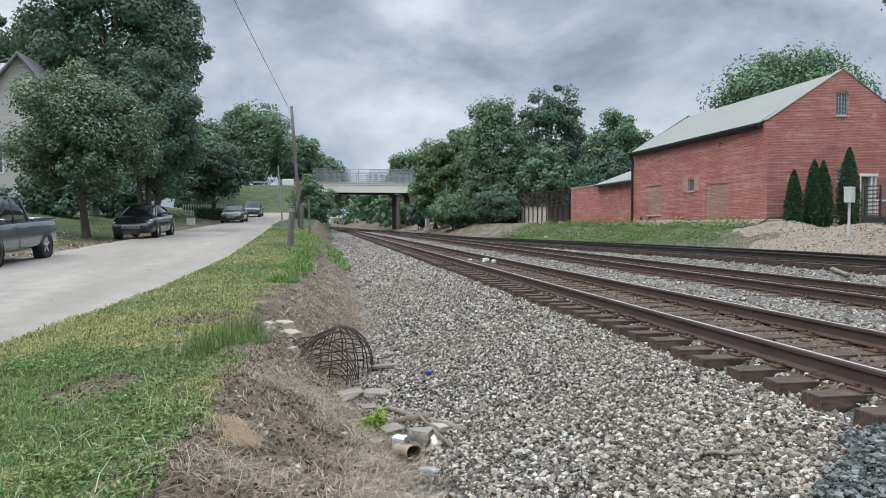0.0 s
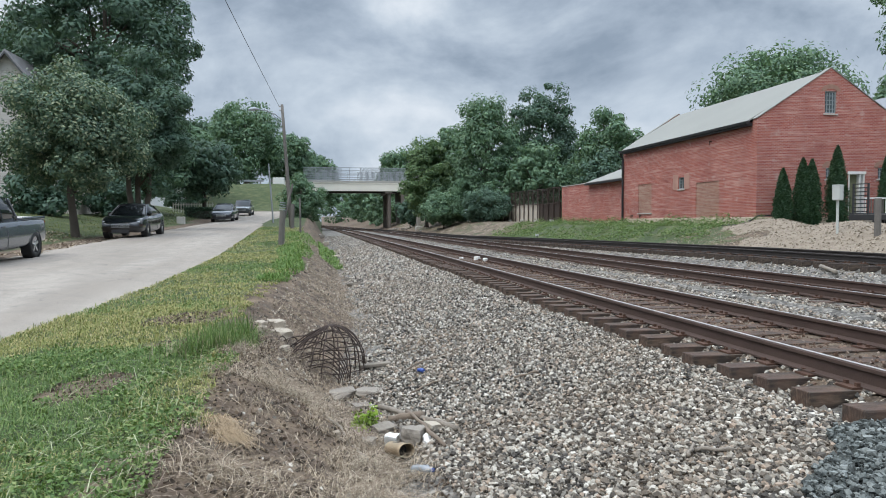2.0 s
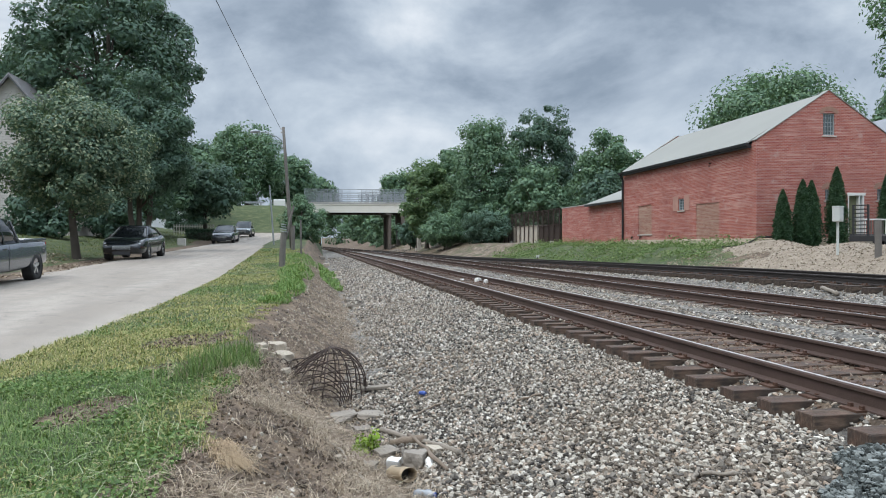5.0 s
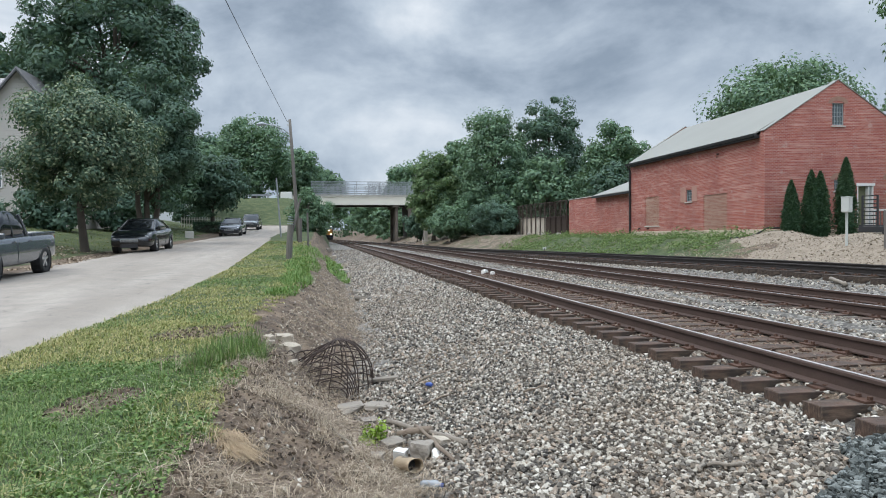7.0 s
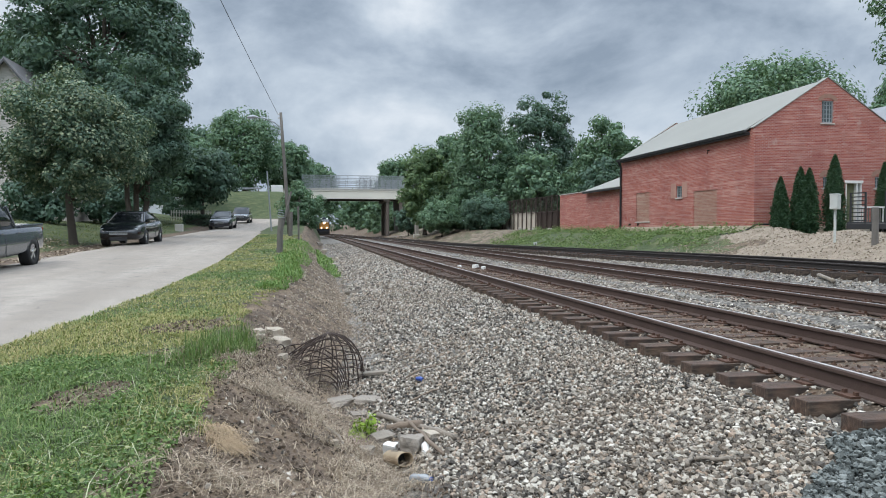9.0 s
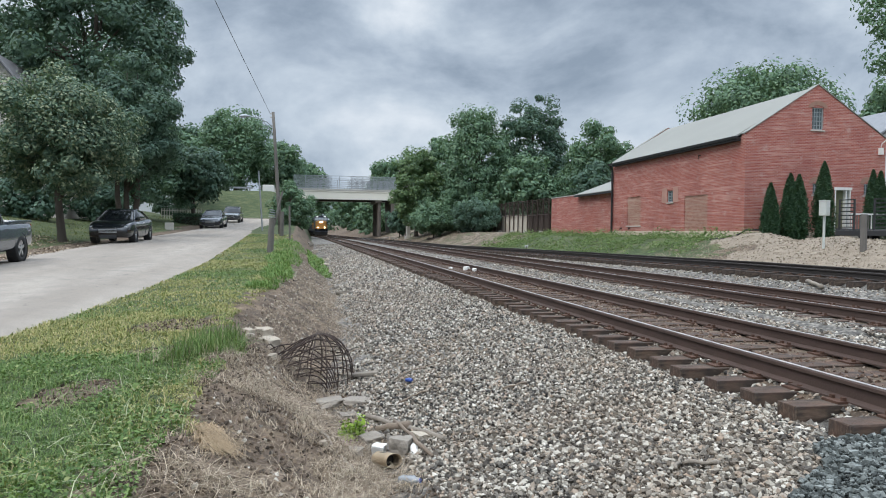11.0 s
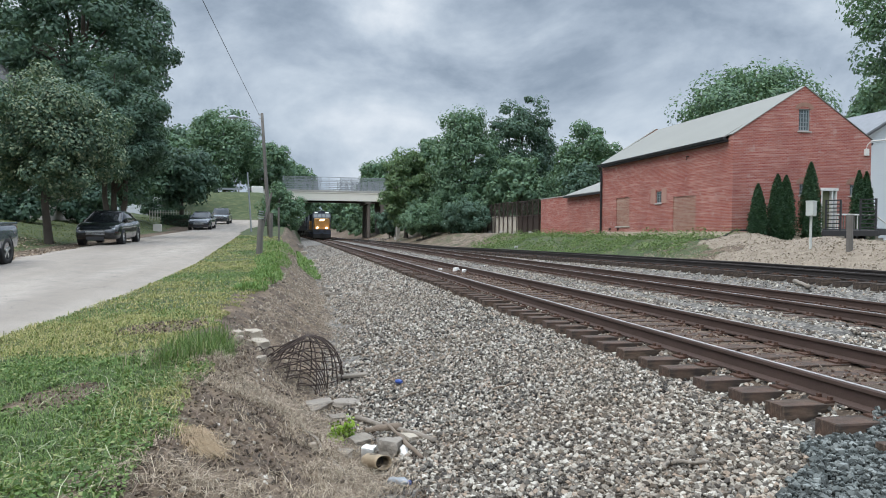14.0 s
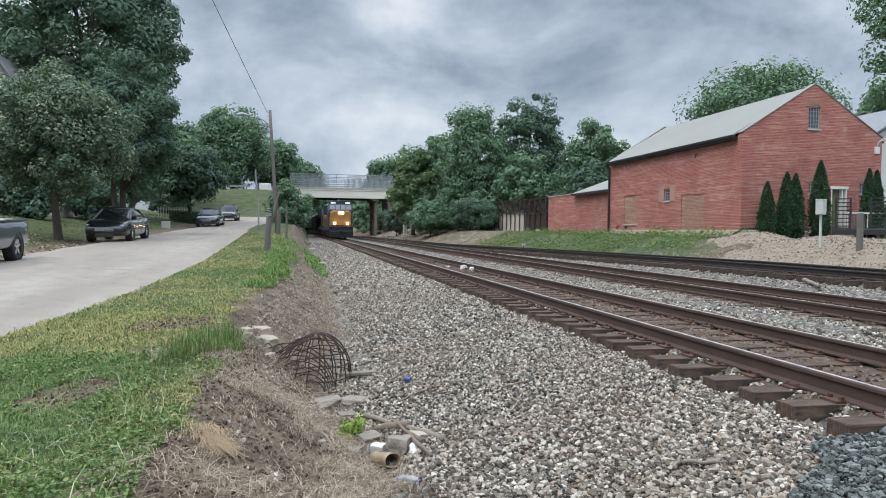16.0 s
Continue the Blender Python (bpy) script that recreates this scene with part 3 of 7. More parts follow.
def build_window(parent, m, w, h, cols, rows, arch=0.0):
    """A sash of small panes; x across and z up from the opening's lower left corner, set back along y."""
    win = part("window", Shape().box(-0.02, w + 0.02, 0.10, 0.15, -0.02, h + 0.02), GLASS, parent, "barred multi-pane window", m)
    fr = Shape()
    for a, b, c, d in ((0, 0.045, 0, h), (w - 0.045, w, 0, h), (0.045, w - 0.045, 0, 0.05), (0.045, w - 0.045, h - 0.05, h)):
        fr.box(a, b, 0.05, 0.11, c, d)
    part("window_frame", fr, SASH, win)
    for i in range(1, cols):
        part("bar", Shape().box(w * i / cols - 0.014, w * i / cols + 0.014, 0.06, 0.10, 0.05, h - 0.05), SASH, win)
    for j in range(1, rows):
        part("bar", Shape().box(0.045, w - 0.045, 0.066, 0.095, h * j / rows - 0.012, h * j / rows + 0.012), SASH, win)
    part("window_sill", Shape().box(-0.08, w + 0.08, -0.06, 0.12, -0.09, -0.022, bevel=0.01), CONCRETE, win)
    if arch:
        ring = [(w / 2 + (w / 2 + r) * math.cos(a), h + (arch + r) * math.sin(a)) for r, seq in ((0.0, range(9)), (0.22, range(8, -1, -1))) for a in (math.pi * k / 8 for k in seq)]
        s = Shape()
        half = 9
        for k in range(8):
            q = [ring[k], ring[k + 1], ring[2 * half - 2 - k], ring[2 * half - 1 - k]]
            s.prism(q, "y", -0.02, 0.02)
        part("brick_arch", s, OLDBRICK, win)
        fill = [(w / 2 + w / 2 * math.cos(math.pi * k / 8), h + arch * math.sin(math.pi * k / 8)) for k in range(9)]
        part("arch_infill", Shape().prism(fill, "y", 0.02, 0.08), OLDBRICK, win)
    return win


def build_depot():
    house = thing("brick_building", Matrix(), "red painted-brick gabled building with pale metal roof and tan foundation", "building")
    mid = (BX0 + BX1) / 2

    def gable(x):
        return PEAK - (PEAK - EAVE) * abs(x - mid) / (mid - BX0) + 0.12

    openings = [(24.66, 25.30, 6.5, 7.6), (24.78, 25.22, 3.26, 3.8), (27.72, 28.18, 3.28, 3.85), (26.05, 26.95, 1.38, 3.62)]
    s = Shape()
    holed_wall(s, "y", BY0, BY0 + 0.35, BX0, BX1, SILLZ - 0.1, gable, openings)
    part("gable_wall", s.mesh("gable_wall", BRICK, weld=True), None, house)
    s = Shape()
    holed_wall(s, "y", BY1 - 0.35, BY1, BX0, BX1, SILLZ - 0.1, gable, [])
    part("gable_wall", s.mesh("gable_wall", BRICK, weld=True), None, house)
    s = Shape()
    holed_wall(s, "x", BX0, BX0 + 0.35, BY0 + 0.35, BY1 - 0.35, SILLZ, lambda y: EAVE, [(38.74, 39.40, 3.08, 3.76), (35.0, 37.4, SILLZ, 3.34), (42.9, 44.85, 1.72, 3.62)])
    part("long_wall", s.mesh("long_wall", BRICK, weld=True), None, house)
    s = Shape()
    holed_wall(s, "x", BX1 - 0.35, BX1, BY0 + 0.35, BY1 - 0.35, SILLZ, lambda y: EAVE, [])
    part("long_wall", s.mesh("long_wall", BRICK, weld=True), None, house)
    part("foundation", Shape().box(BX0 - 0.05, BX1 + 0.05, BY0 - 0.05, BY1 + 0.05, BASE - 0.6, SILLZ - 0.005, bevel=0.02), FOUND, house, "tan concrete foundation")
    # walled-up openings, a little behind the face
    for ya, yb, za, zb in ((35.0, 37.4, SILLZ, 3.34), (42.9, 44.85, 1.72, 3.62)):
        part("brick_infill", Shape().box(BX0 + 0.035, BX0 + 0.3, ya, yb, za, zb), BRICKFILL, house, "newer brown brick filling an old opening")
    part("window_sill", Shape().box(BX0 - 0.06, BX0 + 0.035, 42.8, 44.95, 1.64, 1.715, bevel=0.01), CONCRETE, house)
    # small windows of the long wall and its pale patches
    turn = pose(BX0, 39.40, 3.08, 0, 0, -90)
    build_window(house, turn, 0.66, 0.68, 2, 4)
    for ya, yb in ((39.44, 40.05), (38.12, 38.70)):
        part("patch", Shape().box(BX0 - 0.02, BX0 + 0.03, ya, yb, 3.05, 3.95, bevel=0.01), PATCH, house, "pale pink brick patch")
    build_window(house, pose(24.66, BY0, 6.5), 0.64, 1.1, 4, 5, 0.12)
    build_window(house, pose(24.78, BY0, 3.26), 0.44, 0.54, 3, 3, 0.14)
    build_window(house, pose(27.72, BY0, 3.28), 0.46, 0.57, 3, 3, 0.14)
    door = part("door", Shape().box(26.1, 26.66, BY0 + 0.16, BY0 + 0.21, 1.4, 3.5, bevel=0.01), DOORPAINT, house, "olive green door in a pale frame")
    part("door_frame", Shape().box(26.05, 26.1, BY0 - 0.03, BY0 + 0.2, 1.38, 3.5).box(26.66, 26.72, BY0 - 0.03, BY0 + 0.2, 1.38, 3.5).box(26.0, 27.02, BY0 - 0.05, BY0 + 0.2, 3.5, 3.64).box(26.88, 26.95, BY0 - 0.03, BY0 + 0.2, 1.38, 3.5), WHITE, door)
    part("side_light", Shape().box(26.72, 26.88, BY0 + 0.12, BY0 + 0.16, 1.4, 3.5), SASH, door)
    part("door_handle", Shape().tube([(26.60, BY0 + 0.10, 2.35), (26.60, BY0 + 0.16, 2.35)], 0.03), STEEL, door)
    # roof: two sheets with standing seams, parapet caps, gutters
    for side in (0, 1):
        xa = BX0 - 0.28 if side == 0 else BX1 + 0.28
        za = EAVE - 0.02
        slope = Shape()
        out = [(xa, za), (mid, PEAK - 0.02), (mid, PEAK + 0.06), (xa, za + 0.08)]
        slope.prism(out, "y", BY0 + 0.36, BY1 - 0.36)
        part("roof", slope, ROOF, house, "pale grey sheet-metal roof")
        gx = xa - 0.02 if side == 0 else xa + 0.02
        part("gutter", Shape().sweep([(-0.09, 0.05), (-0.07, -0.07), (0.07, -0.07), (0.09, 0.05)], [Matrix.Translation((gx, y, EAVE - 0.03)) for y in (BY0 + 0.3, BY1 + 0.05)]), BLACK, house, "black roof gutter")
        part("fascia", Shape().box(min(xa, xa + (0.24 if side == 0 else -0.24)), max(xa, xa + (0.24 if side == 0 else -0.24)), BY0 + 0.36, BY1 - 0.36, EAVE - 0.2, EAVE - 0.04), BLACK, house)
    for y in (BY0 - 0.04, BY1 - 0.36):
        for xa, xb in ((BX0 - 0.05, mid), (mid, BX1 + 0.05)):
            cap = [(xa, gable(max(BX0, min(BX1, xa))) + 0.002), (xb, gable(max(BX0, min(BX1, xb))) + 0.002), (xb, gable(max(BX0, min(BX1, xb))) + 0.04), (xa, gable(max(BX0, min(BX1, xa))) + 0.04)]
            part("parapet_cap", Shape().prism(cap, "y", y, y + 0.44), ROOF, house)
    for y in (BY1 - 0.1,):
        part("downspout", Shape().tube([(BX0 - 0.3, y, EAVE - 0.1), (BX0 - 0.1, y, EAVE - 0.45), (BX0 - 0.1, y, 1.2)], 0.075, 8), BLACK, house, "black downspout")
    part("vent_stub", Shape().tube([(BX0 + 0.1, 35.8, 5.5), (BX0 - 0.12, 35.8, 5.5), (BX0 - 0.12, 35.8, 5.3)], 0.04), DARKSTEEL, house)
    for y in (44.4, 45.7):
        part("drain_stub", Shape().tube([(BX0 + 0.1, y, 1.55), (BX0 - 0.12, y, 1.55), (BX0 - 0.12, y, 1.42)], 0.05), DARKSTEEL, house)
    lamp = part("wall_light", Shape().tube([(28.62, BY0 - 0.02, 5.55), (28.62, BY0 - 0.1, 5.9), (28.75, BY0 - 0.25, 6.08), (29.2, BY0 - 0.9, 6.1)], 0.03), WHITE, house, "white gooseneck wall light")
    part("light_box", Shape().box(28.5, 28.74, BY0 - 0.12, BY0 - 0.003, 5.35, 5.7, bevel=0.01), WHITE, lamp)
    part("light_head", Shape().box(28.98, 29.3, BY0 - 1.15, BY0 - 0.8, 6.02, 6.12, bevel=0.02), WHITE, lamp)
    # lower annex behind
    annex = thing("brick_annex", Matrix(), "low red brick annex with pale lean-to metal roof", "building")
    s = Shape()
    holed_wall(s, "x", BX0 + 0.45, BX0 + 0.8, BY1 + 0.003, 61.5, 1.2, lambda y: 4.28, [])
    s.box(BX0 + 0.8, 28.5, 61.15, 61.5, 1.2, 4.28)
    s.box(28.15, 28.5, BY1 + 0.003, 61.15, 1.2, 4.28)
    part("wall", s, BRICK, annex)
    part("foundation", Shape().box(BX0 + 0.42, 28.53, BY1 + 0.06, 61.53, 0.4, 1.195), FOUND, annex)
    out = [(BX0 + 0.15, 4.22), (25.2, 5.75), (25.2, 5.83), (BX0 + 0.15, 4.3)]
    part("roof", Shape().prism(out, "y", BY1 + 0.01, 55.0), ROOF, annex)
    part("roof", Shape().prism([(25.2, 5.75), (28.8, 4.3), (28.8, 4.38), (25.2, 5.83)], "y", BY1 + 0.01, 55.0), ROOF, annex)
    part("gutter", Shape().box(BX0 + 0.05, BX0 + 0.2, BY1 + 0.02, 55.0, 4.1, 4.24), BLACK, annex)
    part("parapet_cap", Shape().box(BX0 + 0.40, BX0 + 0.85, 55.05, 61.55, 4.283, 4.35), CONCRETE, annex)
    return house


BRICKFILL = INFILL
PATCH = plain("pale_pink_brick_patch", (0.44, 0.25, 0.20), 0.9, 0, 12, 0.25, 0.6)
build_depot()


# ---- road bridge over the tracks ----
OLDCONC = plain("dark_brown_concrete", (0.15, 0.125, 0.105), 0.92, 0, 2, 0.4, 0.4)

def build_bridge():
    br = thing("road_bridge", Matrix(), "road bridge with cream girder, mesh fence and concrete piers", "bridge")
    y0, y1 = 128.0, 139.0
    part("girder", Shape().prism([(y0, 6.78), (y0 + 0.5, 6.78), (y0 + 0.5, 8.3), (y0 - 0.08, 8.3), (y0 - 0.08, 8.1), (y0, 8.05)], "x", -7.0, 19.0), GIRDER, br, "cream painted edge girder")
    part("girder", Shape().box(-7, 19, y1 - 0.5, y1, 6.78, 8.3), GIRDER, br)
    for k in range(4):
        y = y0 + 1.6 + k * 2.4
        part("inner_beam", Shape().box(-7, 19, y - 0.2, y + 0.2, 6.75, 7.6), DARKSTEEL, br)
    part("deck", Shape().box(-7, 19, y0 + 0.05, y1 - 0.05, 7.6, 8.45), CONCRETE, br)
    part("kerb_beam", Shape().box(-9, 21, y0 - 0.12, y0 + 0.3, 8.302, 8.62, bevel=0.02), CONCRETE, br)
    for x, w in ((12.15, 0.32),):
        for k in range(4):
            y = y0 + 0.6 + k * 3.1
            part("pier", Shape().tube([(x, y, -0.6), (x, y, 6.75)], w, 10), OLDCONC, br, "dark brown concrete pier")
    part("pier_cap", Shape().box(11.4, 12.6, y0 + 0.1, y1 - 0.1, 6.35, 6.76, bevel=0.03), OLDCONC, br)
    part("abutment", Shape().prism([(-1.2, -1), (-0.9, 6.76), (-9, 6.76), (-9, -1)], "y", y0 + 0.2, y1 - 0.2), OLDCONC, br)
    part("abutment", Shape().prism([(14.5, -1), (14.2, 6.76), (24, 6.76), (24, -1)], "y", y0 + 0.2, y1 - 0.2), OLDCONC, br)
    # fence on the parapet: posts, rails, two dense panels with a gap between
    for yy in (y0 + 0.05, y1 - 0.25):
        fence = part("fence", Shape().box(-3.0, 19, yy - 0.03, yy + 0.03, 10.9, 10.98), STEEL, br, "tall steel mesh parapet fence")
        for k in range(12):
            x = -3 + 2.0 * k
            part("post", Shape().box(x - 0.04, x + 0.04, yy - 0.04, yy + 0.04, 8.5, 10.9), STEEL, fence)
        for k in range(5):
            z = 8.75 + 0.36 * k + (0.2 if k == 4 else 0)
            part("rail", Shape().box(-3, 19, yy - 0.025, yy + 0.025, z, z + 0.07), STEEL, fence)
        for xa, xb in ((-3.0, 3.7), (7.1, 19)):
            s = Shape()
            x = xa
            while x < xb:
                s.box(x - 0.018, x + 0.018, yy + 0.03, yy + 0.05, 8.62, 10.9)
                x += 0.09
            part("mesh_panel", s, STEEL, fence)
    return br


build_bridge()


# ---- trees ----
def leaf_mesh(name, centres, size, rnd, material, up=0.35, aspect=0.55, facing=None):
    """One diamond leaf spray for each centre; facing turns their upper sides outwards."""
    n = len(centres)
    a = rnd.normal(size=(n, 3))
    a[:, 2] *= 0.6
    c = rnd.normal(size=(n, 3))
    c[:, 2] += up * 3
    if facing is not None:
        c = facing * 1.5 + c * 0.3
        c /= np.linalg.norm(c, axis=1)[:, None]
        a -= c * (a * c).sum(1)[:, None]
    a /= np.linalg.norm(a, axis=1)[:, None]
    b = np.cross(a, c)
    b /= np.linalg.norm(b, axis=1)[:, None] + 1e-9
    s = size * rnd.uniform(0.6, 1.3, (n, 1))
    drop = np.zeros((n, 3))
    drop[:, 2] = -0.25 * s[:, 0]
    v = np.stack([centres - a * s, centres + b * s * aspect, centres + a * s + drop, centres - b * s * aspect], 1).reshape(-1, 3)
    me = bpy.data.meshes.new(name)
    me.vertices.add(4 * n)
    me.vertices.foreach_set("co", v.astype(np.float32).ravel())
    me.loops.add(4 * n)
    me.loops.foreach_set("vertex_index", np.arange(4 * n, dtype=np.int32))
    me.polygons.add(n)
    me.polygons.foreach_set("loop_start", np.arange(0, 4 * n, 4, dtype=np.int32))
    me.update(calc_edges=True)
    me.materials.append(material)
    return me


def crown_points(rnd, clumps, leaves, rx, ry, z0, z1, clump_r, lean=0.0, taper=0.0):
    """Clump centres in an uneven egg, and leaf centres round them."""
    rx, ry = max(0.3 * rx, rx - 0.8 * clump_r), max(0.3 * ry, ry - 0.8 * clump_r)
    z0, z1 = z0 + 0.4 * clump_r, z1 - 0.7 * clump_r
    cs = []
    while len(cs) < clumps:
        d = rnd.normal(size=3)
        d /= np.linalg.norm(d)
        r = rnd.uniform(0.25, 1.0) ** 0.45 * rnd.uniform(0.82, 1.03)
        p = d * r
        k = 1.0 - taper * (p[2] + 1) / 2
        cs.append((p[0] * rx * k + lean * (p[2] + 1), p[1] * ry * k, (z0 + z1) / 2 + p[2] * (z1 - z0) / 2))
    cs = np.array(cs)
    which = rnd.integers(0, clumps, leaves)
    d = rnd.normal(size=(leaves, 3))
    d /= np.linalg.norm(d, axis=1)[:, None]
    d[:, 2] = d[:, 2] * 0.75 + 0.12
    r = rnd.uniform(0.45, 1.0, (leaves, 1)) ** 0.5 * (1 + 0.12 * rnd.normal(size=(leaves, 1)))
    sizes = rnd.uniform(0.55, 1.4, clumps)[which][:, None] * clump_r
    return cs, cs[which] + d * r * sizes, d


def build_tree(label, x, y, base, top, low, rx, kind, seed, leaves=9000, clumps=60, leaf=0.2, trunk_r=0.2, ry=None, clump_r=None, name="tree", category="tree", stems=1, taper=0.1):
    rnd = np.random.default_rng(seed)
    t = thing(name, pose(x, y, base), label, category)
    ry = ry or rx
    clump_r = clump_r or rx * 0.21
    clumps, leaves, leaf, rx, ry = int(clumps * 1.9), int(leaves * 1.08), leaf * 0.87, rx * 1.1, ry * 1.1
    cs, pts, out = crown_points(rnd, clumps, leaves, rx, ry, low - base, top - base, clump_r, taper=taper)
    s = Shape()
    fork = max(0.5, (low - base) * 0.9 + 0.08 * (top - low))
    for k in range(stems):
        ox = (k - (stems - 1) / 2) * trunk_r * 1.6
        wob = rnd.uniform(-0.15, 0.15, 2)
        s.tube([(ox, 0, -0.3), (ox * 1.1, 0, 0.0 + trunk_r * 0.4), (ox * 1.3 + wob[0] * 0.5, wob[1] * 0.5, fork * 0.5), (ox * 1.8 + wob[0], wob[1], fork), (ox * 2 + wob[0], wob[1], fork + (top - low) * 0.45), (ox * 2, 0, fork + (top - low) * 0.75)],
               [trunk_r * 1.5, trunk_r * 1.15, trunk_r, trunk_r * 0.85, trunk_r * 0.45, trunk_r * 0.12], 9)
    part("trunk", s, BARK, t, smooth=True)
    for c in cs[:: max(1, clumps // 16)]:
        h = fork + rnd.uniform(0.0, 0.35) * (top - low)
        h = min(h, c[2] - 0.1) if c[2] > fork else fork * 0.9
        mid = Vector((c[0] * 0.45, c[1] * 0.45, h + (c[2] - h) * 0.65))
        part("limb", Shape().tube([(0, 0, h), mid, tuple(c)], [trunk_r * 0.42, trunk_r * 0.26, trunk_r * 0.07], 6), BARK, t, smooth=True)
    part("crown", leaf_mesh("crown", pts, leaf, rnd, LEAF[kind], facing=out), None, t)
    return t


build_tree("rounded linden with pale bracts by the street", -11.0, 34.5, 0.5, 8.5, 2.1, 3.5, "blossom", 1, 60000, 85, 0.09, 0.17, clump_r=0.74)
build_tree("dense dark linden with several stems behind parked sedan", -10.3, 43.0, 0.8, 11.7, 2.3, 3.4, "dark", 2, 46000, 80, 0.11, 0.17, stems=3, clump_r=0.78)
build_tree("tall dark walnut towering over the lindens", -16.7, 60.0, 2.2, 25.0, 6.5, 7.7, "dark", 3, 46000, 135, 0.2, 0.4, clump_r=1.25)
build_tree("dark tree in front of the clapboard house", -25.0, 66.0, 2.8, 19.6, 7.0, 6.2, "dark", 31, 20000, 80, 0.24, 0.35, clump_r=1.2)
build_tree("round street tree with a low dark crown", -11.2, 72.0, 2.2, 9.8, 3.2, 4.0, "dark", 4, 11000, 70, 0.22, 0.2)
build_tree("bushy tree on the lawn beside the street", -15.5, 68.0, 2.6, 10.5, 3.0, 4.2, "mid", 41, 10000, 60, 0.24, 0.2)
build_tree("leafy tree at the top of the street", -17.5, 98.0, 4.5, 15.5, 5.0, 5.5, "mid", 42, 9000, 60, 0.3, 0.25)
build_tree("large tree beyond the road embankment", -12.5, 124.0, 7.0, 22.8, 7.2, 7.6, "mid", 5, 20000, 110, 0.3, 0.4)
build_tree("tall tree beyond the road embankment", -22.0, 135.0, 7.0, 21.5, 7.2, 7.5, "dark", 51, 11000, 70, 0.38, 0.4)
build_tree("leafy tree beyond the guard rail", -6.0, 134.0, 6.0, 18.8, 6.6, 5.6, "mid", 52, 10000, 60, 0.36, 0.3)
build_tree("broad tree beyond the bridge", -1.0, 152.0, 4.0, 16.5, 5.0, 5.5, "mid", 6, 10000, 70, 0.38, 0.4)
build_tree("tree standing beyond the bridge above the cutting", 18.5, 156.0, 2.0, 19.0, 3.0, 8.0, "mid", 7, 13000, 80, 0.4, 0.4)
build_tree("bright leafy tree beside the tracks", 13.8, 93.5, 0.8, 13.4, 0.9, 3.8, "bright", 8, 20000, 100, 0.2, 0.25)
build_tree("tall dark tree beside the tracks", 20.6, 88.0, 1.2, 18.0, 1.5, 5.4, "mid", 9, 25000, 120, 0.22, 0.3)
build_tree("slender tree between the tracks and the fence", 16.8, 97.0, 1.0, 15.5, 1.2, 4.4, "mid", 91, 12000, 80, 0.27, 0.25)
build_tree("tallest dark tree behind the fence", 29.2, 92.0, 1.2, 20.6, 2.5, 5.6, "dark", 10, 25000, 120, 0.23, 0.35)
build_tree("tree behind the brick annex", 34.0, 80.0, 1.2, 15.6, 2.5, 4.9, "mid", 11, 14000, 80, 0.25, 0.3)
build_tree("low tree between fence and woods", 25.5, 82.0, 1.2, 11.0, 1.8, 4.4, "mid", 12, 11000, 60, 0.25, 0.25)
build_tree("low tree behind the annex roof", 31.0, 74.0, 1.2, 9.5, 2.0, 3.6, "dark", 121, 8000, 60, 0.24, 0.25)
build_tree("broad tree rising behind the brick building", 43.6, 62.0, 1.2, 19.3, 6.0, 7.9, "mid", 13, 24000, 120, 0.22, 0.4)
build_tree("tree rising behind the gable", 54.5, 58.0, 1.2, 17.0, 6.0, 4.5, "mid", 14, 10000, 70, 0.28, 0.4)
build_tree("large tree overhanging the yard", 33.2, 33.2, 1.0, 19.5, 6.4, 4.1, "mid", 15, 16000, 80, 0.15, 0.35)
build_tree("rounded bush with yellow-green tips beside the bridge", -1.98, 77.0, 0.3, 6.8, 0.2, 2.7, "mid", 16, 13000, 70, 0.14, 0.08, name="bush", category="bush")
build_tree("low overgrown shrub on the bank by the tracks", 14.5, 84.0, 0.6, 5.2, 0.5, 3.2, "mid", 17, 13000, 45, 0.145, 0.08, name="bush", category="bush")
build_tree("dark undergrowth beside the tracks", 18.5, 79.0, 0.9, 5.4, 0.8, 3.4, "dark", 18, 13000, 45, 0.145, 0.08, name="bush", category="bush")
build_tree("dark shrub under the bridge end", 13.4, 108.0, 0.3, 5.6, 0.4, 2.6, "dark", 19, 6000, 45, 0.22, 0.08, name="bush", category="bush")
build_tree("ragged shrub at the foot of the bridge", -2.6, 112.0, 0.5, 6.0, 0.3, 2.6, "mid", 20, 6000, 45, 0.22, 0.08, name="bush", category="bush")


def build_woods(name, label, spots, seed, leaves, size, kind):
    rnd = np.random.default_rng(seed)
    pts, outs = [], []
    for x, y, z0, z1, rx, ry in spots:
        _, got, out = crown_points(rnd, 55, leaves, rx, ry, z0, z1, min(rx, z1 - z0) * 0.22)
        pts.append(got + np.array((x, y, 0.0)))
        outs.append(out)
    ob = part(name, leaf_mesh(name, np.concatenate(pts), size, rnd, LEAF[kind], facing=np.concatenate(outs)), None)
    return tagged(ob, label, "woods", kind="stuff")


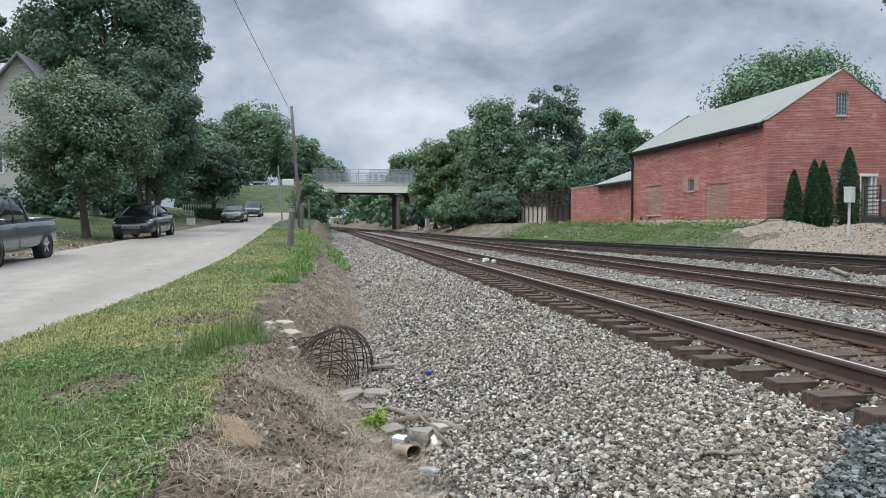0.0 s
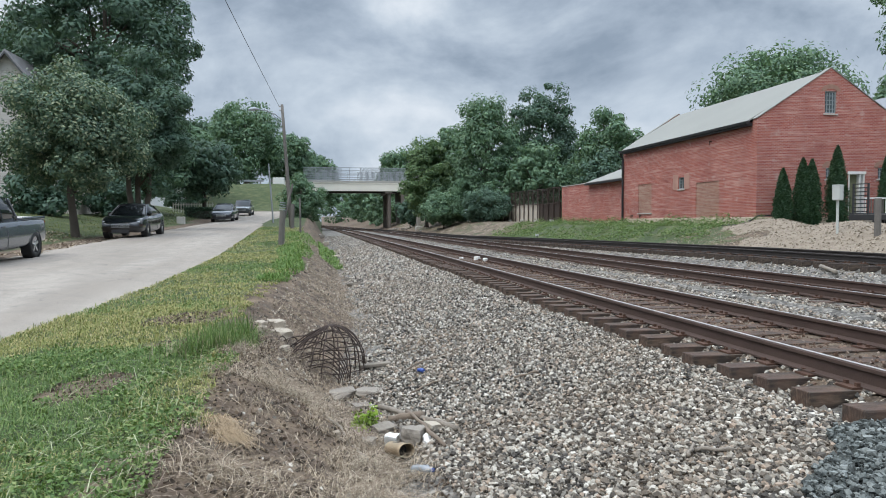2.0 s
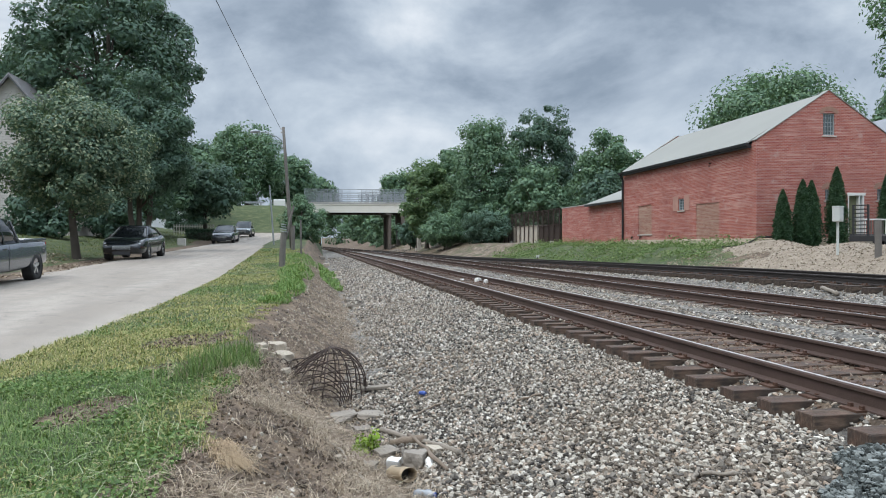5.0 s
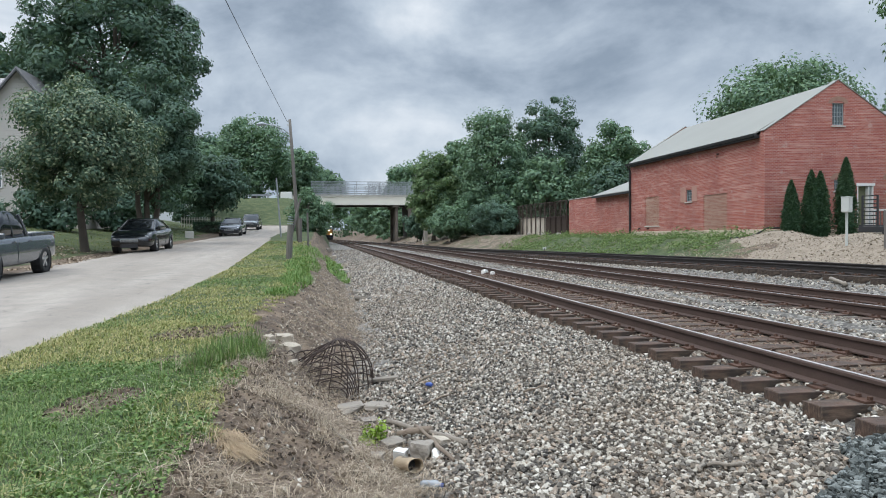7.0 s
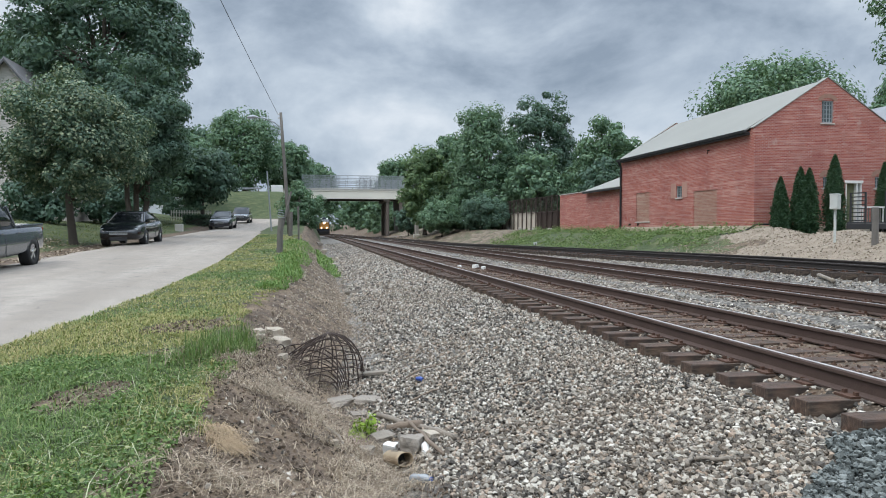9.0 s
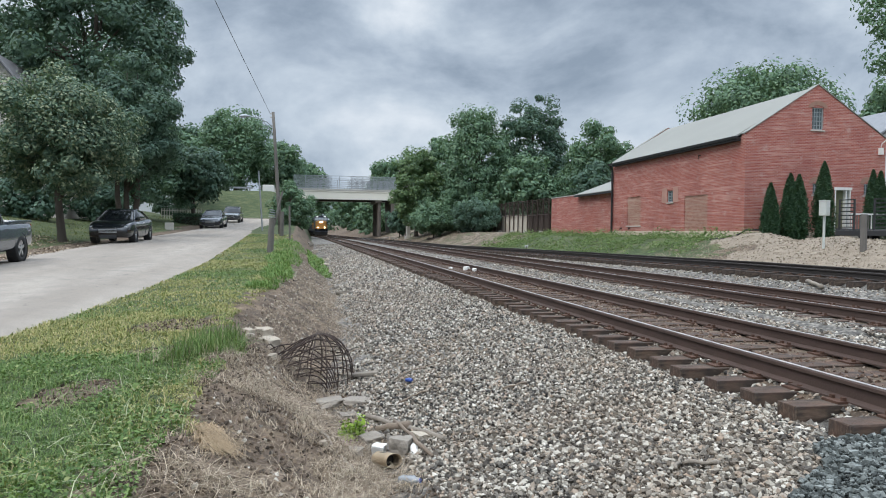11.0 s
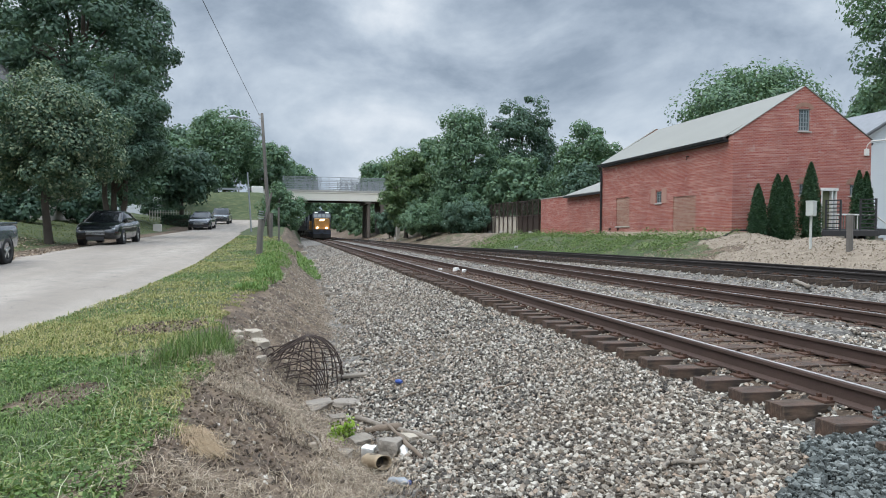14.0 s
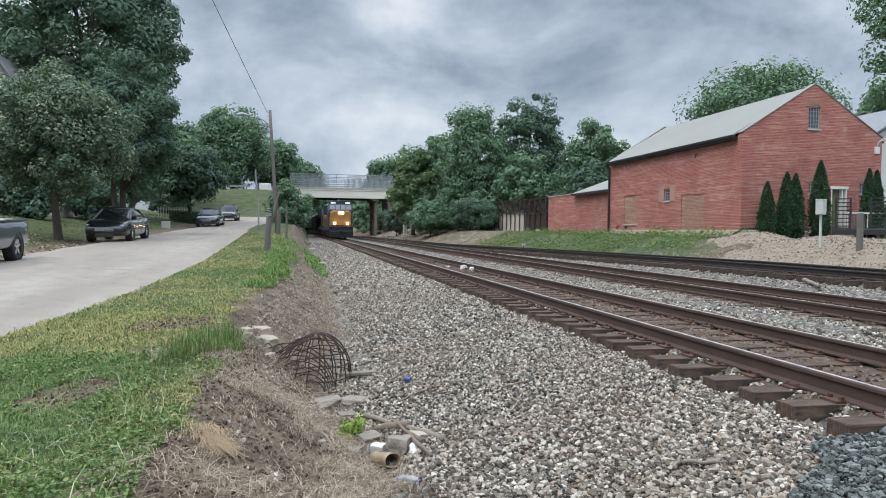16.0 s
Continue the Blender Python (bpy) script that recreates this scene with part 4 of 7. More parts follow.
build_woods("far_woods", "dense dark woods closing the cutting beyond the bridge", [(-14, 205, -1, 14, 9, 5), (17, 290, -1, 19, 13, 6), (28, 250, -1, 14, 9, 6), (13.5, 168, -1, 9, 3.0, 18), (8, 330, -1, 21, 9, 5), (-18, 330, -1, 21, 10, 8), (2, 360, 5, 22, 14, 5), (-4.5, 148, -1, 7, 2.2, 10), (16, 145, -1, 8, 3, 6), (14, 225, -1, 15, 8, 8), (14, 180, -1, 10, 4, 10), (22, 200, 0, 17, 10, 6), (-8, 175, 0, 10, 4, 10), (-6, 160, 0, 8, 3, 9), (15, 150, -0.5, 7, 2.5, 9)], 61, 3200, 0.56, "mid")
build_woods("trackside_undergrowth", "dense undergrowth below the trees beside the tracks", [(15.2, 92, 0.4, 7.5, 2.4, 4), (17.5, 86, 0.6, 7.0, 2.6, 3), (20.0, 81.5, 0.8, 6.5, 2.2, 3), (24.0, 84, 0.8, 8.0, 3.0, 2.5), (29, 80, 0.8, 8.0, 3.5, 2.5)], 64, 8000, 0.14, "mid")
build_woods("garden_shrubs", "dark garden shrubs below the house beyond the lawn", [(-17.5, 47.5, 1.2, 4.8, 3.2, 1.6), (-22, 45, 1.5, 5.2, 3.0, 1.6), (-14.5, 54, 1.2, 4.6, 2.4, 2.0), (-16.5, 62, 1.5, 6.0, 2.6, 2.5), (-19, 76, 2.2, 7.0, 3.0, 2.5), (-15, 82, 2.2, 6.5, 3.0, 2.5), (-26, 50, 2, 6, 3, 3)], 63, 4500, 0.15, "dark")
build_woods("distant_treeline", "far treeline around the town", [(x, 260 + 30 * math.sin(x), 0, 15 + 3 * math.sin(x * 0.3), 22, 8) for x in (-190, -150, -110, -75, -45, 45, 80, 120, 165, 210)] + [(-60, 110, 3, 15, 14, 12), (-48, 85, 3, 13, 9, 8), (75, 95, 1, 14, 14, 12), (95, 60, 1, 14, 12, 14), (62, 120, 1, 14, 16, 10), (42, 105, 1, 15, 9, 8)], 62, 1600, 1.05, "dark")


def build_arborvitae(x, top, r, seed, twin=False):
    rnd = np.random.default_rng(seed)
    base = ground_z(x, 30.6) - 0.05
    t = thing("arborvitae", pose(x, 30.6, base), "columnar dark green twin-tipped arborvitae against the brick gable" if twin else "columnar dark green arborvitae against the brick gable", "shrub", "arborvitae along the gable")
    h = top - base
    n = 8000
    pts = []
    for k, (ox, hh) in enumerate(((-r * 0.38, h), (r * 0.38, h * 0.985)) if twin else ((0, h),)):
        u = rnd.uniform(0, 1, n) ** 0.9
        prof = np.minimum(1.0, 0.72 + u * 2) * (1 - u ** 2.2) ** 0.8 * (0.75 if twin else 1.0)
        ang = rnd.uniform(0, 2 * np.pi, n)
        lump = 1 + 0.13 * np.sin(ang * 5 + u * 17) + 0.08 * np.sin(ang * 9 - u * 31)
        rr = r * prof * lump * rnd.uniform(0.72, 1.05, n)
        pts.append(np.stack([ox + rr * np.cos(ang), rr * np.sin(ang), 0.05 + u * hh], 1))
    part("trunk", Shape().tube([(0, 0, -0.2), (0, 0, h * 0.8)], [0.07, 0.02], 7), BARK, t)
    core = Shape()
    for ox, hh in (((-r * 0.38, h), (r * 0.38, h * 0.985)) if twin else ((0, h),)):
        w = r * (0.55 if twin else 0.72)
        core.tube([(ox, 0, 0.12), (ox, 0, hh * 0.3), (ox, 0, hh * 0.6), (ox, 0, hh * 0.85), (ox, 0, hh * 0.96)], [w * 0.8, w, w * 0.78, w * 0.42, w * 0.1], 10)
    part("inner_growth", core, LEAF["cypress"], t, smooth=True)
    part("foliage", leaf_mesh("foliage", np.concatenate(pts), 0.06, rnd, LEAF["cypress"], up=0.0, aspect=0.4), None, t)


for k, (x, top, r, twin) in enumerate(((21.66, 3.62, 0.42, False), (22.95, 4.12, 0.62, True), (24.55, 4.75, 0.52, False), (27.5, 4.42, 0.56, True))):
    build_arborvitae(x, top, r, 70 + k, twin)


# ---- loose ground cover ----
def stones_mesh(name, spots, radius, seed, material, flat=0.85, fine=True):
    """Angular crushed stones with broken faces, lying at the spots."""
    rnd = np.random.default_rng(seed)
    if fine:
        turn = 2 * np.pi * np.arange(4) / 4
        base = np.vstack([np.stack([np.cos(turn + k * 0.785) * 0.9, np.sin(turn + k * 0.785) * 0.9, np.full(4, 0.58 - 1.16 * k)], 1) for k in (0, 1)])
        tri = np.array([(0, 1, 2), (0, 2, 3), (4, 6, 5), (4, 7, 6)] + [(i, 4 + i, (i + 1) % 4) for i in range(4)] + [((i + 1) % 4, 4 + i, 4 + (i + 1) % 4) for i in range(4)])
    else:
        base = np.array([(1, 0, 0), (0, 1, 0), (-1, 0, 0), (0, -1, 0), (0, 0, 1), (0, 0, -1)], float) * 1.05
        tri = np.array([(i, (i + 1) % 4, 4) for i in range(4)] + [((i + 1) % 4, i, 5) for i in range(4)])
    nv, nf = len(base), len(tri)
    n = len(spots)
    size = radius * np.minimum(1.7, rnd.lognormal(0, 0.30, (n, 1, 1)))
    v = (base[None] + rnd.uniform(-0.24, 0.24, (n, nv, 3))) * rnd.uniform(0.75, 1.25, (n, 1, 3)) * size
    a, b = rnd.uniform(0, 2 * np.pi, n), rnd.uniform(-1.1, 1.1, n)
    v[:, :, 2] *= flat
    y, z = v[:, :, 1] * np.cos(b)[:, None] - v[:, :, 2] * np.sin(b)[:, None], v[:, :, 1] * np.sin(b)[:, None] + v[:, :, 2] * np.cos(b)[:, None]
    x, y = v[:, :, 0] * np.cos(a)[:, None] - y * np.sin(a)[:, None], v[:, :, 0] * np.sin(a)[:, None] + y * np.cos(a)[:, None]
    v = np.stack([x, y, z], 2) + np.asarray(spots)[:, None, :]
    f = (tri[None] + nv * np.arange(n)[:, None, None]).reshape(-1)
    me = bpy.data.meshes.new(name)
    me.vertices.add(nv * n)
    me.vertices.foreach_set("co", v.astype(np.float32).ravel())
    me.loops.add(3 * nf * n)
    me.loops.foreach_set("vertex_index", f.astype(np.int32))
    me.polygons.add(nf * n)
    me.polygons.foreach_set("loop_start", np.arange(0, 3 * nf * n, 3, dtype=np.int32))
    me.polygons.foreach_set("use_smooth", [False] * (nf * n))
    me.update(calc_edges=True)
    me.materials.append(material)
    return me


def scatter(rnd, n, x0, x1, y0, y1, keep=None, lift=0.0, jitter=0.012):
    out = []
    while len(out) < n:
        y = rnd.uniform(y0, y1)
        x = rnd.uniform(x0(y) if callable(x0) else x0, x1(y) if callable(x1) else x1)
        if keep is None or keep(x, y):
            out.append((x, y, ground_z(x, y) + lift + rnd.uniform(-jitter, jitter)))
    return out


def fresh(x, y):
    """Where newer blue-grey stone was tipped against the track."""
    return x > 2.3 and y < min(4.35, 3.35 + 0.95 * (x - 2.5)) + 0.22 * noise.noise((x * 2.2, y * 2.2, 4.0))


def build_stones():
    rnd = random.Random(5)
    bed = []
    stones = []
    old = lambda x, y: not fresh(x, y)
    foot = lambda y: DITCH_X(y) + 0.25 + 0.5 * noise.noise((y * 0.9, 1.0, 7.0))
    edge = lambda y: track_x(y) - 1.3
    bed += scatter(rnd, 27000, foot, edge, 2.3, 5.7, old, 0.006, 0.026)
    near = scatter(rnd, 31000, foot, edge, 5.7, 9.0, None, 0.006, 0.026)
    stones.append(("ballast", "grey crushed-stone ballast sloping down to the ditch", bed, 0.0166, BALLAST))
    stones.append(("ballast", "grey crushed-stone ballast below the tie ends", near, 0.0165, BALLAST))
    stones.append(("ballast", "grey crushed-stone ballast beside the main line", scatter(rnd, 30000, foot, edge, 9.0, 19.0, None, 0.0, 0.026), 0.0195, BALLAST))
    far = scatter(rnd, 15000, foot, edge, 19, 45) + scatter(rnd, 4500, foot, edge, 45, 80)
    stones.append(("ballast", "grey ballast shoulder farther along the track", far, 0.031, BALLAST))
    ends = scatter(rnd, 7000, lambda y: track_x(y) - 1.34, lambda y: track_x(y) - 0.8, 2.6, 22, None, 0.004, 0.018)
    stones.append(("ballast", "ballast lying between the bare tie ends", ends, 0.022, BALLAST))
    mid = scatter(rnd, 12000, lambda y: track_x(y) + 1.3, lambda y: track2_x(y) - 1.15, 4, 26) + scatter(rnd, 4500, lambda y: track_x(y) + 1.3, lambda y: track2_x(y) - 1.15, 26, 60)
    mid += scatter(rnd, 7000, lambda y: track2_x(y) + 1.3, lambda y: track3_x(y) - 1.25, 8, 50)
    stones.append(("ballast", "pale ballast between the tracks", mid, 0.0235, BALLAST))
    crib = scatter(rnd, 8500, lambda y: track_x(y) - 0.95, lambda y: track_x(y) + 1.25, 3.6, 24, None, 0.0, 0.018)
    crib += scatter(rnd, 5000, lambda y: track2_x(y) - 1.0, lambda y: track2_x(y) + 1.25, 8, 34, None, 0.0)
    stones.append(("crib_ballast", "rust-brown ballast packed between the ties", crib, 0.02, RUSTY))
    heap = [(x, y, z + 0.03 * min(1.0, max(0.0, x - 2.9)) + rnd.uniform(0, 0.05)) for x, y, z in scatter(rnd, 9500, 2.2, 4.3, 2.6, 4.9, fresh)]
    stones.append(("fresh_ballast", "heap of newer blue-grey crushed stone against the ties", heap, 0.0155, FRESH))
    verge = scatter(rnd, 1500, lambda y: BANK_X(y) + 0.05, lambda y: DITCH_X(y) + 0.4, 2.6, 22)
    stones.append(("pebbles", "scattered pebbles and stone chips on the soil bank", verge, 0.017, BALLAST))
    clods = scatter(rnd, 5200, lambda y: BANK_X(y) - 0.15, lambda y: DITCH_X(y) + 0.35, 2.4, 9, None, 0.0, 0.01) + [p for p in scatter(rnd, 900, -2.5, -1.2, 5.4, 10.6, lambda x, y: bare_patch(x, y) < 1.1)]
    stones.append(("soil_clods", "crumbled dark soil clods on the bank", clods, 0.014, CLOD))
    washed = scatter(rnd, 6000, lambda y: BANK_X(y) + 0.25, lambda y: DITCH_X(y) + 0.5, 9, 34, None, 0.0, 0.01)
    stones.append(("washed_gravel", "tan gravel washed down the soil bank", washed, 0.018, TANSTONE))
    yard = scatter(rnd, 7000, lambda y: track3_x(y) + 1.6, 20.5, 14, 30)
    stones.append(("yard_gravel", "tan gravel and rubble beside the siding", yard, 0.028, TANSTONE))
    for k, (name, label, spots, radius, material) in enumerate(stones):
        ob = part(name, stones_mesh(name, spots, radius, 80 + k, material, 0.85, name == "fresh_ballast" or k == 0), None)
        tagged(ob, label, "gravel", kind="stuff")


def blades_mesh(name, roots, length, width, seed, material, lean=0.5, flat=0.0, vary=0.45, aim=None, clump=0.0):
    """Tapered blades of two segments; flat lays them down, aim combs them one way, clump makes tufts and hollows."""
    rnd = np.random.default_rng(seed)
    roots = np.asarray(roots)
    n = len(roots)
    h = length * rnd.uniform(1 - vary, 1 + vary, n)
    if clump:
        tuft = np.array([noise.noise((x * 5.5, y * 5.5, 1.0)) + 0.6 * noise.noise((x * 13.0, y * 13.0, 2.0)) for x, y, _ in roots])
        h *= np.clip(1 + clump * 1.6 * tuft, 0.3, 2.2)
    a = rnd.uniform(0, 2 * np.pi, n) if aim is None else rnd.normal(aim, 0.28, n)
    d = np.stack([np.cos(a), np.sin(a), np.zeros(n)], 1)
    side = np.stack([-np.sin(a), np.cos(a), np.zeros(n)], 1) * (width * rnd.uniform(0.6, 1.3, n))[:, None]
    k = lean * rnd.uniform(0.2, 1.4, n)
    up = np.zeros((n, 3))
    up[:, 2] = 1.0
    rise = (1.0 - flat) * np.sqrt(np.maximum(0.05, 1 - np.minimum(0.95, k) ** 2))
    m = roots + d * (h * k * 0.35)[:, None] + up * (h * rise * 0.6 + flat * rnd.uniform(0.0, 0.05, n))[:, None]
    t = roots + d * (h * (k + flat * 0.6))[:, None] + up * (h * rise + flat * rnd.uniform(-0.015, 0.02, n))[:, None]
    v = np.stack([roots - side, roots + side, m + side * 0.8, m - side * 0.8, t], 1).reshape(-1, 3)
    idx = np.array([0, 1, 2, 3, 3, 2, 4])
    me = bpy.data.meshes.new(name)
    me.vertices.add(5 * n)
    me.vertices.foreach_set("co", v.astype(np.float32).ravel())
    me.loops.add(7 * n)
    me.loops.foreach_set("vertex_index", (idx[None] + 5 * np.arange(n)[:, None]).ravel().astype(np.int32))
    me.polygons.add(2 * n)
    starts = np.stack([7 * np.arange(n), 7 * np.arange(n) + 4], 1).ravel()
    me.polygons.foreach_set("loop_start", starts.astype(np.int32))
    me.update(calc_edges=True)
    me.materials.append(material)
    return me


def dryness(x, y):
    """High where the verge is parched, along the kerbless road edge and in patches."""
    edge = 1 - smooth01(0.0, 1.1, x - ROAD_R(y))
    return 0.30 * edge + 1.1 * noise.noise((x * 0.7, y * 0.35, 11.0)) + 0.3 * noise.noise((x * 2.3, y * 1.5, 3.0)) + 0.30 * smooth01(5.5, 10, y)


def bare(x, y):
    """Worn patches of bare earth in the verge."""
    d = bare_patch(x, y)
    return d < 1.0 + 0.4 * noise.noise((x * 5, y * 5, 2.0))


def build_grass():
    rnd = random.Random(9)
    right = lambda y: BANK_X(y) + 0.02 + 0.28 * noise.noise((y * 1.7, 4.0, 3.0))
    left = lambda y: ROAD_R(y) - 0.06
    green, dry = [], []
    for n, y0, y1 in ((42000, 2.6, 7.0), (26000, 7.0, 12.0), (20000, 12.0, 24.0), (12000, 24, 50)):
        for p in scatter(rnd, n, left, right, y0, y1, lambda x, y: (not bare(x, y) or rnd.random() < 0.2) and (x < BANK_X(y) - 0.35 or noise.noise((x * 3, y * 3, 8.0)) > -0.15), 0.0, 0.004):
            k = dryness(p[0], p[1]) + rnd.uniform(-0.28, 0.28)
            (dry if k > 0.15 else green).append(p)
    near = lambda pts, a, b: [p for p in pts if a <= p[1] < b]
    for pts, material, label in ((green, GRASS, "green mown verge grass with clover"), (dry, DRYGRASS, "parched yellow verge grass")):
        for a, b, h, w in ((0, 7, 0.062, 0.0036), (7, 12, 0.056, 0.0052), (12, 24, 0.05, 0.008), (24, 60, 0.05, 0.014)):
            got = near(pts, a, b)
            if got:
                tagged(part("grass", blades_mesh("grass", got, h, w, int(a) + 3, material, 1.0, 0.38, clump=0.9), None), label, "grass", kind="stuff")
    # longer tufts on the brink of the bank
    tall, weeds = [], []
    for cx, cy, rx, ry, n in ((-0.98, 8.0, 0.28, 0.7, 1500), (-1.2, 7.4, 0.25, 0.4, 900), (-0.85, 19.0, 0.4, 2.6, 2600), (-0.9, 25.0, 0.6, 4.0, 2600), (-1.0, 36.0, 0.8, 7.0, 2600), (-1.0, 15.2, 0.35, 0.8, 700)):
        for _ in range(n):
            a, r = rnd.uniform(0, 2 * math.pi), rnd.random() ** 0.6
            x, y = cx + rx * r * math.cos(a), cy + ry * r * math.sin(a)
            tall.append((x, y, ground_z(x, y)))
    tagged(part("tall_grass", blades_mesh("tall_grass", near(tall, 0, 12), 0.17, 0.0038, 21, GRASS, 0.9, clump=0.7), None), "tuft of tall green grass on the brink of the bank", "grass", kind="stuff")
    tagged(part("tall_grass", blades_mesh("tall_grass", near(tall, 12, 60), 0.14, 0.009, 22, BRIGHTGRASS, 1.0, 0.25, clump=0.7), None), "rank bright green grass along the bank", "grass", kind="stuff")
    seed = [(x + rnd.uniform(-0.3, 0.1), y - rnd.uniform(0, 0.5), z) for x, y, z in rnd.sample(near(tall, 0, 12), 260)]
    tagged(part("seed_grass", blades_mesh("seed_grass", [(x, y, ground_z(x, y)) for x, y, _ in seed], 0.18, 0.002, 23, STRAW, 0.75), None), "pale dry grass stalks gone to seed", "grass", kind="stuff")
    # clover and broad-leaved weeds
    clover = scatter(rnd, 14000, lambda y: ROAD_R(y) + 0.5, lambda y: BANK_X(y) + 0.05, 2.6, 8.0, lambda x, y: noise.noise((x * 1.4, y * 1.4, 20.0)) + 0.7 * noise.noise((x * 7, y * 7, 21.0)) > 0.05 and not bare(x, y), 0.04, 0.025)
    tagged(part("clover", leaf_mesh("clover", np.array(clover), 0.017, np.random.default_rng(4), GRASS, up=0.8, aspect=0.6), None), "patches of clover in the verge", "weeds", kind="stuff")
    # weeds on the far bank and lawn before the brick building
    far = scatter(rnd, 22000, lambda y: track3_x(y) + 2.2, 20.7, 28, 60, lambda x, y: noise.noise((x * 0.5, y * 0.3, 30.0)) + 0.5 * noise.noise((x * 1.7, y * 1.3, 31.0)) > -0.06 and (x - 18.5) ** 2 / 3.0 + (y - 26.6) ** 2 / 5.0 > 1.1)
    far = [(x, y, z + rnd.random() ** 1.2 * max(0.08, 0.27 + 0.7 * noise.noise((x * 1.1, y * 0.9, 33.0)))) for x, y, z in far]
    tagged(part("weeds", leaf_mesh("weeds", np.array(far), 0.062, np.random.default_rng(24), WEED, up=0.4, aspect=0.4), None), "rank green weeds on the bank below the brick wall", "weeds", kind="stuff")
    lawn = scatter(rnd, 16000, -24, lambda y: ROAD_L(y) - 1.6, 22, 80)
    tagged(part("lawn_grass", blades_mesh("lawn_grass", lawn, 0.06, 0.02, 25, LAWN, 0.7), None), "rough lawn rising from the street", "grass", kind="stuff")
    ditch = scatter(rnd, 2600, lambda y: DITCH_X(y) - 0.7, lambda y: DITCH_X(y) + 0.2, 27, 44)
    tagged(part("ditch_grass", blades_mesh("ditch_grass", ditch, 0.16, 0.018, 26, BRIGHTGRASS, 0.95, 0.25, clump=0.8), None), "green grass growing in the ditch", "grass", kind="stuff")
    # dead stalks lying on the bank
    straw = scatter(rnd, 11000, lambda y: BANK_X(y) - 0.12, lambda y: DITCH_X(y) + 0.25, 2.4, 7.6, lambda x, y: noise.noise((x * 1.6, y * 1.6, 40.0)) + 0.5 * noise.noise((x * 5.0, y * 5.0, 42.0)) > 0.06, 0.008)
    straw += scatter(rnd, 4200, lambda y: BANK_X(y) + 0.25, lambda y: DITCH_X(y) + 0.3, 7.6, 22, lambda x, y: noise.noise((x * 1.6, y * 1.0, 41.0)) > -0.1, 0.008)
    tagged(part("straw", blades_mesh("straw", straw, 0.19, 0.0021, 27, STRAW, 0.95, 0.82, 0.65), None), "dead tan stalks matted on the soil bank", "straw", kind="stuff")
    straw = scatter(rnd, 2600, lambda y: BANK_X(y) - 0.05, lambda y: DITCH_X(y) + 0.2, 2.4, 8.5, None, 0.006)
    tagged(part("straw", blades_mesh("straw", straw, 0.11, 0.0017, 30, STRAW, 0.95, 0.86, 0.6), None), "short broken straw on the soil bank", "straw", kind="stuff")
    twigs = scatter(rnd, 1500, lambda y: BANK_X(y), lambda y: DITCH_X(y) + 0.5, 2.4, 14, None, 0.012)
    tagged(part("dead_twigs", blades_mesh("dead_twigs", twigs, 0.3, 0.003, 28, TWIG, 0.9, 0.8, 0.6), None), "dark dead twigs on the soil bank", "twigs", kind="stuff")
    thatch = []
    for _ in range(800):
        u, w = rnd.uniform(-1, 1), rnd.gauss(0, 1)
        x, y = -0.66 + 0.05 * w + 0.07 * u, 4.86 - 0.20 * u + 0.02 * w
        thatch.append((x, y, ground_z(x, y) + 0.012))
    tagged(part("dry_thatch", blades_mesh("dry_thatch", thatch, 0.17, 0.0022, 29, THATCH, 0.9, 0.86, aim=-1.15), None), "combed tuft of straw-coloured thatch on the bank", "straw", kind="stuff")
    # pale vine stems trailing over the verge
    stems = scatter(rnd, 160, lambda y: BANK_X(y) - 1.1, lambda y: BANK_X(y) + 0.1, 3.0, 6.5, None, 0.05)
    tagged(part("dead_stems", blades_mesh("dead_stems", stems, 0.24, 0.0024, 31, VINE, 0.95, 0.7, 0.6), None), "pale dead stems trailing over the verge", "stems", kind="stuff")
    leaves = scatter(rnd, 2600, -13.0, -9.0, 24, 36, lambda x, y: noise.noise((x, y, 3)) > -0.2, 0.015)
    tagged(part("fallen_leaves", leaf_mesh("fallen_leaves", np.array(leaves), 0.05, np.random.default_rng(8), STRAW, up=1.0), None), "dry fallen leaves under the street trees", "leaves", kind="stuff")


CLOD = island("crumbled_soil", [(0.0, (0.028, 0.019, 0.012)), (0.6, (0.085, 0.059, 0.039)), (1.0, (0.24, 0.175, 0.12))], 0.95, 0.3, 30)
TANSTONE = island("tan_yard_stone", [(0.0, (0.11, 0.084, 0.06)), (0.5, (0.26, 0.21, 0.155)), (1.0, (0.46, 0.40, 0.32))], 0.95, 0.3, 30)
GRASS = island("verge_grass", [(0.0, (0.045, 0.095, 0.022)), (0.45, (0.105, 0.19, 0.048)), (0.85, (0.21, 0.30, 0.088)), (1.0, (0.38, 0.40, 0.18))], 0.7, trans=0.25)
BRIGHTGRASS = island("rank_grass", [(0.0, (0.07, 0.15, 0.032)), (0.6, (0.14, 0.25, 0.06)), (1.0, (0.25, 0.34, 0.11))], 0.7, trans=0.25)
DRYGRASS = island("parched_grass", [(0.0, (0.13, 0.17, 0.045)), (0.4, (0.25, 0.27, 0.08)), (0.72, (0.40, 0.35, 0.14)), (1.0, (0.58, 0.48, 0.27))], 0.8, trans=0.2)
LAWN = island("lawn_grass", [(0.0, (0.08, 0.12, 0.03)), (0.6, (0.15, 0.19, 0.055)), (1.0, (0.25, 0.26, 0.10))], 0.8, trans=0.2)
WEED = island("bank_weeds", [(0.0, (0.075, 0.135, 0.04)), (0.6, (0.14, 0.225, 0.07)), (1.0, (0.26, 0.31, 0.12))], 0.7, trans=0.25)
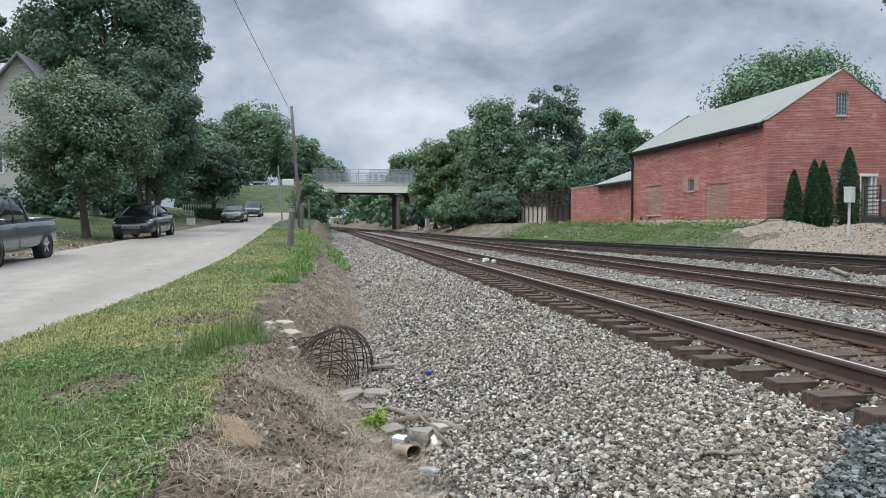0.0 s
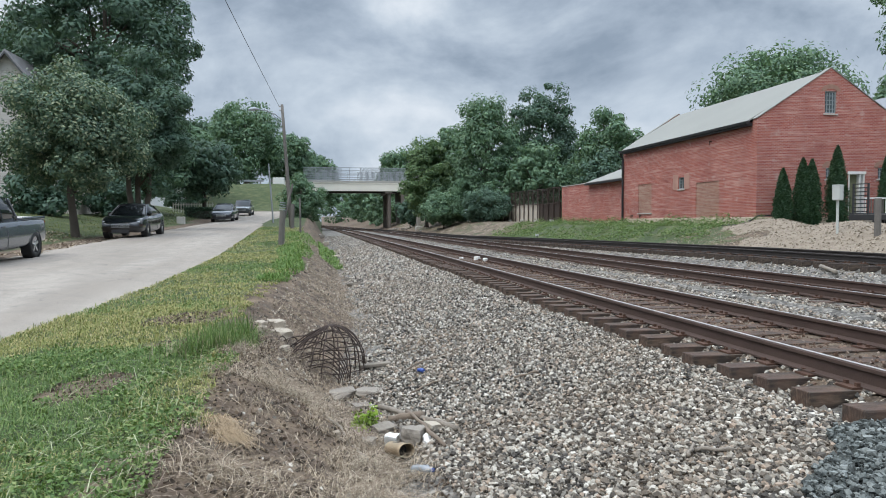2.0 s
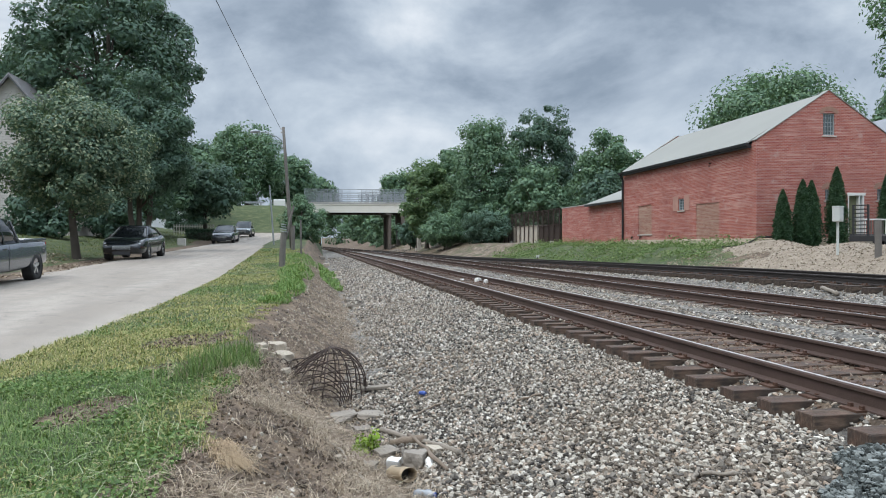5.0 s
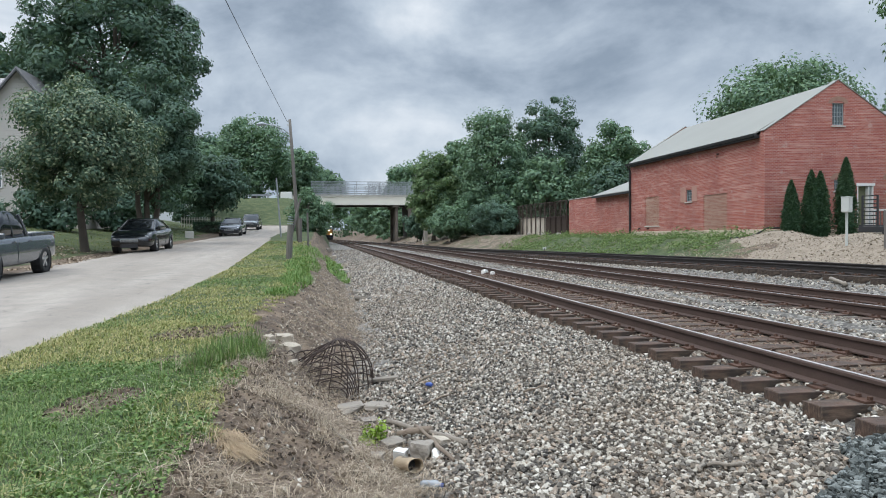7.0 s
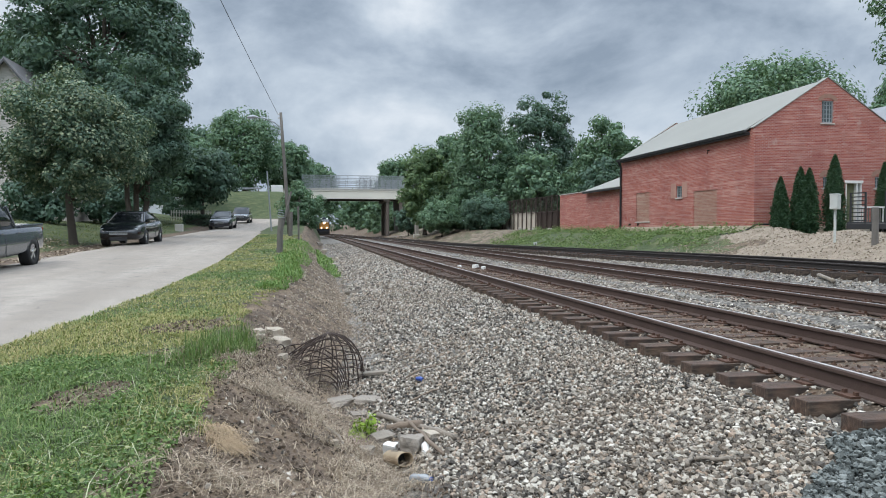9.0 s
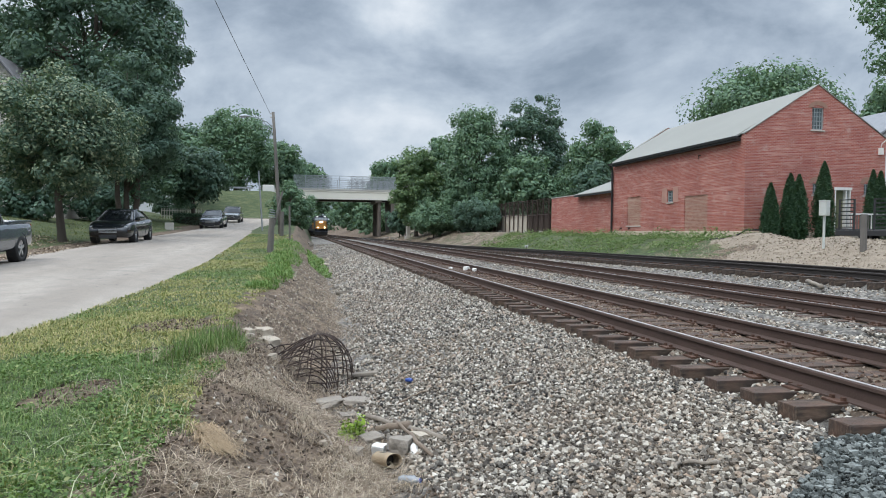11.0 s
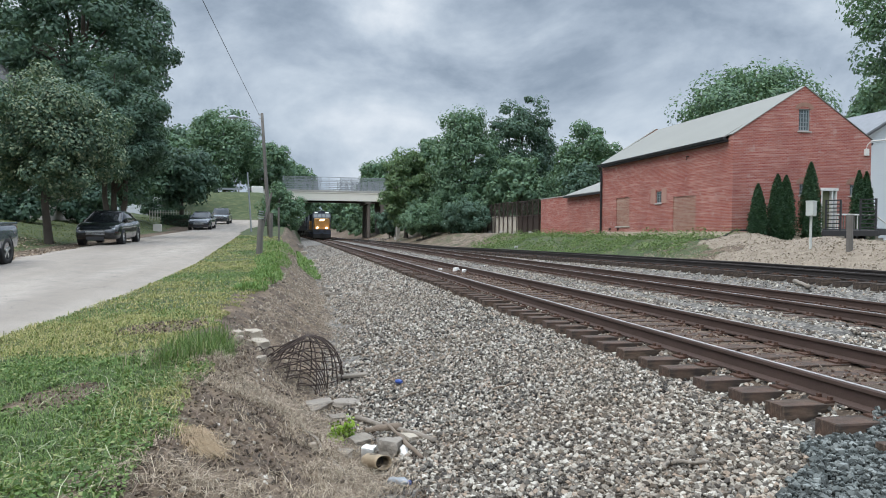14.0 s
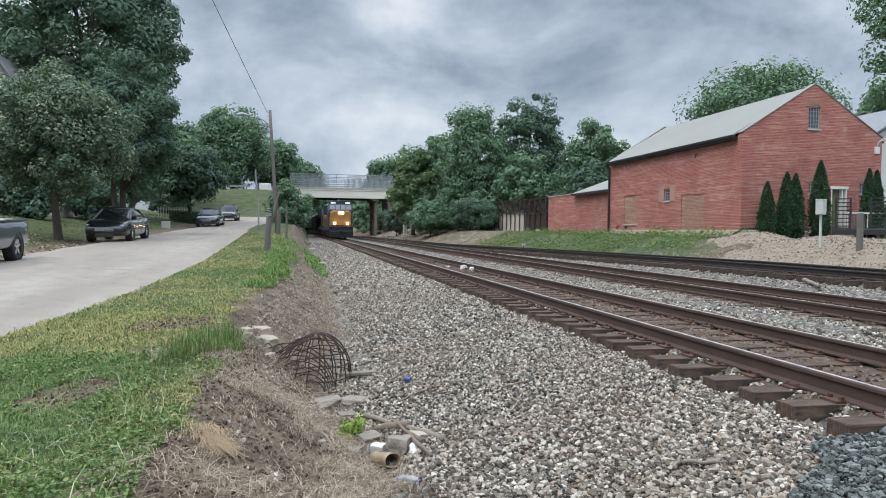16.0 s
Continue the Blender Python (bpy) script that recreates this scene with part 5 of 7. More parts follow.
STRAW = island("dead_straw", [(0.0, (0.095, 0.064, 0.040)), (0.5, (0.31, 0.24, 0.165)), (1.0, (0.64, 0.54, 0.41))], 0.85)
THATCH = island("golden_thatch", [(0.0, (0.27, 0.18, 0.10)), (1.0, (0.50, 0.38, 0.24))], 0.85)
VINE = island("pale_green_dead_stems", [(0.0, (0.26, 0.29, 0.16)), (1.0, (0.48, 0.50, 0.32))], 0.8)
TWIG = island("dead_twig", [(0.0, (0.06, 0.042, 0.03)), (1.0, (0.22, 0.16, 0.12))], 0.9)
build_stones()
build_grass()


# ---- the drain and the litter in the ditch ----
def on_ground(x, y, up=0.0):
    return (x, y, ground_z(x, y) + up)


def build_basket():
    cx, cy = 0.0, 9.35
    z = ground_z(cx, cy) - 0.10
    t = thing("drain_grate", pose(cx, cy, z, 0, 4, 0), "rusty dome of bent steel bars over a storm drain", "drain grate")
    rnd = random.Random(3)
    # ribs bent up to a crooked apex; the street side is crushed lower
    apex = Vector((0.03, 0.0, 0.72))
    def rib(a, u, swell):
        base = Vector((0.60 * math.cos(a) - 0.04, 0.50 * math.sin(a), 0.0))
        crush = 0.72 + 0.28 * smooth01(-0.9, 0.3, math.cos(a))
        p = base * (1 - u ** swell) + Vector((apex.x, 0, 0)) * u ** swell
        return Vector((p.x, p.y, apex.z * math.sin(u * math.pi / 2) ** (0.85 + 0.4 * (1 - crush)) * (crush + (1 - crush) * u ** 3)))
    for k in range(20):
        a = 2 * math.pi * k / 20 + rnd.uniform(-0.08, 0.08)
        swell = rnd.uniform(1.5, 2.2)
        pts = [rib(a, i / 12, swell) + Vector((rnd.uniform(-1, 1), rnd.uniform(-1, 1), 0)) * 0.008 for i in range(13)]
        part("bar", Shape().tube(pts, 0.0085, 6), DARKSTEEL, t, smooth=True)
    for k, u in enumerate((0.02, 0.14, 0.27, 0.41, 0.56, 0.72)):
        pts = [rib(2 * math.pi * i / 26, u, 1.85) + Vector((0, 0, 0.03 * math.sin(2 * math.pi * i / 13 + k))) for i in range(27)]
        part("ring", Shape().tube(pts, 0.0075, 6), DARKSTEEL, t, smooth=True)
    # hoops of the collapsed end panel, one inside the other
    for k in range(7):
        rad, cx_ = 0.17 + 0.062 * k, 0.02 - 0.045 * k
        pts = [Vector((cx_ + rad * 1.08 * math.cos(a), -0.40 + 0.10 * k * math.sin(a) * 0.6 + 0.03 * k, rad * math.sin(a))) for a in (math.pi * i / 14 for i in range(15))]
        part("hoop", Shape().tube(pts, 0.0078, 6), DARKSTEEL, t, smooth=True)
    for sx in (-0.62, -0.5, -0.36):
        pts = [Vector((sx - 0.22 * (1 - u), -0.18 + 0.3 * u, 0.12 + 0.42 * math.sin(u * 2.2))) for u in (i / 8 for i in range(9))]
        part("bent_bar", Shape().tube(pts, 0.0075, 6), DARKSTEEL, t, smooth=True)
    inlet = part("inlet", Shape().sweep([(0.40, -0.3), (0.52, -0.3), (0.52, 0.03), (0.40, 0.03)], [Matrix.Rotation(2 * math.pi * i / 20, 4, "Z") for i in range(21)], caps=False), GREYROCK, t, "round concrete drain inlet")
    # solid dark plug; the shade of the drain hole is in its colour
    part("shaft", Shape().tube([(0, 0, -0.6), (0, 0, 0.025)], 0.41, 20), DARKHOLE, t)


def rock(name, label, x, y, size, seed, material, squash=(1, 1, 0.7), turn=0.0, category="rock", sink=0.25):
    rnd = np.random.default_rng(seed)
    bm = bmesh.new()
    bmesh.ops.create_icosphere(bm, subdivisions=3 if size > 0.08 else 2, radius=1.0)
    for v in bm.verts:
        k = 1 + 0.22 * noise.noise(v.co * 1.3 + Vector((seed, 0, 0))) + 0.1 * noise.noise(v.co * 3.1 + Vector((0, seed, 0)))
        c = [max(-0.62 - 0.1 * ((seed * (i + 3)) % 3), min(0.58 + 0.1 * ((seed * (i + 1)) % 3), q)) for i, q in enumerate(v.co)]
        v.co = Vector((c[0] * squash[0], c[1] * squash[1], c[2] * squash[2])) * k * size
    me = bpy.data.meshes.new(name)
    bm.to_mesh(me)
    bm.free()
    me.materials.append(material)
    ob = new(name, me)
    ob.matrix_basis = pose(x, y, ground_z(x, y) + size * squash[2] * (0.78 - sink), rnd.uniform(-8, 8), rnd.uniform(-8, 8), turn)
    return tagged(ob, label, category)


def stick(name, label, a, b, r, category="stick", material=None, bend=0.03, lift=0.0):
    rnd = random.Random(label + str(a))
    pa, pb = Vector(on_ground(*a, r + lift)), Vector(on_ground(*b, r + lift))
    pts = [pa.lerp(pb, i / 6) + Vector((rnd.uniform(-bend, bend), rnd.uniform(-bend, bend), rnd.uniform(0, bend))) * (1 if 0 < i < 6 else 0) * 0.5 for i in range(7)]
    s = Shape().tube(pts, [r * rnd.uniform(0.8, 1.15) for _ in pts], 8)
    return tagged(part(name, s, material or DRIFT, smooth=True), label, category)


# near-black colour that carries the shade inside the drain and the can
DARKHOLE = plain("dark_hole_shade", (0.03, 0.028, 0.025), 0.9, 0, 4, 0.3, 0.3)
DRIFT = plain("weathered_grey_wood", (0.25, 0.215, 0.175), 0.9, 0, 14, 0.5, 1.0)
BRANCH = plain("brown_branch_wood", (0.19, 0.145, 0.108), 0.85, 0, 14, 0.35, 0.6)
LIMESTONE = plain("pale_limestone", (0.43, 0.375, 0.30), 0.92, 0, 9, 0.4, 1.0)
GREYROCK = plain("grey_fieldstone", (0.27, 0.238, 0.20), 0.92, 0, 9, 0.35, 0.8)
CANRUST = plain("sun_bleached_rusty_tin", (0.38, 0.29, 0.19), 0.55, 0.4, 9, 0.35, 0.2)
PLASTIC = plain("cloudy_clear_plastic", (0.62, 0.66, 0.70), 0.25, 0, 8, 0.15, 0.2, **{"Transmission Weight": 0.55})
SPROUT = island("young_leaf_green", [(0.0, (0.16, 0.30, 0.02)), (1.0, (0.36, 0.52, 0.05))], 0.55, trans=0.35)
build_basket()
for k, (x, y, size, sq, mt, label) in enumerate((
        (-0.66, 10.35, 0.15, (1.2, 0.7, 0.6), LIMESTONE, "pale broken limestone block on the bank"),
        (-0.56, 9.85, 0.17, (1.0, 0.9, 0.6), LIMESTONE, "pale broken limestone block beside the drain"),
        (-0.60, 10.08, 0.13, (0.9, 0.8, 1.1), LIMESTONE, "upright pale limestone block on the bank"),
        (-0.82, 9.8, 0.09, (1.2, 0.9, 0.6), LIMESTONE, "small pale limestone chunk on the bank"),
        (-0.76, 9.3, 0.07, (1.2, 0.9, 0.6), LIMESTONE, "small pale limestone chunk on the bank"),
        (-0.47, 8.9, 0.08, (1.2, 0.9, 0.7), LIMESTONE, "small pale limestone chunk beside the drain"),
        (0.20, 8.15, 0.22, (1.4, 0.9, 0.3), GREYROCK, "flat grey stone slab below the drain"),
        (0.52, 7.95, 0.17, (1.3, 0.8, 0.3), GREYROCK, "flat grey stone slab below the drain"),
        (0.40, 7.5, 0.13, (1.2, 0.8, 0.35), GREYROCK, "flat grey stone in the ditch"),
        (0.77, 6.0, 0.15, (1.1, 0.8, 0.75), GREYROCK, "angular grey stone in the ditch"),
        (0.95, 6.15, 0.10, (1.2, 0.8, 0.6), LIMESTONE, "pale stone in the ditch"),
        (0.58, 6.08, 0.085, (1.0, 0.9, 0.9), WHITE, "white rounded stone in the ditch"),
        (0.55, 6.5, 0.12, (1.2, 0.9, 0.5), GREYROCK, "dark grey stone in the ditch"),
        (0.38, 6.15, 0.10, (1.2, 0.8, 0.5), GREYROCK, "dark grey stone in the ditch"),
        (0.10, 5.75, 0.05, (1.0, 0.9, 0.8), LIMESTONE, "small white stone on the bank"),
        (0.90, 5.55, 0.06, (1.3, 0.8, 0.5), LIMESTONE, "small pale stone in the ditch"),
        (5.35, 24.2, 0.13, (1.1, 0.9, 0.9), WHITE, "white stone lying between the rails"),
        (5.40, 23.2, 0.13, (1.2, 0.9, 0.8), WHITE, "white stone lying between the rails"),
        (4.95, 25.0, 0.08, (1.2, 0.9, 0.8), WHITE, "small white stone lying between the rails"),
        (0.95, 20.5, 0.20, (1.5, 0.7, 0.4), GREYROCK, "flat stone in the ditch"),
        (0.80, 22.5, 0.16, (1.3, 0.8, 0.5), GREYROCK, "flat stone in the ditch"),
        (0.85, 40.5, 0.28, (1.3, 0.8, 0.5), LIMESTONE, "pale rubble chunk in the ditch"),
        (0.70, 36.0, 0.22, (1.3, 0.8, 0.5), LIMESTONE, "pale rubble chunk in the ditch"),
        (0.25, 52.0, 0.35, (1.3, 0.8, 0.5), LIMESTONE, "pale rubble chunk below the bank"),
        (-0.1, 57.0, 0.35, (1.3, 0.8, 0.6), GREYROCK, "grey rubble chunk below the bank"))):
    rock("rock", label, x, y, size, 100 + k, mt, sq, k * 47.0)
stick("log", "weathered grey log half buried in the ditch", (0.57, 7.3), (1.13, 5.92), 0.026, "log", lift=0.02)
stick("branch", "peeled brown branch lying across the log", (0.79, 6.72), (0.95, 5.5), 0.017, "branch", BRANCH, lift=0.05)
stick("log", "short dark log lying in the ditch", (0.62, 6.72), (0.92, 6.5), 0.04, "log", BRANCH)
stick("branch", "crooked dead branch lying on the ballast", (1.0, 8.45), (1.8, 9.05), 0.011, "branch", BRANCH, 0.06, 0.02)
stick("branch", "dead branch lying on the ballast", (0.92, 7.5), (1.27, 7.65), 0.011, "branch", BRANCH, 0.05, 0.02)
stick("branch", "thin bleached branch on the bank", (0.02, 6.5), (0.36, 5.3), 0.014, "branch", DRIFT, 0.05)
stick("stick", "broken grey stick lying on the ballast", (2.42, 4.28), (2.62, 4.16), 0.014, lift=0.03)
stick("stick", "broken grey stick lying on the ballast", (2.33, 4.2), (2.45, 4.36), 0.012, lift=0.04)
stick("stick", "dark twig lying on the ballast", (1.93, 6.98), (2.2, 7.02), 0.012, material=BRANCH, lift=0.03)
stick("stick", "dark twig lying on the ballast", (1.9, 3.25), (1.99, 3.45), 0.02, material=BRANCH, lift=0.03)
plank = Shape().box(-0.2, 0.2, -0.07, 0.07, 0, 0.045, bevel=0.008)
tagged(part("plank", plank, DRIFT, m=pose(0.68, 9.3, ground_z(0.68, 9.3) + 0.03, 0, -6, -12)), "short weathered plank beside the drain", "plank")


def build_can():
    x, y = 0.60, 5.68
    t = thing("tin_can", pose(x, y, ground_z(x, y) + 0.065, 80, 0, 24) @ Matrix.Scale(0.8, 4), "dented tan tin can lying open in the ditch", "tin can")
    s = Shape()
    n = 20
    prof = [(0.075, -0.16), (0.08, -0.14), (0.078, -0.06), (0.08, 0.02), (0.078, 0.1), (0.082, 0.16), (0.076, 0.16), (0.073, 0.1), (0.073, -0.15)]
    frames = []
    for i in range(n + 1):
        a = 2 * math.pi * i / n
        frames.append(Matrix.Rotation(a, 4, "Z") @ Matrix.Diagonal((1.0 + 0.14 * math.cos(2 * a), 1, 1, 1)))
    s.sweep(prof, frames, caps=False)
    part("shell", s, CANRUST, t, smooth=True)
    part("bottom", Shape().tube([(0, 0, -0.158), (0, 0, -0.145)], 0.07, 16), CANRUST, t)
    # dark plug set back from the rim; its colour gives the shade inside
    part("inside", Shape().tube([(0, 0, -0.1), (0, 0, 0.03)], 0.07, 16), DARKHOLE, t, "dark plug for the shade inside the can")


def build_litter():
    rnd = random.Random(8)
    for label, x, y, r, mt, cat in (("crushed clear plastic bottle in the ditch", 0.72, 5.2, 0.035, PLASTIC, "bottle"), ("dented white paper cup in the ditch", 0.86, 5.85, 0.035, WHITE, "cup")):
        t = thing(cat, pose(x, y, ground_z(x, y) + r, 80, 10, rnd.uniform(0, 180)), label, cat)
        s = Shape()
        s.tube([(0, 0, -0.09), (0.004, 0, -0.06), (0, 0.006, 0.0), (0.004, 0, 0.05), (0, 0, 0.08), (0, 0, 0.1)], [r * 0.8, r, r * 0.75, r * 1.05, r * 0.6, r * 0.4], 12)
        part("body", s, mt, t, smooth=True)
        part("rim", Shape().tube([(0, 0, 0.1), (0, 0, 0.115)], r * 0.45, 12), BLUE if cat == "bottle" else WHITE, t)
    x, y = 1.13, 8.15
    s = Shape().tube([(0, -0.04, 0), (0.004, 0, 0.004), (0, 0.05, 0)], [0.022, 0.027, 0.02], 10)
    tagged(part("drink_can", s, BLUE, m=pose(x, y, ground_z(x, y) + 0.045, 0, 0, 40)), "crushed blue drink can on the ballast", "can")


def build_sprout():
    x, y = 0.37, 6.55
    t = thing("sprout", pose(x, y, ground_z(x, y)), "bright yellow-green leafy sapling in the ditch", "plant")
    rnd = np.random.default_rng(12)
    st = Shape()
    pts = []
    for k in range(14):
        a, r, h = rnd.uniform(0, 6.28), rnd.uniform(0.04, 0.15), rnd.uniform(0.12, 0.30)
        st.tube([(0, 0, 0), (r * 0.5 * math.cos(a), r * 0.5 * math.sin(a), h * 0.6), (r * math.cos(a), r * math.sin(a), h)], [0.006, 0.004, 0.002], 5)
        for _ in range(26):
            u = rnd.uniform(0.4, 1.0)
            pts.append((r * u * math.cos(a) + rnd.normal(0, 0.028), r * u * math.sin(a) + rnd.normal(0, 0.028), h * u + rnd.normal(0, 0.02)))
    part("stem", st, BARK, t)
    part("leaves", leaf_mesh("leaves", np.array(pts), 0.027, rnd, SPROUT, up=0.6, aspect=0.5), None, t)


BLUE = plain("faded_blue_print", (0.05, 0.10, 0.35), 0.4, 0.2, 20, 0.2, 0.1)
build_can()
build_litter()
build_sprout()


# ---- poles, posts and wire ----
def build_pole():
    y = 51.0
    foot, head = Vector((-2.1, y, ground_z(-2.1, y))), Vector((-2.66, y + 0.2, 9.4))
    t = thing("utility_pole", Matrix.Translation(foot), "leaning grey wooden utility pole with a cobra-head street lamp", "utility pole")
    d = head - foot
    part("pole", Shape().tube([tuple(d * -0.06), tuple(d * 0.3), tuple(d * 0.7), tuple(d)], [0.14, 0.13, 0.11, 0.095], 12), WOOD, t, smooth=True)
    a = d * 0.87
    arm = part("arm", Shape().tube([a, a + Vector((-0.5, -0.1, 0.4)), a + Vector((-1.2, -0.3, 0.65)), a + Vector((-1.75, -0.5, 0.68))], 0.04, 8), STEEL, t, "curved galvanized lamp arm")
    part("brace", Shape().tube([a + Vector((0, 0, -0.45)), a + Vector((-0.8, -0.2, 0.5))], 0.022, 6), STEEL, arm)
    part("lamp_head", Shape().tube([a + Vector((-1.65, -0.48, 0.68)), a + Vector((-1.9, -0.55, 0.69)), a + Vector((-2.15, -0.62, 0.64)), a + Vector((-2.3, -0.65, 0.61))], [0.06, 0.13, 0.12, 0.05], 10), STEEL, t, "grey cobra-head lamp")
    for k in range(2):
        part("insulator", Shape().tube([d * (0.985 - 0.03 * k) + Vector((-0.11, 0, 0)), d * (0.985 - 0.03 * k) + Vector((-0.2, 0, 0))], 0.04, 8), CONCRETE, t)
    s = Shape()
    p0, p1 = foot + d * 0.985 + Vector((-0.2, 0, 0)), Vector((-5.7, -14.0, 12.9))
    s.tube([p0.lerp(p1, i / 24) + Vector((0, 0, -0.35 * math.sin(math.pi * i / 24))) for i in range(25)], 0.014, 5)
    wire = part("overhead_cable", s, BLACK)
    tagged(wire, "thin black overhead cable from the utility pole", "cable")


def build_posts():
    x, y = -1.54, 27.8
    z = ground_z(x, y)
    t = thing("broken_post", pose(x, y, z), "weathered broken timber post with a leaning stub and metal straps", "post")
    part("post", Shape().tube([(0, 0, -0.3), (0.04, 0, 0.7), (0.08, 0, 1.32)], [0.125, 0.12, 0.11], 10), WOOD, t)
    part("splint", Shape().tube([(0.13, 0.05, 1.0), (0.29, 0.08, 1.65), (0.46, 0.1, 2.35)], [0.05, 0.045, 0.035], 8), WOOD, t)
    for k in range(4):
        part("strap", Shape().tube([(0.08, 0, 1.34 + 0.09 * k), (0.085, 0, 1.37 + 0.09 * k)], 0.135 - 0.012 * k, 12), STEEL, t, "galvanized strap")
    for label, x, y, h, r, lean, mt in (("thin pale steel pole on the embankment", -3.9, 60.0, 4.9, 0.07, -0.35, STEEL), ("short grey timber stub beside the street", -1.9, 47.5, 1.6, 0.14, 0.05, WOOD), ("thin dark timber stub on the bank", -1.15, 40.0, 1.9, 0.06, -0.02, WOOD)):
        p = part("post", Shape().tube([(0, 0, -0.3), (lean * 0.5, 0, h * 0.5), (lean, 0, h)], [r, r * 0.95, r * 0.85], 10), mt, m=pose(x, y, ground_z(x, y)))
        tagged(p, label, "post")
    # guard rail along the road above
    g = thing("guard_rail", pose(-16.0, 116.0, 7.2), "galvanized guard rail along the upper road", "guard rail")
    part("beam", Shape().prism([(0.0, 0.45), (0.08, 0.5), (0.0, 0.58), (0.08, 0.66), (0.0, 0.74), (-0.03, 0.74), (-0.03, 0.45)], "x", -6.0, 7.0), STEEL, g)
    for k in range(8):
        part("post", Shape().box(-5.5 + 1.7 * k, -5.35 + 1.7 * k, 0.09, 0.24, -0.4, 0.74), WOOD, g)
    b = part("concrete_block", Shape().box(-0.9, 0.9, -0.25, 0.25, 0, 1.25, bevel=0.05), WHITE, m=pose(-6.6, 115.0, 7.0))
    tagged(b, "white painted concrete end block of the bridge approach", "block")


build_pole()
build_posts()


# ---- parked vehicles: x across, y forward, z up from the road ----
def lathe_x(s, profile, x_sign=1, n=20, m=None):
    """Turns a profile of (x, radius) round the x axis."""
    k = len(s.v)
    for i in range(n):
        a = 2 * math.pi * i / n
        for x, r in profile:
            p = Vector((x * x_sign, r * math.cos(a), r * math.sin(a)))
            s.v.append(tuple(m @ p if m else p))
    q = len(profile)
    for i in range(n):
        for j in range(q - 1):
            a, b = k + i * q + j, k + ((i + 1) % n) * q + j
            s.f.append((a, a + 1, b + 1, b))
    return s


def loft(stations, ring):
    """A body through stations along y; ring(station) gives its (x, z) outline."""
    s = Shape()
    n = None
    for st in stations:
        pts = ring(st)
        n = len(pts)
        s.v += [(x, st[0], z) for x, z in pts]
    for i in range(len(stations) - 1):
        for j in range(n):
            a, b = i * n + j, i * n + (j + 1) % n
            s.f.append((a, b, b + n, a + n))
    s.f += [tuple(range(n))[::-1], tuple(range((len(stations) - 1) * n, len(stations) * n))]
    return s


def fair(stations, steps=4):
    """Stations on a smooth curve through those given."""
    q = [np.array(st, float) for st in stations]
    out = []
    for i in range(len(q) - 1):
        a, b, c, d = q[max(i - 1, 0)], q[i], q[i + 1], q[min(i + 2, len(q) - 1)]
        for k in range(steps):
            t = k / steps
            out.append(tuple(0.5 * (2 * b + (c - a) * t + (2 * a - 5 * b + 4 * c - d) * t * t + (3 * b - a - 3 * c + d) * t ** 3)))
    return out + [tuple(q[-1])]


def body_ring(st):
    y, w, zb, zt = st
    zm = zb + (zt - zb) * 0.45
    half = [(w * 0.86, zb), (w * 0.97, zb + 0.06), (w * 0.99, zb + 0.14), (w, zm), (w * 0.992, zm + (zt - zm) * 0.4), (w * 0.975, zm + (zt - zm) * 0.62), (w * 0.945, zt - 0.04), (w * 0.90, zt - 0.01), (w * 0.80, zt + 0.008), (w * 0.4, zt + 0.028)]
    return half + [(-x, z) for x, z in half[::-1]]


def build_wheel(parent, x, y, r, side):
    w = part("wheel", lathe_x(Shape(), [(0.10, r * 0.62), (0.115, r * 0.72), (0.11, r * 0.93), (0.07, r), (-0.09, r), (-0.11, r * 0.9), (-0.11, r * 0.6)], side, 24), TYRE, parent, m=pose(x, y, r), smooth=True)
    part("rim", lathe_x(Shape(), [(0.10, r * 0.64), (0.085, r * 0.66), (0.04, r * 0.58), (0.03, 0.001)], side, 24), DARKRIM, w)
    for k in range(5):
        sp = Shape().box(0.055, 0.09, -0.035, 0.035, 0.03, r * 0.62)
        sp.v = [(x_ * side, y_, z_) for x_, y_, z_ in sp.v]
        part("spoke", sp, ALLOY, w, m=Matrix.Rotation(2 * math.pi * k / 5, 4, "X"))
    part("hub", lathe_x(Shape(), [(0.10, 0.001), (0.10, 0.05), (0.06, 0.06)], side, 12), ALLOY, w)


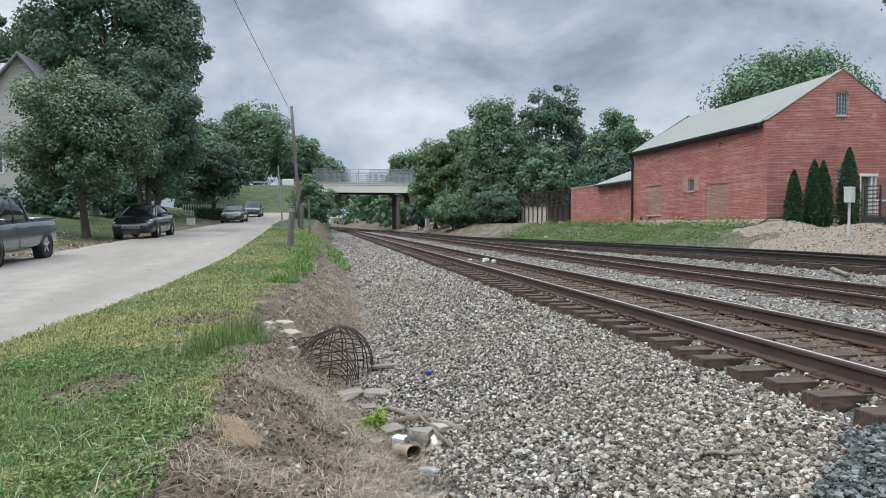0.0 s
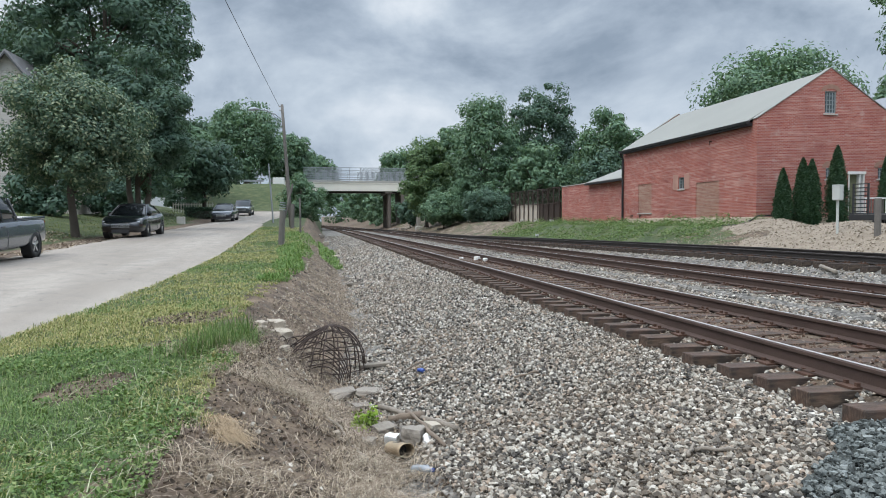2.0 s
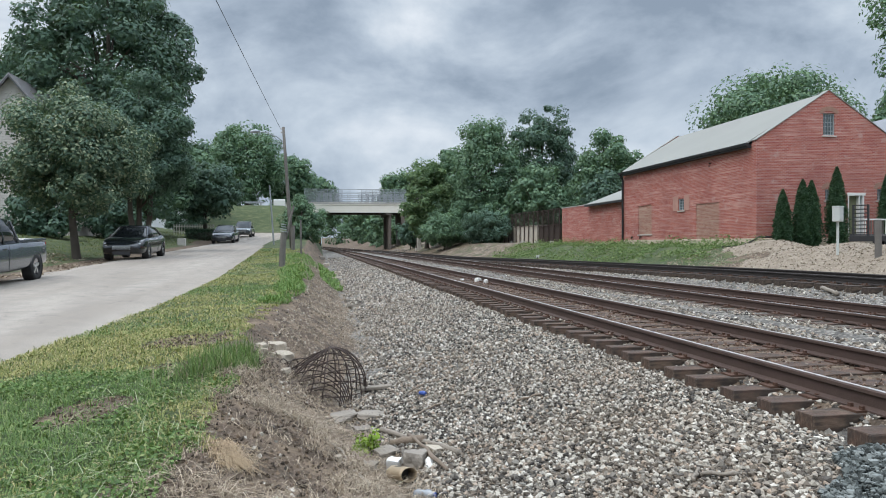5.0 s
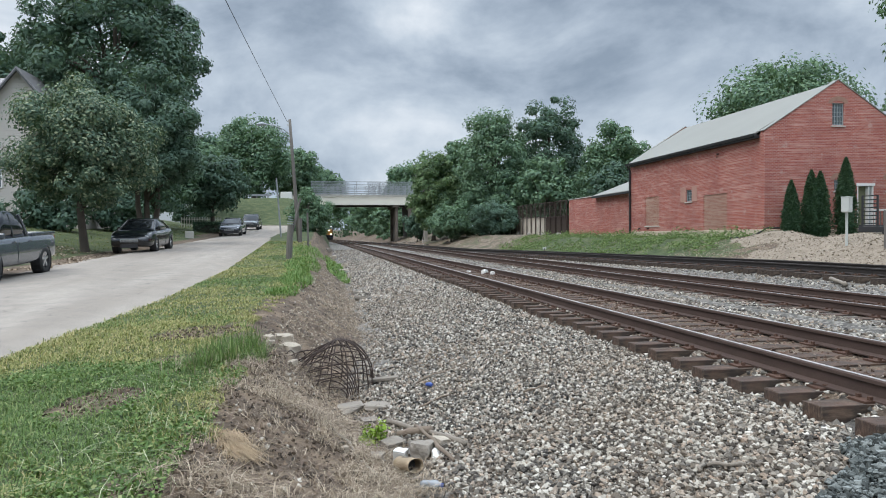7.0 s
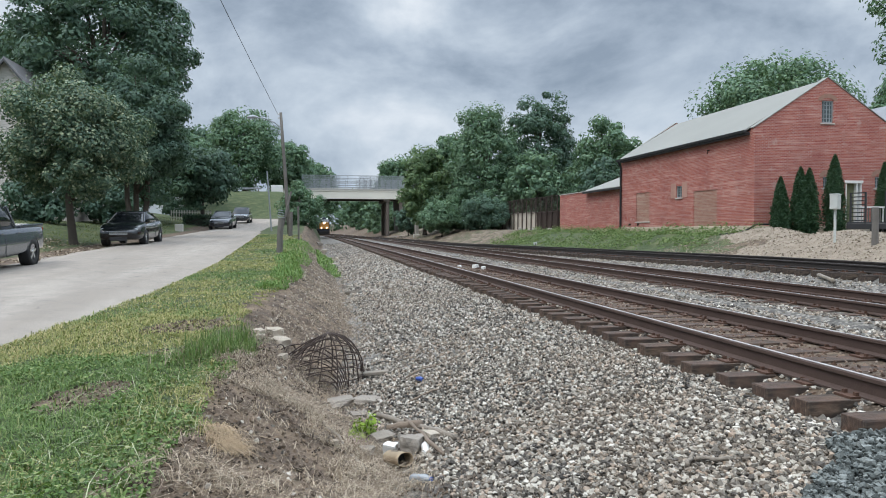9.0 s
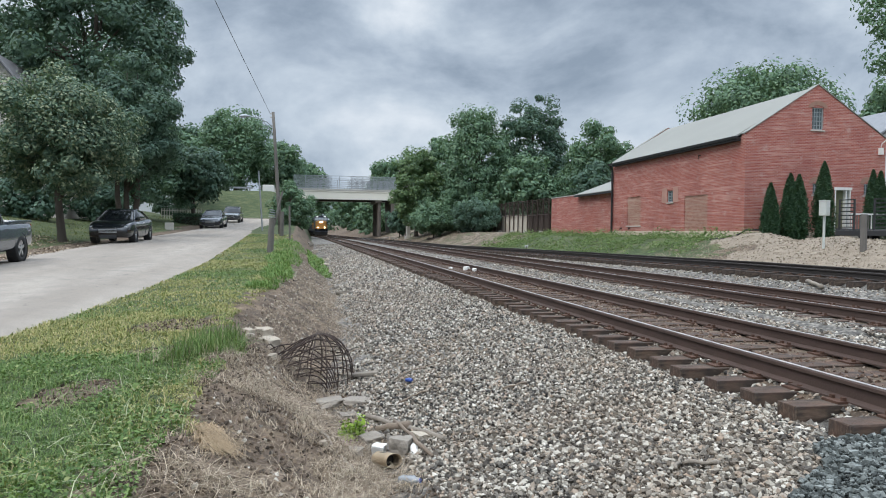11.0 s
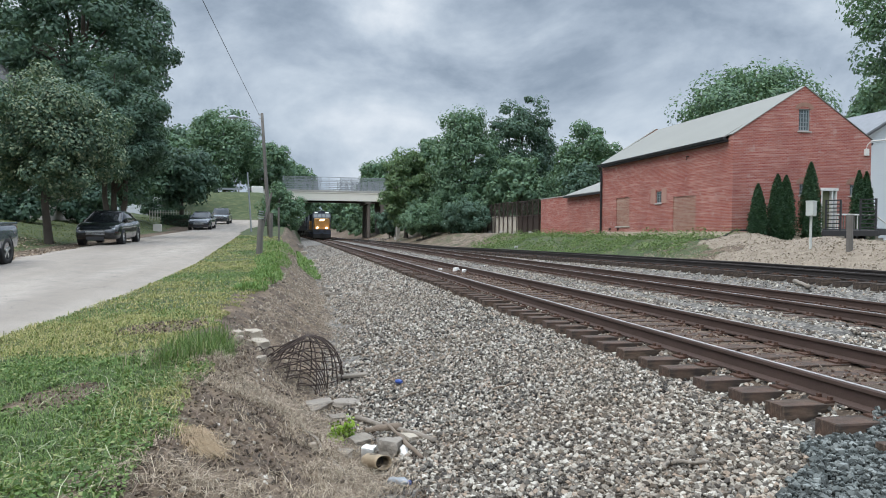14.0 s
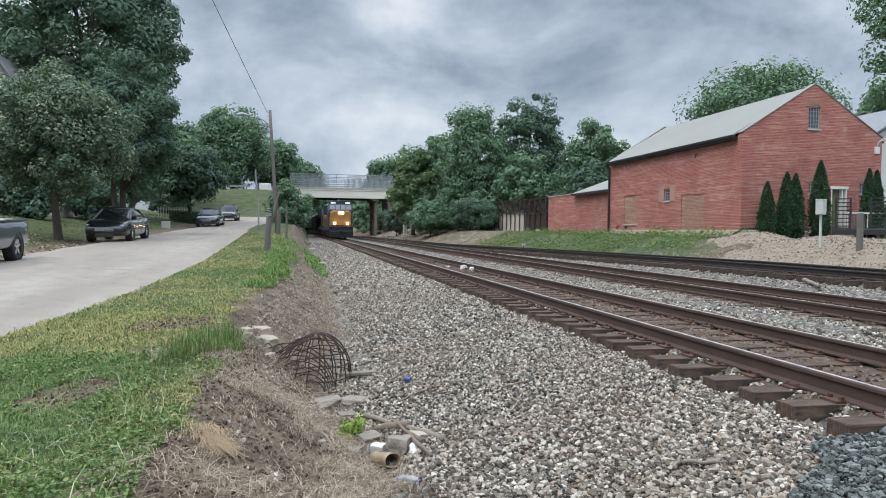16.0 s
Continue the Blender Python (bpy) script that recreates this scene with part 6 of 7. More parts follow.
def build_car(name, label, m, paint, body, glass, roof, wheels, r, nose, lamps, category, bed=None):
    car = thing(name, m, label, category)
    part("body", loft(fair(body), body_ring), paint, car, smooth=True)

    def glass_ring(st):
        y, wb, wt, zb, zt = st
        half = [(wb, zb), (wb * 0.6 + wt * 0.4, zb + (zt - zb) * 0.5), (wt, max(zb + 0.002, zt - 0.02)), (wt * 0.85, zt), (wt * 0.4, zt + 0.012)]
        return half + [(-x, z) for x, z in half[::-1]]

    part("glasshouse", loft(fair(glass), glass_ring), CARGLASS, car, "dark tinted windows", smooth=True)
    part("roof", loft(fair(roof), lambda st: [(st[1], st[2]), (st[1] * 0.92, st[2] + 0.035), (st[1] * 0.4, st[2] + 0.05), (-st[1] * 0.4, st[2] + 0.05), (-st[1] * 0.92, st[2] + 0.035), (-st[1], st[2])]), paint, car, smooth=True)
    a, z = roof[0], roof[-1]
    first, last = glass[0], glass[-1]
    for sx in (-1, 1):
        part("pillar", Shape().tube([(sx * first[1], first[0], first[3] + 0.01), (sx * a[1], a[0], a[2] + 0.01)], 0.026, 6), paint, car)
        part("pillar", Shape().tube([(sx * last[1], last[0], last[3] + 0.01), (sx * z[1], z[0], z[2] + 0.01)], 0.026, 6), paint, car)
        my = (glass[1][0] * 0.45 + glass[-2][0] * 0.55)
        part("pillar", Shape().tube([(sx * first[1] * 1.005, my, first[3]), (sx * a[1] * 1.005, my, a[2] + 0.01)], 0.04, 6), CARGLASS, car)
        mirror = Shape().box(sx * (first[1] + 0.1) - 0.09, sx * (first[1] + 0.1) + 0.09, last[0] - 0.55, last[0] - 0.42, last[3] + 0.03, last[3] + 0.17, bevel=0.025)
        part("mirror", mirror, paint, car)
        for hy in (my + 0.18, my - 0.85):
            w = 0.93 * body[len(body) // 2][1]
            part("door_handle", Shape().box(sx * (w + 0.045) - 0.02, sx * (w + 0.045) + 0.02, hy - 0.09, hy + 0.09, first[3] - 0.13, first[3] - 0.10), ALLOY if bed is None else paint, car)
        part("door_seam", Shape().box(sx * (body[len(body) // 2][1] + 0.001) - 0.004, sx * (body[len(body) // 2][1] + 0.001) + 0.004, my - 0.004, my + 0.004, 0.35, first[3] - 0.05), BLACK, car)
        for wy in wheels:
            # the body is not cut; a black cup stands for the dark wheel opening
            part("wheel_arch", lathe_x(Shape(), [(0.0, r * 1.16), (-0.25, r * 1.16), (-0.25, 0.001)], sx, 24, Matrix.Translation((sx * (body[len(body) // 2][1] + 0.004), wy, r))), BLACK, car)
            build_wheel(car, sx * (body[len(body) // 2][1] - 0.10), wy, r, sx)
    # the front: lamps, grille, plate, lower intake
    ny, nw, nz0, nz1 = nose
    part("grille", Shape().box(-nw * 0.55, nw * 0.55, ny - 0.06, ny + 0.02, nz0, nz1, bevel=0.02), BLACK, car)
    for k in range(3):
        zz = nz0 + (nz1 - nz0) * (k + 0.5) / 3
        part("grille_bar", Shape().box(-nw * 0.53, nw * 0.53, ny + 0.021, ny + 0.03, zz - 0.012, zz + 0.012), ALLOY, car)
    part("intake", Shape().box(-nw * 0.5, nw * 0.5, ny - 0.03, ny + 0.03, nz0 - 0.26, nz0 - 0.08, bevel=0.02), BLACK, car)
    for sx in (-1, 1):
        lx, ly, lz, lw, lh = lamps
        part("headlight", Shape().box(sx * lx - lw / 2, sx * lx + lw / 2, ly - 0.12, ly + 0.02, lz - lh / 2, lz + lh / 2, m=None, bevel=0.03), LAMPGLASS, car, "clear headlight")
        by = body[0][0]
        part("tail_light", Shape().box(sx * body[1][1] * 0.86 - 0.08, sx * body[1][1] * 0.86 + 0.08, by - 0.015, by + 0.06, body[0][3] - 0.28, body[0][3] - 0.06, bevel=0.015), REDLAMP, car, "red tail light")
    if bed:
        x, y0, y1, z0, z1 = bed
        # flat black sheet on the closed body stands for the dark open bed
        part("cargo_bed", Shape().box(-x, x, y0, y1, z1 + 0.001, z1 + 0.006), BLACK, car, "flat black sheet in place of the open cargo bed")
        for sx in (-1, 1):
            part("bed_rail", Shape().box(sx * (x + 0.06) - 0.075, sx * (x + 0.06) + 0.075, y0 - 0.1, y1, z1 - 0.02, z1 + 0.07, bevel=0.02), paint, car)
        part("tailgate", Shape().box(-x, x, y0 - 0.12, y0 - 0.03, z0, z1 + 0.06, bevel=0.02), paint, car)
        part("roof_trim", Shape().tube([(x + 0.02, glass[0][0] + 0.05, glass[0][3] + 0.03), (roof[0][1] + 0.02, roof[0][0] + 0.03, roof[0][2] + 0.02), (roof[-1][1] + 0.02, roof[-1][0], roof[-1][2] + 0.02)], 0.014, 6), ALLOY, car)
    return car


def paint_of(name, color, rough=0.22):
    return plain(name, color, rough, 0.2, 3, 0.06, 0.0, **{"Coat Weight": 1.0, "Coat Roughness": 0.05})


TYRE = plain("black_tyre_rubber", (0.022, 0.022, 0.022), 0.85, 0, 20, 0.2, 0.3)
DARKRIM = plain("dark_wheel_metal", (0.04, 0.04, 0.042), 0.5, 0.6, 10, 0.1, 0.05)
ALLOY = plain("bright_alloy", (0.60, 0.61, 0.63), 0.3, 0.9, 10, 0.08, 0.03)
LAMPGLASS = plain("clear_lamp_glass", (0.55, 0.58, 0.60), 0.08, 0.3, 20, 0.2, 0.1)
REDLAMP = plain("red_lamp_plastic", (0.30, 0.012, 0.012), 0.2, 0, 10, 0.1, 0.0)
GREYPAINT = paint_of("slate_grey_car_paint", (0.088, 0.10, 0.116))
NAVYPAINT = paint_of("charcoal_car_paint", (0.010, 0.012, 0.015))
DARKPAINT = paint_of("deep_navy_car_paint", (0.014, 0.018, 0.026))
SUVPAINT = paint_of("dark_green_grey_car_paint", (0.035, 0.043, 0.045))


def sedan(label, x, y, paint, k=1.0):
    body = [(-2.46, 0.70, 0.42, 0.92), (-2.36, 0.84, 0.30, 1.02), (-1.7, 0.915, 0.24, 1.04), (-0.6, 0.93, 0.21, 0.98), (0.6, 0.93, 0.21, 0.96), (1.2, 0.93, 0.22, 0.99), (1.8, 0.915, 0.24, 0.93), (2.15, 0.87, 0.25, 0.84), (2.38, 0.78, 0.28, 0.72), (2.5, 0.62, 0.36, 0.60)]
    glass = [(-2.0, 0.76, 0.60, 1.0, 1.03), (-1.2, 0.82, 0.60, 0.96, 1.40), (-0.2, 0.83, 0.62, 0.94, 1.50), (0.3, 0.83, 0.61, 0.94, 1.47), (1.25, 0.80, 0.70, 0.96, 0.985)]
    roof = [(-1.25, 0.60, 1.39), (-0.3, 0.62, 1.485), (0.38, 0.60, 1.435)]
    m = pose(x, y, ROAD_Z(y) + 0.03, math.degrees(math.atan(-(ROAD_Z(y + 2) - ROAD_Z(y - 2)) / 4)), 0, 180)
    return build_car("sedan", label, m, paint, body, glass, roof, (-1.48, 1.40), 0.335, (2.48, 0.72, 0.46, 0.62), (0.62, 2.35, 0.70, 0.30, 0.11), "car")


def suv(label, x, y, paint):
    body = [(-2.3, 0.80, 0.45, 1.05), (-2.2, 0.88, 0.34, 1.10), (-1.2, 0.93, 0.28, 1.08), (0.2, 0.93, 0.28, 1.06), (1.2, 0.93, 0.28, 1.04), (1.8, 0.90, 0.30, 0.98), (2.2, 0.82, 0.34, 0.88), (2.3, 0.72, 0.4, 0.8)]
    glass = [(-2.2, 0.80, 0.66, 1.05, 1.10), (-1.9, 0.84, 0.68, 1.04, 1.62), (-0.8, 0.84, 0.70, 1.03, 1.69), (0.3, 0.84, 0.69, 1.02, 1.66), (1.25, 0.82, 0.7, 1.02, 1.05)]
    roof = [(-1.95, 0.66, 1.61), (-0.8, 0.69, 1.68), (0.36, 0.67, 1.64)]
    m = pose(x, y, ROAD_Z(y) + 0.03, math.degrees(math.atan(-(ROAD_Z(y + 2) - ROAD_Z(y - 2)) / 4)), 0, 180)
    return build_car("suv", label, m, paint, body, glass, roof, (-1.4, 1.38), 0.37, (2.32, 0.8, 0.58, 0.78), (0.64, 2.27, 0.82, 0.30, 0.16), "car")


def pickup(label, x, y, paint):
    body = [(-2.62, 0.86, 0.50, 1.13), (-2.5, 0.94, 0.42, 1.13), (-1.6, 0.98, 0.36, 1.12), (-0.4, 0.98, 0.33, 1.10), (0.7, 0.98, 0.33, 1.08), (1.5, 0.97, 0.34, 1.07), (2.2, 0.92, 0.38, 1.02), (2.5, 0.84, 0.42, 0.94), (2.62, 0.7, 0.48, 0.86)]
    glass = [(-0.82, 0.84, 0.70, 1.08, 1.11), (-0.5, 0.86, 0.71, 1.07, 1.70), (0.3, 0.86, 0.72, 1.06, 1.78), (0.75, 0.86, 0.71, 1.06, 1.74), (1.6, 0.84, 0.74, 1.05, 1.08)]
    roof = [(-0.55, 0.70, 1.70), (0.2, 0.72, 1.765), (0.82, 0.70, 1.72)]
    m = pose(x, y, ROAD_Z(y) + 0.03, math.degrees(math.atan(-(ROAD_Z(y + 2) - ROAD_Z(y - 2)) / 4)), 0, 180)
    return build_car("pickup_truck", label, m, paint, body, glass, roof, (-1.62, 1.58), 0.385, (2.64, 0.85, 0.62, 0.84), (0.68, 2.56, 0.88, 0.30, 0.18), "truck", bed=(0.78, -2.5, -0.95, 0.6, 1.12))


pickup("slate grey crew-cab pickup parked along the street", -9.2, 20.75, GREYPAINT)
sedan("charcoal sedan parked nose-on under the street trees", -8.72, 35.6, NAVYPAINT)
sedan("dark navy sedan parked along the street", -8.3, 64.3, DARKPAINT)
suv("dark suv parked at the top of the street", -8.35, 80.0, SUVPAINT)


# ---- house, walls and fences on the street side ----
def siding(s, axis, w, u0, u1, z0, z1, pitch=0.16, top=None):
    """Overlapping boards on a wall; each board leans out at its lower edge."""
    out = []
    z = z0
    sgn = -1
    while z < z1 - 0.01:
        a, b = u0, u1
        zz = min(z + pitch, z1)
        if top:
            a, b = top(zz)
            if b - a < 0.1:
                break
        out.append(Shape().add([(a, w - 0.03, z), (b, w - 0.03, z), (b, w - 0.004, zz), (a, w - 0.004, zz), (a, w, z), (b, w, z)] if axis == "y" else [(w - 0.03, a, z), (w - 0.03, b, z), (w - 0.004, b, zz), (w - 0.004, a, zz), (w, a, z), (w, b, z)], [(0, 1, 2, 3), (0, 4, 5, 1)]))
        z = zz
    return out


def build_house(label, x0, x1, y0, y1, base, eave, peak, wall_mat, roof_mat, windows, category="house"):
    h = thing("house", Matrix(), label, category)
    mid = (x0 + x1) / 2
    part("wall", Shape().prism([(x0, base), (x1, base), (x1, eave), (mid, peak), (x0, eave)], "y", y0, y1), wall_mat, h)
    for bd in siding(None, "y", y0, x0, x1, base + 0.4, peak - 0.2, 0.17, lambda z: (x0, x1) if z < eave else (x0 + (mid - x0) * (z - eave) / (peak - eave), x1 - (x1 - mid) * (z - eave) / (peak - eave))):
        part("siding_board", bd, wall_mat, h)
    for xa, xb in ((x0 - 0.45, mid), (x1 + 0.45, mid)):
        k = (peak - eave) / (mid - x0)
        za = eave - 0.45 * k
        part("roof", Shape().prism([(xa, za), (xb, peak), (xb, peak + 0.12), (xa, za + 0.12)], "y", y0 - 0.45, y1 + 0.4), roof_mat, h)
        part("rake_board", Shape().prism([(xa, za - 0.16), (xb, peak - 0.16), (xb, peak - 0.003), (xa, za - 0.003)], "y", y0 - 0.46, y0 - 0.41), TRIM, h)
    for wx, wz, ww, wh in windows:
        w = part("window", Shape().box(wx, wx + ww, y0 - 0.05, y0 - 0.035, wz, wz + wh), GLASS, h)
        fr = Shape()
        for a, b, c, d in ((wx - 0.09, wx, wz - 0.09, wz + wh + 0.09), (wx + ww, wx + ww + 0.09, wz - 0.09, wz + wh + 0.09), (wx, wx + ww, wz - 0.09, wz), (wx, wx + ww, wz + wh, wz + wh + 0.09), (wx, wx + ww, wz + wh / 2 - 0.025, wz + wh / 2 + 0.025)):
            fr.box(a, b, y0 - 0.075, y0 - 0.036, c, d)
        part("window_frame", fr, WHITE, w)
    return h


TRIM = plain("dark_grey_trim", (0.08, 0.08, 0.085), 0.6, 0, 6, 0.15, 0.1)
CLAPBOARD = plain("pale_taupe_vinyl_siding", (0.50, 0.46, 0.42), 0.6, 0, 2, 0.06, 0.1)
WHITESIDE = plain("white_vinyl_siding", (0.66, 0.68, 0.71), 0.6, 0, 2, 0.05, 0.1)
HOUSEROOF = plain("grey_standing_seam_roof", (0.27, 0.26, 0.27), 0.5, 0.3, 2, 0.1, 0.1)
SHINGLE = plain("grey_shingle_roof", (0.24, 0.25, 0.27), 0.9, 0, 10, 0.25, 0.5)
taupe = build_house("taupe clapboard house with a grey metal gable roof", -24.4, -16.6, 51.8, 60.0, 1.2, 7.6, 12.5, CLAPBOARD, HOUSEROOF, [(-19.6, 4.6, 0.8, 1.5), (-22.5, 4.6, 0.8, 1.5), (-18.9, 9.0, 0.5, 0.9)])
part("roof", Shape().prism([(52.5, 9.0), (56.0, 12.6), (56.0, 12.75), (52.5, 9.15)], "x", -34.0, -20.5), HOUSEROOF, taupe)
part("rear_wall", Shape().box(-34.0, -24.45, 53.0, 59.5, 1.2, 9.0), CLAPBOARD, taupe)
build_house("white clapboard house behind the brick building", 39.2, 47.0, 44.0, 54.0, 0.8, 8.3, 10.6, WHITESIDE, SHINGLE, [(41.6, 6.4, 0.8, 1.4), (41.6, 3.6, 0.8, 1.1), (44.4, 6.2, 0.9, 1.5)])
build_house("small white house glimpsed between the far trees", 26.0, 33.0, 112.0, 120.0, 1.0, 6.2, 9.5, WHITESIDE, SHINGLE, [(28, 3.5, 0.9, 1.5)])
build_house("pale house glimpsed beyond the street trees", -24.6, -17.6, 90.0, 98.0, 2.5, 6.0, 8.5, WHITESIDE, SHINGLE, [(-18.9, 4.2, 0.9, 1.5)])


def build_street_side():
    w = thing("retaining_wall", pose(-11.6, 27.0, ground_z(-11.6, 27) - 0.2), "low dark retaining wall beside the lawn steps", "wall")
    rnd = random.Random(2)
    for r_ in range(3):
        for k in range(11):
            s = Shape().box(-0.15, 0.15, 0, 0.58, 0, 0.235, bevel=0.02)
            part("block", s, GREYROCK, w, m=pose(rnd.uniform(-0.02, 0.02), -3 + 0.6 * k + (0.3 if r_ % 2 else 0), 0.24 * r_))
    st = thing("steps", pose(-11.8, 25.0, ground_z(-11.8, 25)), "concrete steps with a handrail up to the lawn", "steps")
    for k in range(4):
        part("step", Shape().box(-0.4 - 0.35 * k, 0.0 - 0.35 * k, -0.6, 0.6, -0.3, 0.17 * (k + 1), bevel=0.015), CONCRETE, st)
    part("handrail", Shape().tube([(0, 0.65, 0.1), (0, 0.65, 0.95), (-1.5, 0.65, 1.6), (-1.5, 0.65, 0.6)], 0.025, 6), WOOD, st)
    f = thing("picket_fence", pose(-14.5, 74.0, ground_z(-14.5, 74)), "weathered white picket fence beyond the street", "fence")
    for k in range(16):
        part("picket", Shape().box(0.25 * k - 0.04, 0.25 * k + 0.04, -0.015, 0.015, 0.05, 1.05), WHITE, f)
    for z in (0.3, 0.8):
        part("rail", Shape().box(-0.05, 3.85, 0.016, 0.06, z, z + 0.08), WHITE, f)
    rnd = np.random.default_rng(7)
    hz = ground_z(-11.2, 70) - 0.1
    hedge = thing("hedge", pose(-11.4, 71.0, hz), "clipped dark green hedge by the street", "hedge")
    pts = rnd.uniform((-1.5, -0.5, 0.0), (1.5, 0.5, 1.25), (3500, 3))
    part("stems", Shape().box(-1.3, 1.3, -0.3, 0.3, -0.2, 0.9, bevel=0.1), BARK, hedge)
    part("foliage", leaf_mesh("foliage", pts, 0.09, rnd, LEAF["dark"]), None, hedge)
    b = part("utility_box", Shape().box(-0.3, 0.3, -0.2, 0.2, -0.1, 0.55, bevel=0.03), CONCRETE, m=pose(-10.8, 58.0, ground_z(-10.8, 58)))
    tagged(b, "small pale utility box at the street edge", "utility box")


build_street_side()


# ---- yard beside the brick building ----
def build_yard_fence():
    t = thing("yard_fence", Matrix(), "rusty steel-post fence over a stained concrete board wall", "fence")
    y = 62.2
    k = 0
    while y < 90:
        z = ground_z(21.6, y)
        part("post", Shape().tube([(21.45, y, z - 0.3), (21.45, y, z + 3.3)], 0.06, 8), DARKSTEEL, t)
        if k:
            part("wall_panel", Shape().box(21.55, 21.68, y - 1.62, y - 0.02, z - 0.4, z + 1.85, bevel=0.015), STAINED if y > 70 else DARKSTEEL, t)
            s = Shape()
            for i in range(9):
                yy = y - 1.64 + 0.18 * i
                s.tube([(21.47, yy, z + 1.8), (21.47, yy, z + 3.25)], 0.009, 4, caps=False)
            for i in range(7):
                s.tube([(21.47, y - 1.64, z + 1.9 + 0.2 * i), (21.47, y, z + 1.9 + 0.2 * i)], 0.009, 4, caps=False)
            tagged(part("wire_mesh", s, DARKSTEEL, t), "rusted wire mesh")
        if k % 3 == 1:
            part("footing", Shape().box(21.1, 21.4, y - 0.3, y + 0.3, z - 0.2, z + 0.25, bevel=0.03), CONCRETE, t)
        y += 1.64
        k += 1
    for zz in (3.25, 1.8):
        part("rail", Shape().tube([(21.45, 62.2 + 2 * i, ground_z(21.6, 62.2 + 2 * i) + zz) for i in range(15)], 0.035, 6), DARKSTEEL, t)


def build_box(x, y):
    z = ground_z(x, y)
    t = thing("meter_box", pose(x, y, z, 0, 0, 35), "pale grey metal box on a slim pale post beside the siding", "utility box")
    part("post", Shape().box(-0.035, 0.035, -0.035, 0.035, -0.3, 1.25, bevel=0.008), PALEBOX, t)
    b = part("box", Shape().box(-0.19, 0.19, -0.12, 0.12, 1.12, 1.62, bevel=0.015), PALEBOX, t)
    part("lid", Shape().box(-0.205, 0.205, -0.135, 0.13, 1.60, 1.635, bevel=0.006), PALEBOX, b)
    part("door", Shape().box(-0.16, 0.16, -0.128, -0.121, 1.16, 1.57), PALEBOX, b)
    part("latch", Shape().box(0.11, 0.14, -0.14, -0.129, 1.34, 1.40), STEEL, b)


def build_trailer():
    t = thing("flatbed_trailer", pose(21.2, 24.2, 0.78, 0, 0, 25), "black flatbed equipment trailer with two raised ladder ramps", "trailer")
    part("deck", Shape().box(0.1, 8.5, -1.0, 1.0, 0.55, 0.63), DRIFT, t, "grey plank deck")
    for yy in (-1.0, 1.0):
        part("side_beam", Shape().box(0.0, 8.5, yy - 0.05, yy + 0.05, 0.46, 0.70, bevel=0.01), BLACK, t)
    part("bumper", Shape().box(-0.05, 0.1, -1.05, 1.05, 0.40, 0.62, bevel=0.01), BLACK, t)
    for y0 in (-0.95, 0.35):
        ramp = part("ramp", Shape().box(0.02, 0.09, y0, y0 + 0.06, 0.62, 1.85).box(0.02, 0.09, y0 + 0.56, y0 + 0.62, 0.62, 1.85), BLACK, t, "raised black loading ramp")
        for k in range(8):
            part("rung", Shape().box(0.03, 0.08, y0 + 0.06, y0 + 0.56, 0.72 + 0.155 * k, 0.76 + 0.155 * k), BLACK, ramp)
    for xx in (2.6, 3.5):
        for yy in (-1.12, 1.12):
            w = part("wheel", lathe_x(Shape(), [(0.10, 0.2), (0.11, 0.3), (0.07, 0.36), (-0.09, 0.36), (-0.11, 0.2)], 1 if yy > 0 else -1, 20, None), TYRE, t, m=pose(xx, yy, 0.30, 0, 0, 90), smooth=True)
            part("rim", lathe_x(Shape(), [(0.06, 0.21), (0.04, 0.001)], 1 if yy > 0 else -1, 16), WHITE, w)
        part("fender", Shape().box(xx - 0.45, xx + 0.45, -1.3, -1.03, 0.68, 0.72, bevel=0.01), BLACK, t)
    for xx in (5.0, 5.6):
        part("stake", Shape().box(xx - 0.03, xx + 0.03, -1.04, -0.96, 0.7, 1.9), BLACK, t)


def build_door_ramp():
    t = thing("porch", pose(25.6, BY0, 1.0), "small wooden entrance porch with white railings", "porch")
    part("platform", Shape().box(0.2, 2.4, -1.4, -0.06, 0.0, 0.36, bevel=0.01), DRIFT, t)
    for k in range(2):
        part("step", Shape().box(2.4 + 0.3 * k, 2.7 + 0.3 * k, -1.3, -0.2, -0.05, 0.24 - 0.13 * k, bevel=0.01), DRIFT, t)
    for yy in (-1.38,):
        part("top_rail", Shape().box(0.2, 2.4, yy - 0.04, yy + 0.04, 1.22, 1.29), WHITE, t)
        for k in range(14):
            part("baluster", Shape().box(0.25 + 0.16 * k, 0.29 + 0.16 * k, yy - 0.02, yy + 0.02, 0.37, 1.219), WHITE if k % 7 == 0 else WOOD, t)
    part("stair_rail", Shape().tube([(2.4, -1.38, 1.25), (3.2, -1.38, 0.75)], 0.04, 6), WHITE, t)
    part("post", Shape().box(3.15, 3.25, -1.43, -1.33, -0.2, 0.85), WHITE, t)


STAINED = plain("rust_streaked_pale_concrete", (0.50, 0.45, 0.38), 0.92, 0, 6, 0.4, 0.4)
PALEBOX = plain("pale_grey_green_box_paint", (0.50, 0.52, 0.49), 0.6, 0, 8, 0.12, 0.1)
build_yard_fence()
build_box(17.0, 21.15)
build_trailer()
build_door_ramp()
tagged(part("post", Shape().tube([(0, 0, -0.3), (0, 0, 1.15)], [0.1, 0.095], 10), WOOD, m=pose(17.0, 19.4, ground_z(17, 19.4))), "grey weathered timber bollard beside the siding", "post")
